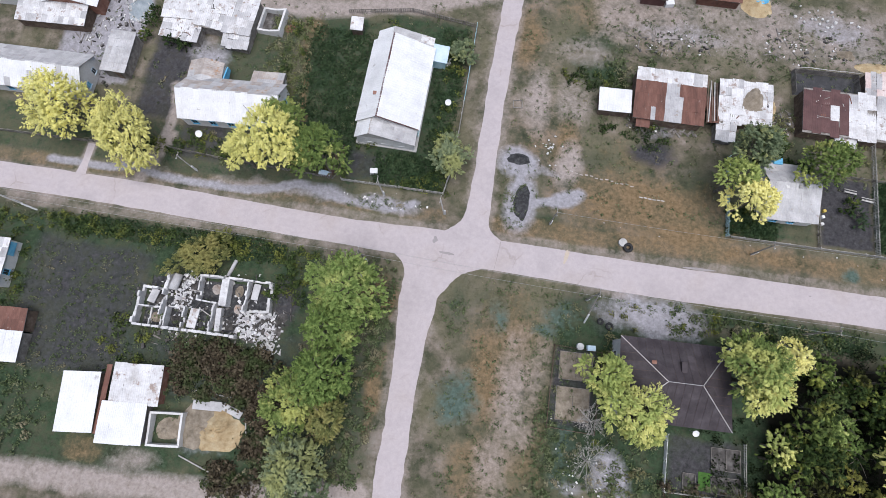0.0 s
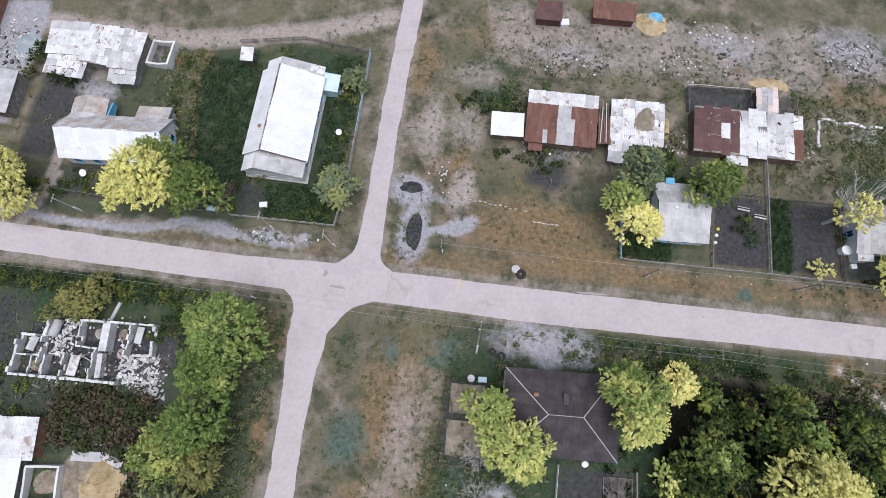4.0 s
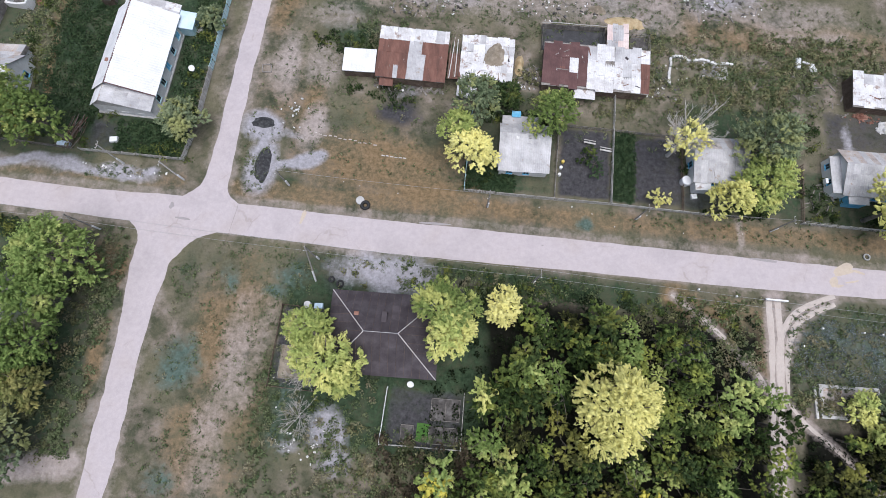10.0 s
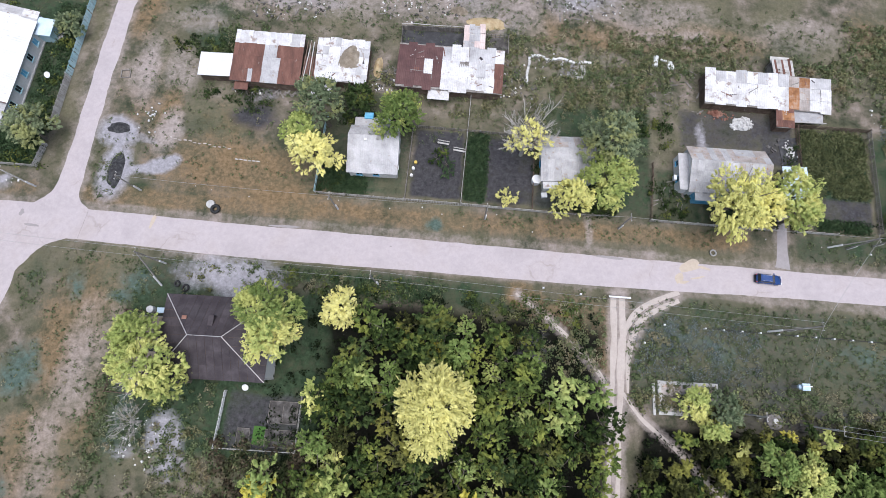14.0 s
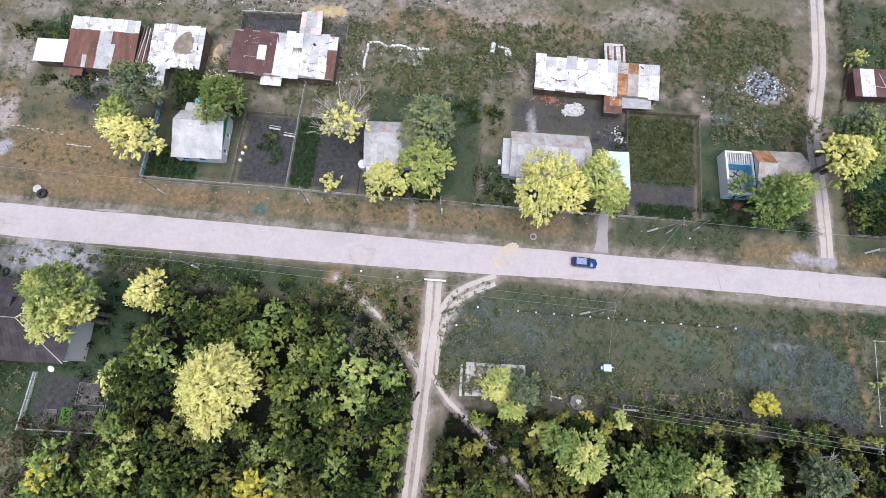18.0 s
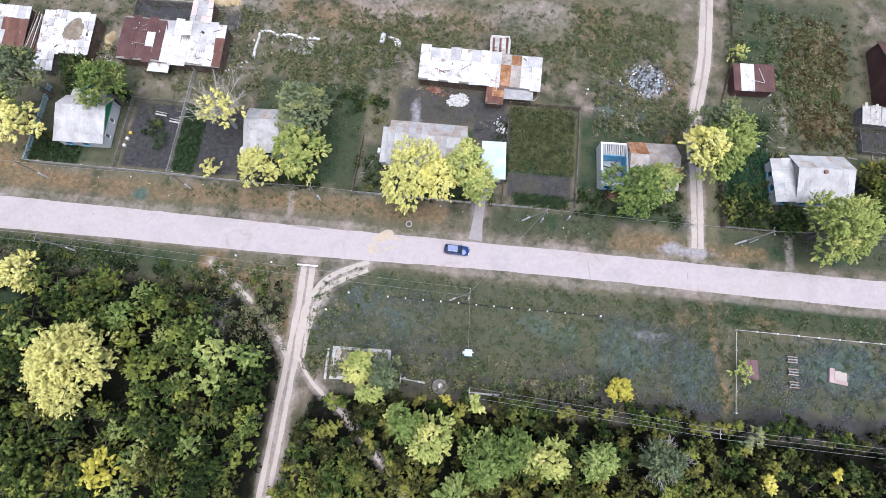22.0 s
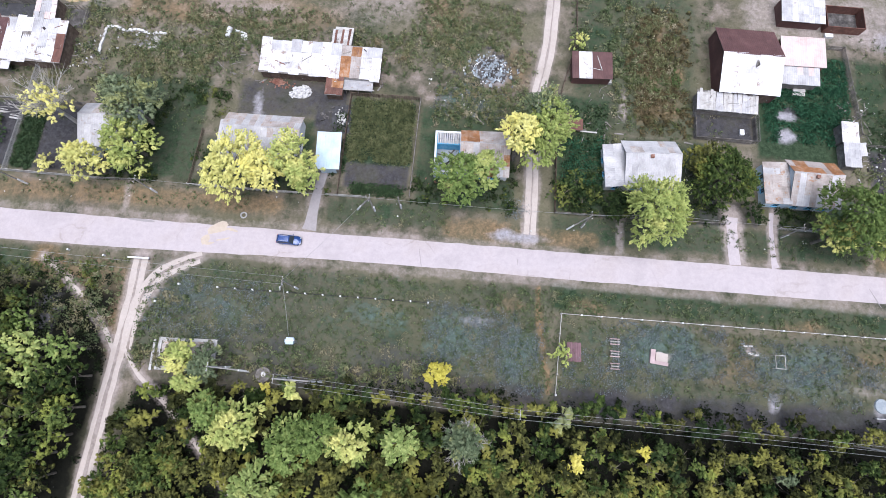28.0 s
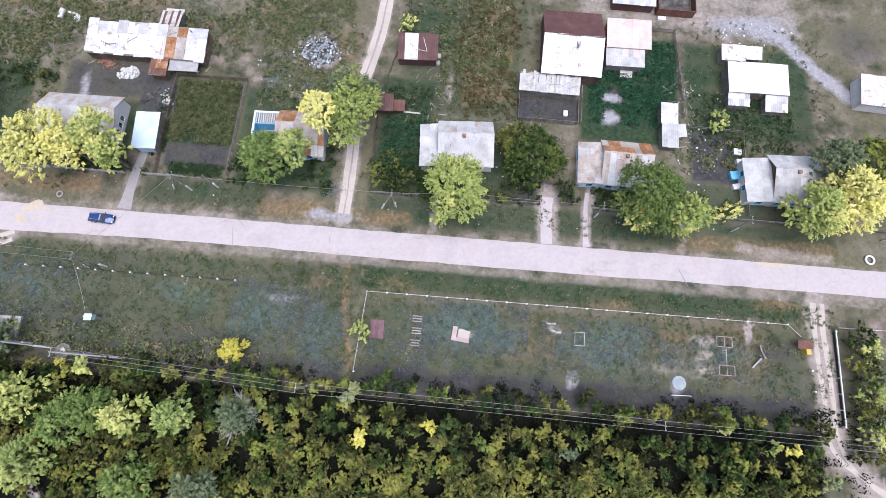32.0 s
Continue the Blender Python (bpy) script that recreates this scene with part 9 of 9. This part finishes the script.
q = random.Random(44)
rub = thing("rubbish_heap", 165.5, 38.0, 0, "rubbish heap of blue and white scraps", "rubbish")
part("mound", mound(3.6, 3.0, 0.4, 440, 18), CHARRED, rub)
tagged(part("scrap", rubble(5.0, 4.2, 0.4, 441, 260, 0.42), TARP, rub), kind="stuff")
tagged(part("scrap", rubble(4.6, 3.8, 0.4, 442, 120, 0.42), CHARRED, rub), kind="stuff")
for k in range(80):
    a, d = q.uniform(0, 6.28), math.sqrt(q.random())
    part("scrap", Geo().box(0, 0, 0, q.uniform(0.15, 0.6), q.uniform(0.1, 0.35), 0.06), (WHITE, PALEBLUE, BLACK, CHARRED, STONE)[k % 5], rub, m=pose(4.2 * d * math.cos(a), 3.4 * d * math.sin(a), 0.35 * (1 - d * d) + 0.02, q.uniform(-20, 20), q.uniform(-20, 20), q.uniform(0, 180)))
ruin = thing("ruined_wall", 95.0, 40.2, -3, "low remains of a plastered wall in weeds", "ruin")
for k in range(16):
    part("wall_stub", Geo().box(-6 + k * 0.75, 0.25 * math.sin(k), -0.1, 0.7, 0.45, 0.3 + 0.25 * q.random(), q.uniform(-8, 8)), PLASTER, ruin)
for k in range(8):
    part("wall_stub", Geo().box(-6.4 + 0.1 * math.sin(k), -0.6 - k * 0.7, -0.1, 0.45, 0.66, 0.3 + 0.2 * q.random(), q.uniform(-8, 8)), STONE, ruin)
solo("slab", Geo().box(0, 0, -0.1, 2.2, 2.8, 0.2, 10), CONCRETE, "grey concrete slab among weeds", "slab", 98.6, 38.0)
junk = thing("scrap_pile", 114.4, 41.2, 0, "white scrap tanks and boards in the weeds", "scrap")
part("tank", Geo().rod((-1.6, -0.8, 0.4), (-1.4, 1.2, 0.5), 0.5, n=10), WHITE, junk, smooth=True)
part("board", Geo().box(0.6, 0.6, 0.1, 2.2, 0.3, 0.3, -12).box(1.6, -0.4, 0.0, 1.2, 1.4, 0.2, 20), WHITE, junk)


def ring(name, x, y, r, tube, material, label, category, z=0.0):
    g = Geo()
    n, m = 18, 6
    for i in range(n):
        a = 2 * math.pi * i / n
        for j in range(m):
            b = 2 * math.pi * j / m
            rr = r + tube * math.cos(b)
            g.v.append((rr * math.cos(a), rr * math.sin(a), tube + tube * math.sin(b)))
    for i in range(n):
        for j in range(m):
            g.f.append((i * m + j, ((i + 1) % n) * m + j, ((i + 1) % n) * m + (j + 1) % m, i * m + (j + 1) % m))
    return solo(name, g, material, label, category, x, y, smooth=True, z=z)


ring("tyre", 34.2, 3.9, 0.62, 0.3, BLACK, "black tractor tyre at the roadside", "tyre")
solo("well_cover", Geo().rod((0, 0, -0.1), (0, 0, 0.45), 0.75, n=18), CONCRETE, "round pale concrete well ring by a tyre", "well", 33.2, 4.7)
ring("tyre", 122.6, 4.1, 0.5, 0.14, CONCRETE, "pale whitewashed tyre in the grass", "tyre")
ring("tyre", 269.5, 4.7, 0.75, 0.2, WHITE, "white-painted tyre at the roadside", "tyre")
ring("tyre", 32.0, -10.6, 0.5, 0.2, BLACK, "black tyre by the dark house", "tyre")
ring("tyre", 30.4, -10.0, 0.4, 0.18, BLACK, "black tyre by the dark house", "tyre")

f = thing("wooden_frame", 11.3, 29.4, 8, "low square wooden frame on the ground", "frame")
for x, y, w, d in ((0, 0.8, 1.8, 0.15), (0, -0.8, 1.8, 0.15), (0.85, 0, 0.15, 1.6), (-0.85, 0, 0.15, 1.6)):
    part("beam", Geo().box(x, y, -0.05, w, d, 0.2), GREYWOOD, f)
tr = thing("foundation_trace", 28.4, 16.4, -6, "line of half-buried foundation stones", "foundation")
for k in range(14):
    part("stone", Geo().box(-6.5 + k * 0.95, 0.15 * math.sin(k * 1.7), -0.1, 0.6, 0.2, 0.13, q.uniform(-9, 9)), SLATE_BROWN, tr)
tr2 = thing("foundation_trace", 38.0, 13.8, -2, "line of half-buried foundation stones", "foundation")
for k in range(6):
    part("stone", Geo().box(-2.0 + k * 0.8, 0.05 * math.sin(k * 1.7), -0.1, 0.6, 0.2, 0.13, q.uniform(-6, 6)), CONCRETE, tr2)

b = thing("barrier", 106.1, -5.4, 1, "white wooden barrier beam across a track", "barrier")
part("beam", Geo().box(0, 0, 0.75, 3.7, 0.28, 0.22), WHITE, b)
for x in (-1.5, 1.5):
    part("post", Geo().box(x, 0.0, -0.2, 0.18, 0.18, 0.97), GREYWOOD, b)

row = thing("post_and_chain_fence", 120.6, -9.3, 0, "row of white posts joined by a dark rail", "fence")
for k in range(13):
    part("post", Geo().box(k * 3.05, 0.035 * k, -0.2, 0.24, 0.24, 0.85), WHITE, row)
part("rail", Geo().rod((0, 0, 0.42), (36.6, 0.42, 0.42), 0.05, n=5), BLACK, row)
for x, y in ((113.8, -9.3), (110.4, -12.6), (93.2, -4.9), (99.6, -5.4)):
    solo("marker_post", Geo().box(0, 0, -0.2, 0.28, 0.28, 0.75), WHITE, "short white-painted post in grass", "post", x, y, group="white marker posts")

pf = thing("playground_fence", 180.3, -8.8, 0, "low white playground fence, thin rail on posts", "fence")
pts = [(0, 0, 22)]
for k in range(22):
    part("post", Geo().box(k * 3.48, 0.024 * k, -0.2, 0.3, 0.2, 0.9), WHITE, pf)
part("rail", Geo().rod((0, 0, 0.6), (73.1, 0.5, 0.6), 0.06, n=5), PALEWOOD, pf)
for k in range(5):
    part("post", Geo().box(-0.15 * k, -3.4 * k, -0.2, 0.22, 0.22, 0.9), WHITE if k % 2 == 0 else PALEWOOD, pf)
part("rail", Geo().rod((0, 0, 0.6), (-0.7, -13.8, 0.6), 0.06, n=5), PALEWOOD, pf)
part("rail", Geo().rod((73.1, 0.5, 0.6), (75.2, -1.4, 0.6), 0.06, n=5), PALEWOOD, pf)
for k in range(4):
    part("post", Geo().box(76.4 + 0.2 * k, -3.6 - 3.4 * k, -0.2, 0.24, 0.24, 0.9), WHITE, pf)

pad = thing("play_platform", 182.7, -15.1, 2, "faded maroon plank platform", "platform")
for k in range(8):
    part("plank", Geo().box(-1.05 + k * 0.3, 0, 0.05, 0.28, 3.2, 0.1), surf("faded_maroon_paint", ((0.16, 0.09, 0.10), (0.22, 0.13, 0.14)), 1, 7, 0.8) if k == 0 else bpy.data.materials["faded_maroon_paint"], pad)
part("bearer", Geo().box(0, 1.2, -0.1, 2.4, 0.15, 0.16).box(0, -1.2, -0.1, 2.4, 0.15, 0.16), GREYWOOD, pad)
for k in range(3):
    s = thing("seesaw_bench", 189.5, -12.8 - 2.05 * k, 0, "weathered wooden bench on trestles", "bench", "benches on the playground")
    for d in (-0.45, 0.0, 0.45):
        part("board", Geo().box(0, d, 0.5 + 0.1 * (d == 0), 1.7 - 0.2 * k * (d == 0), 0.16, 0.06), PINKPAINT if d else PALEWOOD, s)
    for x in (-0.6, 0.6):
        part("trestle", Geo().box(x, 0, -0.1, 0.1, 1.0, 0.62), GREYWOOD, s)
sb = thing("sandbox", 197.0, -14.8, -6, "worn sandbox with a faded pink board corner", "sandbox")
part("board", Geo().box(-1.0, 0, -0.1, 0.8, 2.4, 0.55), PINKPAINT, sb)
part("board", Geo().box(0.5, -0.9, -0.1, 2.4, 0.6, 0.5), PINKPAINT, sb)
part("board", Geo().box(0.2, 0.9, -0.1, 0.9, 0.12, 0.45), PALEWOOD, sb)
part("sand", Geo().box(0.6, 0.1, -0.1, 2.0, 1.5, 0.34), TRACK, sb)


def bar_frame(name, x, y, rot, w, d, h, label, material=PINKPAINT, cross=1):
    o = thing(name, x, y, rot, label, "play frame")
    for sx in (-1, 1):
        for sy in (-1, 1):
            part("upright", Geo().rod((sx * w / 2, sy * d / 2, -0.2), (sx * w / 2, sy * d / 2, h), 0.06, n=6), material, o)
    for sy in (-1, 1):
        part("top_bar", Geo().rod((-w / 2, sy * d / 2, h), (w / 2, sy * d / 2, h), 0.06, n=6), material, o)
    for k in range(cross + 1):
        xx = -w / 2 + w * k / max(1, cross)
        part("cross_bar", Geo().rod((xx, -d / 2, h), (xx, d / 2, h), 0.06, n=6), material, o)
    return o


bar_frame("swing", 217.2, -13.9, 0, 1.6, 2.2, 1.2, "small pale swing frame over bare sand", PALEWOOD)
bar_frame("swing", 241.6, -12.3, 0, 2.6, 1.7, 1.6, "pale pink steel swing frame", cross=2)
bar_frame("swing", 241.8, -17.0, 0, 2.6, 1.6, 1.6, "pale pink steel swing frame", cross=2)
lad = thing("monkey_bars", 242.0, -14.6, 0, "low steel bar joining two swing frames", "play frame")
part("bar", Geo().rod((0, -1.4, 1.3), (0, 1.3, 1.3), 0.06), PINKPAINT, lad)
part("upright", Geo().rod((0, 0, -0.2), (0, 0, 1.3), 0.06), PINKPAINT, lad)
for k in range(4):
    part("rung", Geo().rod((-0.6, 0.3 + 0.28 * k, 1.2), (0, 0.3 + 0.28 * k, 1.3), 0.035), PINKPAINT, lad)
sl = thing("slide", 247.8, -14.2, -12, "bent grey metal playground slide", "slide")
part("chute", Geo().box(0.4, 0.9, 0.9, 0.3, 2.4, 0.08, 24, lambda a, c: -0.35 * c), GREYWOOD, sl)
part("ramp", Geo().box(0.1, -1.1, 0.3, 0.3, 2.2, 0.08, -28, lambda a, c: 0.25 * c), SLATE, sl)
for x, y in ((0.7, 0.2), (0.2, 0.2), (0.5, -0.6)):
    part("leg", Geo().rod((x, y, -0.2), (x, y, 0.95), 0.05), STEEL, sl)
kio = thing("playhouse", 255.4, -12.0, 2, "small playhouse with brown roof and yellow side", "playhouse")
part("wall", Geo().box(0.6, -0.6, -0.1, 0.8, 1.2, 1.5), YELLOWPAINT, kio)
part("roof", Geo().box(0, 0.4, 1.5, 2.6, 1.4, 0.12, 0, lambda a, c: 0.12 * c), RUST, kio)
for x in (-1.2, 1.2):
    part("post", Geo().box(x, 0.9, -0.2, 0.12, 0.12, 1.75), GREYWOOD, kio)
st = thing("goal_pad", 234.4, -19.9, 2, "grey worn pad with a white rail", "pad")
part("pad", Geo().rod((0, 0.2, -0.1), (0, 0.2, 0.2), 1.3, 1.2, 10), TARP, st)
part("rail", Geo().rod((-1.6, -1.8, 0.5), (1.8, -1.8, 0.5), 0.07), WHITE, st)
for x in (-1.4, 1.6):
    part("post", Geo().rod((x, -1.8, -0.2), (x, -1.8, 0.5), 0.06), WHITE, st)
for x, y in ((212.6, -11.6), (213.4, -12.9)):
    solo("plank", Geo().box(0, 0, -0.02, 1.7, 0.3, 0.1, q.uniform(-8, 8)), PALEWOOD, "pale plank lying on bare ground", "plank", x, y, group="planks on the playground")

fo = thing("foundation", 117.5, -21.0, 2, "rectangular concrete foundation ring", "foundation")
for x, y, w, d in ((0, 2.4, 9.8, 0.55), (0, -2.4, 9.8, 0.55), (-4.65, 0, 0.55, 4.3), (4.65, 0, 0.55, 4.3), (-5.6, -0.3, 0.4, 5.0)):
    part("beam", Geo().box(x, y, -0.2, w, d, 0.5), CONCRETE, fo)
part("fill", Geo().box(0, 0, -0.2, 8.8, 4.3, 0.26), SLATE_BROWN, fo)
wl = thing("well", 131.0, -23.2, 10, "rusty octagonal well head with a hole", "well")
part("cover", Geo().rod((0, 0, -0.2), (0, 0, 0.7), 1.5, 1.3, 8), GREYWOOD, wl)
part("lid", Geo().rod((0.1, 0.1, 0.7), (0.1, 0.1, 0.85), 0.4, n=10), STONE, wl)

rl = thing("white_fence", 261.6, -8.8, 0, "long white rail fence beside the side lane", "fence")
for k in range(7):
    part("post", Geo().box(-0.05 * k, -2.6 * k, -0.2, 0.14, 0.14, 1.1), WHITE, rl)
part("rail", Geo().box(-0.15, -7.8, 0.75, 0.16, 16.0, 0.14), WHITE, rl)
part("kickboard", Geo().box(-0.15, -7.8, 0.1, 0.1, 15.6, 0.4), BLACK, rl)
wl2 = thing("white_fence", 262.2, -8.1, 1, "white board fence along the grass", "fence")
for k in range(6):
    part("panel", Geo().box(0.8 + k * 1.9, 0, -0.2, 1.8, 0.1, 1.0), PALEWOOD, wl2)


def dish(x, y, z, d, label, rot=0, name="satellite_dish"):
    o = thing(name, x, y, rot, label, "satellite dish")
    g = Geo()
    n = 16
    g.v.append((0, 0, z))
    for k in (1, 2, 3):
        for i in range(n):
            a = 2 * math.pi * i / n
            rr = d / 2 * k / 3
            g.v.append((rr * math.cos(a), rr * math.sin(a) * 0.9 - 0.05 * k, z + 0.06 * k * k / 3 + 0.35 * rr * math.sin(a)))
    for i in range(n):
        j = (i + 1) % n
        g.f.append((0, 1 + i, 1 + j))
        for k in (0, 1):
            g.f.append((1 + k * n + i, 1 + (k + 1) * n + i, 1 + (k + 1) * n + j, 1 + k * n + j))
    part("reflector", g, WHITE, o, smooth=True)
    part("mast", Geo().rod((0, 0.1, -0.2 if z < 2.4 else z - 1.2), (0, 0, z), 0.04), STEEL, o)


dish(-1.9, 26.8, 1.8, 1.2, "white satellite dish on a garden mast")
dish(-47.6, 13.6, 1.2, 1.4, "white satellite dish beside the house")
dish(46.2, -25.6, 2.2, 1.1, "white satellite dish at the garden fence")


def barrel(name, x, y, r, h, material, label, category="barrel"):
    solo(name, Geo().rod((0, 0, -0.1), (0, 0, h), r, n=16), material, label, category, x, y, smooth=False)


barrel("water_tank", 57.2, 14.6, 0.75, 1.4, WHITE, "white round water tank by the house", "tank")
barrel("water_tank", 91.0, 14.6, 0.85, 1.2, WHITE, "white round water tank by the house", "tank")
barrel("barrel", 27.2, -14.8, 0.6, 0.9, STONE, "pale round barrel by the garden fence")
solo("crate", Geo().box(0, 0, -0.1, 1.4, 0.9, 0.9, 4), PALEBLUE, "pale blue box by the garden fence", "box", 29.1, -14.8)
solo("crate", Geo().box(0, 0, -0.1, 1.4, 1.0, 0.8, 10), WHITE, "white box in the front garden", "box", -13.6, 11.4)
solo("crate", Geo().box(0, 0, -0.1, 1.0, 0.9, 0.6, 10), WHITE, "white crate in the yard", "box", 92.6, 12.0)
for k, (x, y) in enumerate(((68.6, 15.0), (68.9, 16.2), (68.4, 13.6))):
    barrel("bucket", x, y, 0.3, 0.45, (WHITE, YELLOWPAINT, STONE)[k], "small bucket by the garden fence", "bucket")
for k, (x, y, w, d) in enumerate(((246.6, 23.6, 1.4, 1.2), (246.8, 21.6, 1.0, 1.0), (245.9, 18.8, 1.8, 1.6), (246.1, 16.6, 1.6, 1.0))):
    solo("crate", Geo().box(0, 0, -0.1, w, d, 0.8, 5 * k), (WHITE, WHITE, BLUE, STONE)[k], "painted box among garden clutter", "box", x, y, group="boxes in the garden")
for k, (x, y) in enumerate(((73.6, 20.4), (76.6, 19.2))):
    solo("garden_bench", Geo().box(0, 0, 0.35, 2.2, 0.3, 0.08).box(-0.9, 0, -0.1, 0.1, 0.25, 0.46).box(0.9, 0, -0.1, 0.1, 0.25, 0.46).box(0, 0.5, 0.35, 2.2, 0.12, 0.08).box(0.0, 0.5, -0.1, 0.1, 0.1, 0.46), PALEWOOD, "bleached plank bench on the dug plot", "bench", x, y, -6, "benches on the plot")
sh = thing("brushwood_heap", -21.0, 12.0, 78, "heap of brown sticks and poles against a fence", "brushwood")
_r = rng_of(77)
for k in range(60):
    x, y = _r.uniform(-2.6, 2.6), _r.gauss(0, 0.6)
    part("stick", Geo().rod((x - 1.1, y + _r.uniform(-0.3, 0.3), 0.15 + 0.02 * k), (x + 1.2, y + _r.uniform(-0.5, 0.5), 0.2 + 0.02 * k), 0.05, 0.03, 5), (BROWNWOOD, GREYWOOD, BROWNWOOD, RUST)[k % 4], sh)
solo("crate", Geo().box(0, 0, -0.1, 2.2, 0.9, 0.8, -4), PALEBLUE, "pale blue box at the end of a stick heap", "box", -22.6, 9.6)


def debris(label, material, regions, seed, lo, hi, narrow=0.25, wide=0.9):
    """Small scraps strewn over yards and waste ground, past counting."""
    r = random.Random(seed)
    g = Geo()
    for x, y, rx, ry, n in regions:
        for _ in range(n):
            a, d = r.uniform(0, 6.283), math.sqrt(r.random())
            s = r.uniform(lo, hi)
            g.box(x + rx * d * math.cos(a), y + ry * d * math.sin(a), -0.02, s, s * r.uniform(narrow, wide), 0.06 + (0.5 * s * r.random() if wide > 0.3 else 0.05), r.uniform(0, 180))
    tagged(new("debris", g.mesh("debris", material)), label, "debris", kind="stuff")


BARNYARDS = ((66, 50, 9, 4, 32), (98, 54, 9, 5, 40), (58, 33, 8, 3, 40), (85, 35, 6, 4, 40), (36, 29, 4, 2, 25), (40, 47, 9, 3, 30))
debris("pale stones and plaster bits on waste ground", STONE, BARNYARDS + ((-72, 36, 6, 9, 70), (-37, -17, 13, 8, 90), (30, -36, 5, 4, 40), (160, 33, 7, 6, 50), (252, 50, 9, 3, 30), (200, 16, 8, 5, 25), (235, 20, 8, 8, 30), (-10, 6, 8, 1.4, 18), (240, 30, 6, 8, 30)), 901, 0.12, 0.45)
debris("broken grey boards and sticks lying about", GREYWOOD, BARNYARDS + ((-72, 32, 7, 10, 50), (-36, -24, 10, 4, 60), (140, 33, 5, 3, 30), (120, 36, 10, 5, 50), (188, 28, 5, 10, 30), (208, 22, 7, 5, 30), (236, 32, 3, 12, 60), (160, 30, 6, 6, 40), (115, 14, 3, 4, 20)), 902, 0.5, 1.9, 0.07, 0.16)
debris("dark rubbish and burnt scraps in yards", CHARRED, BARNYARDS + ((-72, 30, 7, 10, 40), (-38, -20, 14, 9, 90), (136, 24, 3, 5, 30), (164, 38, 7, 6, 60), (240, 24, 5, 6, 30), (62, 24, 5, 2, 25)), 903, 0.2, 0.8)
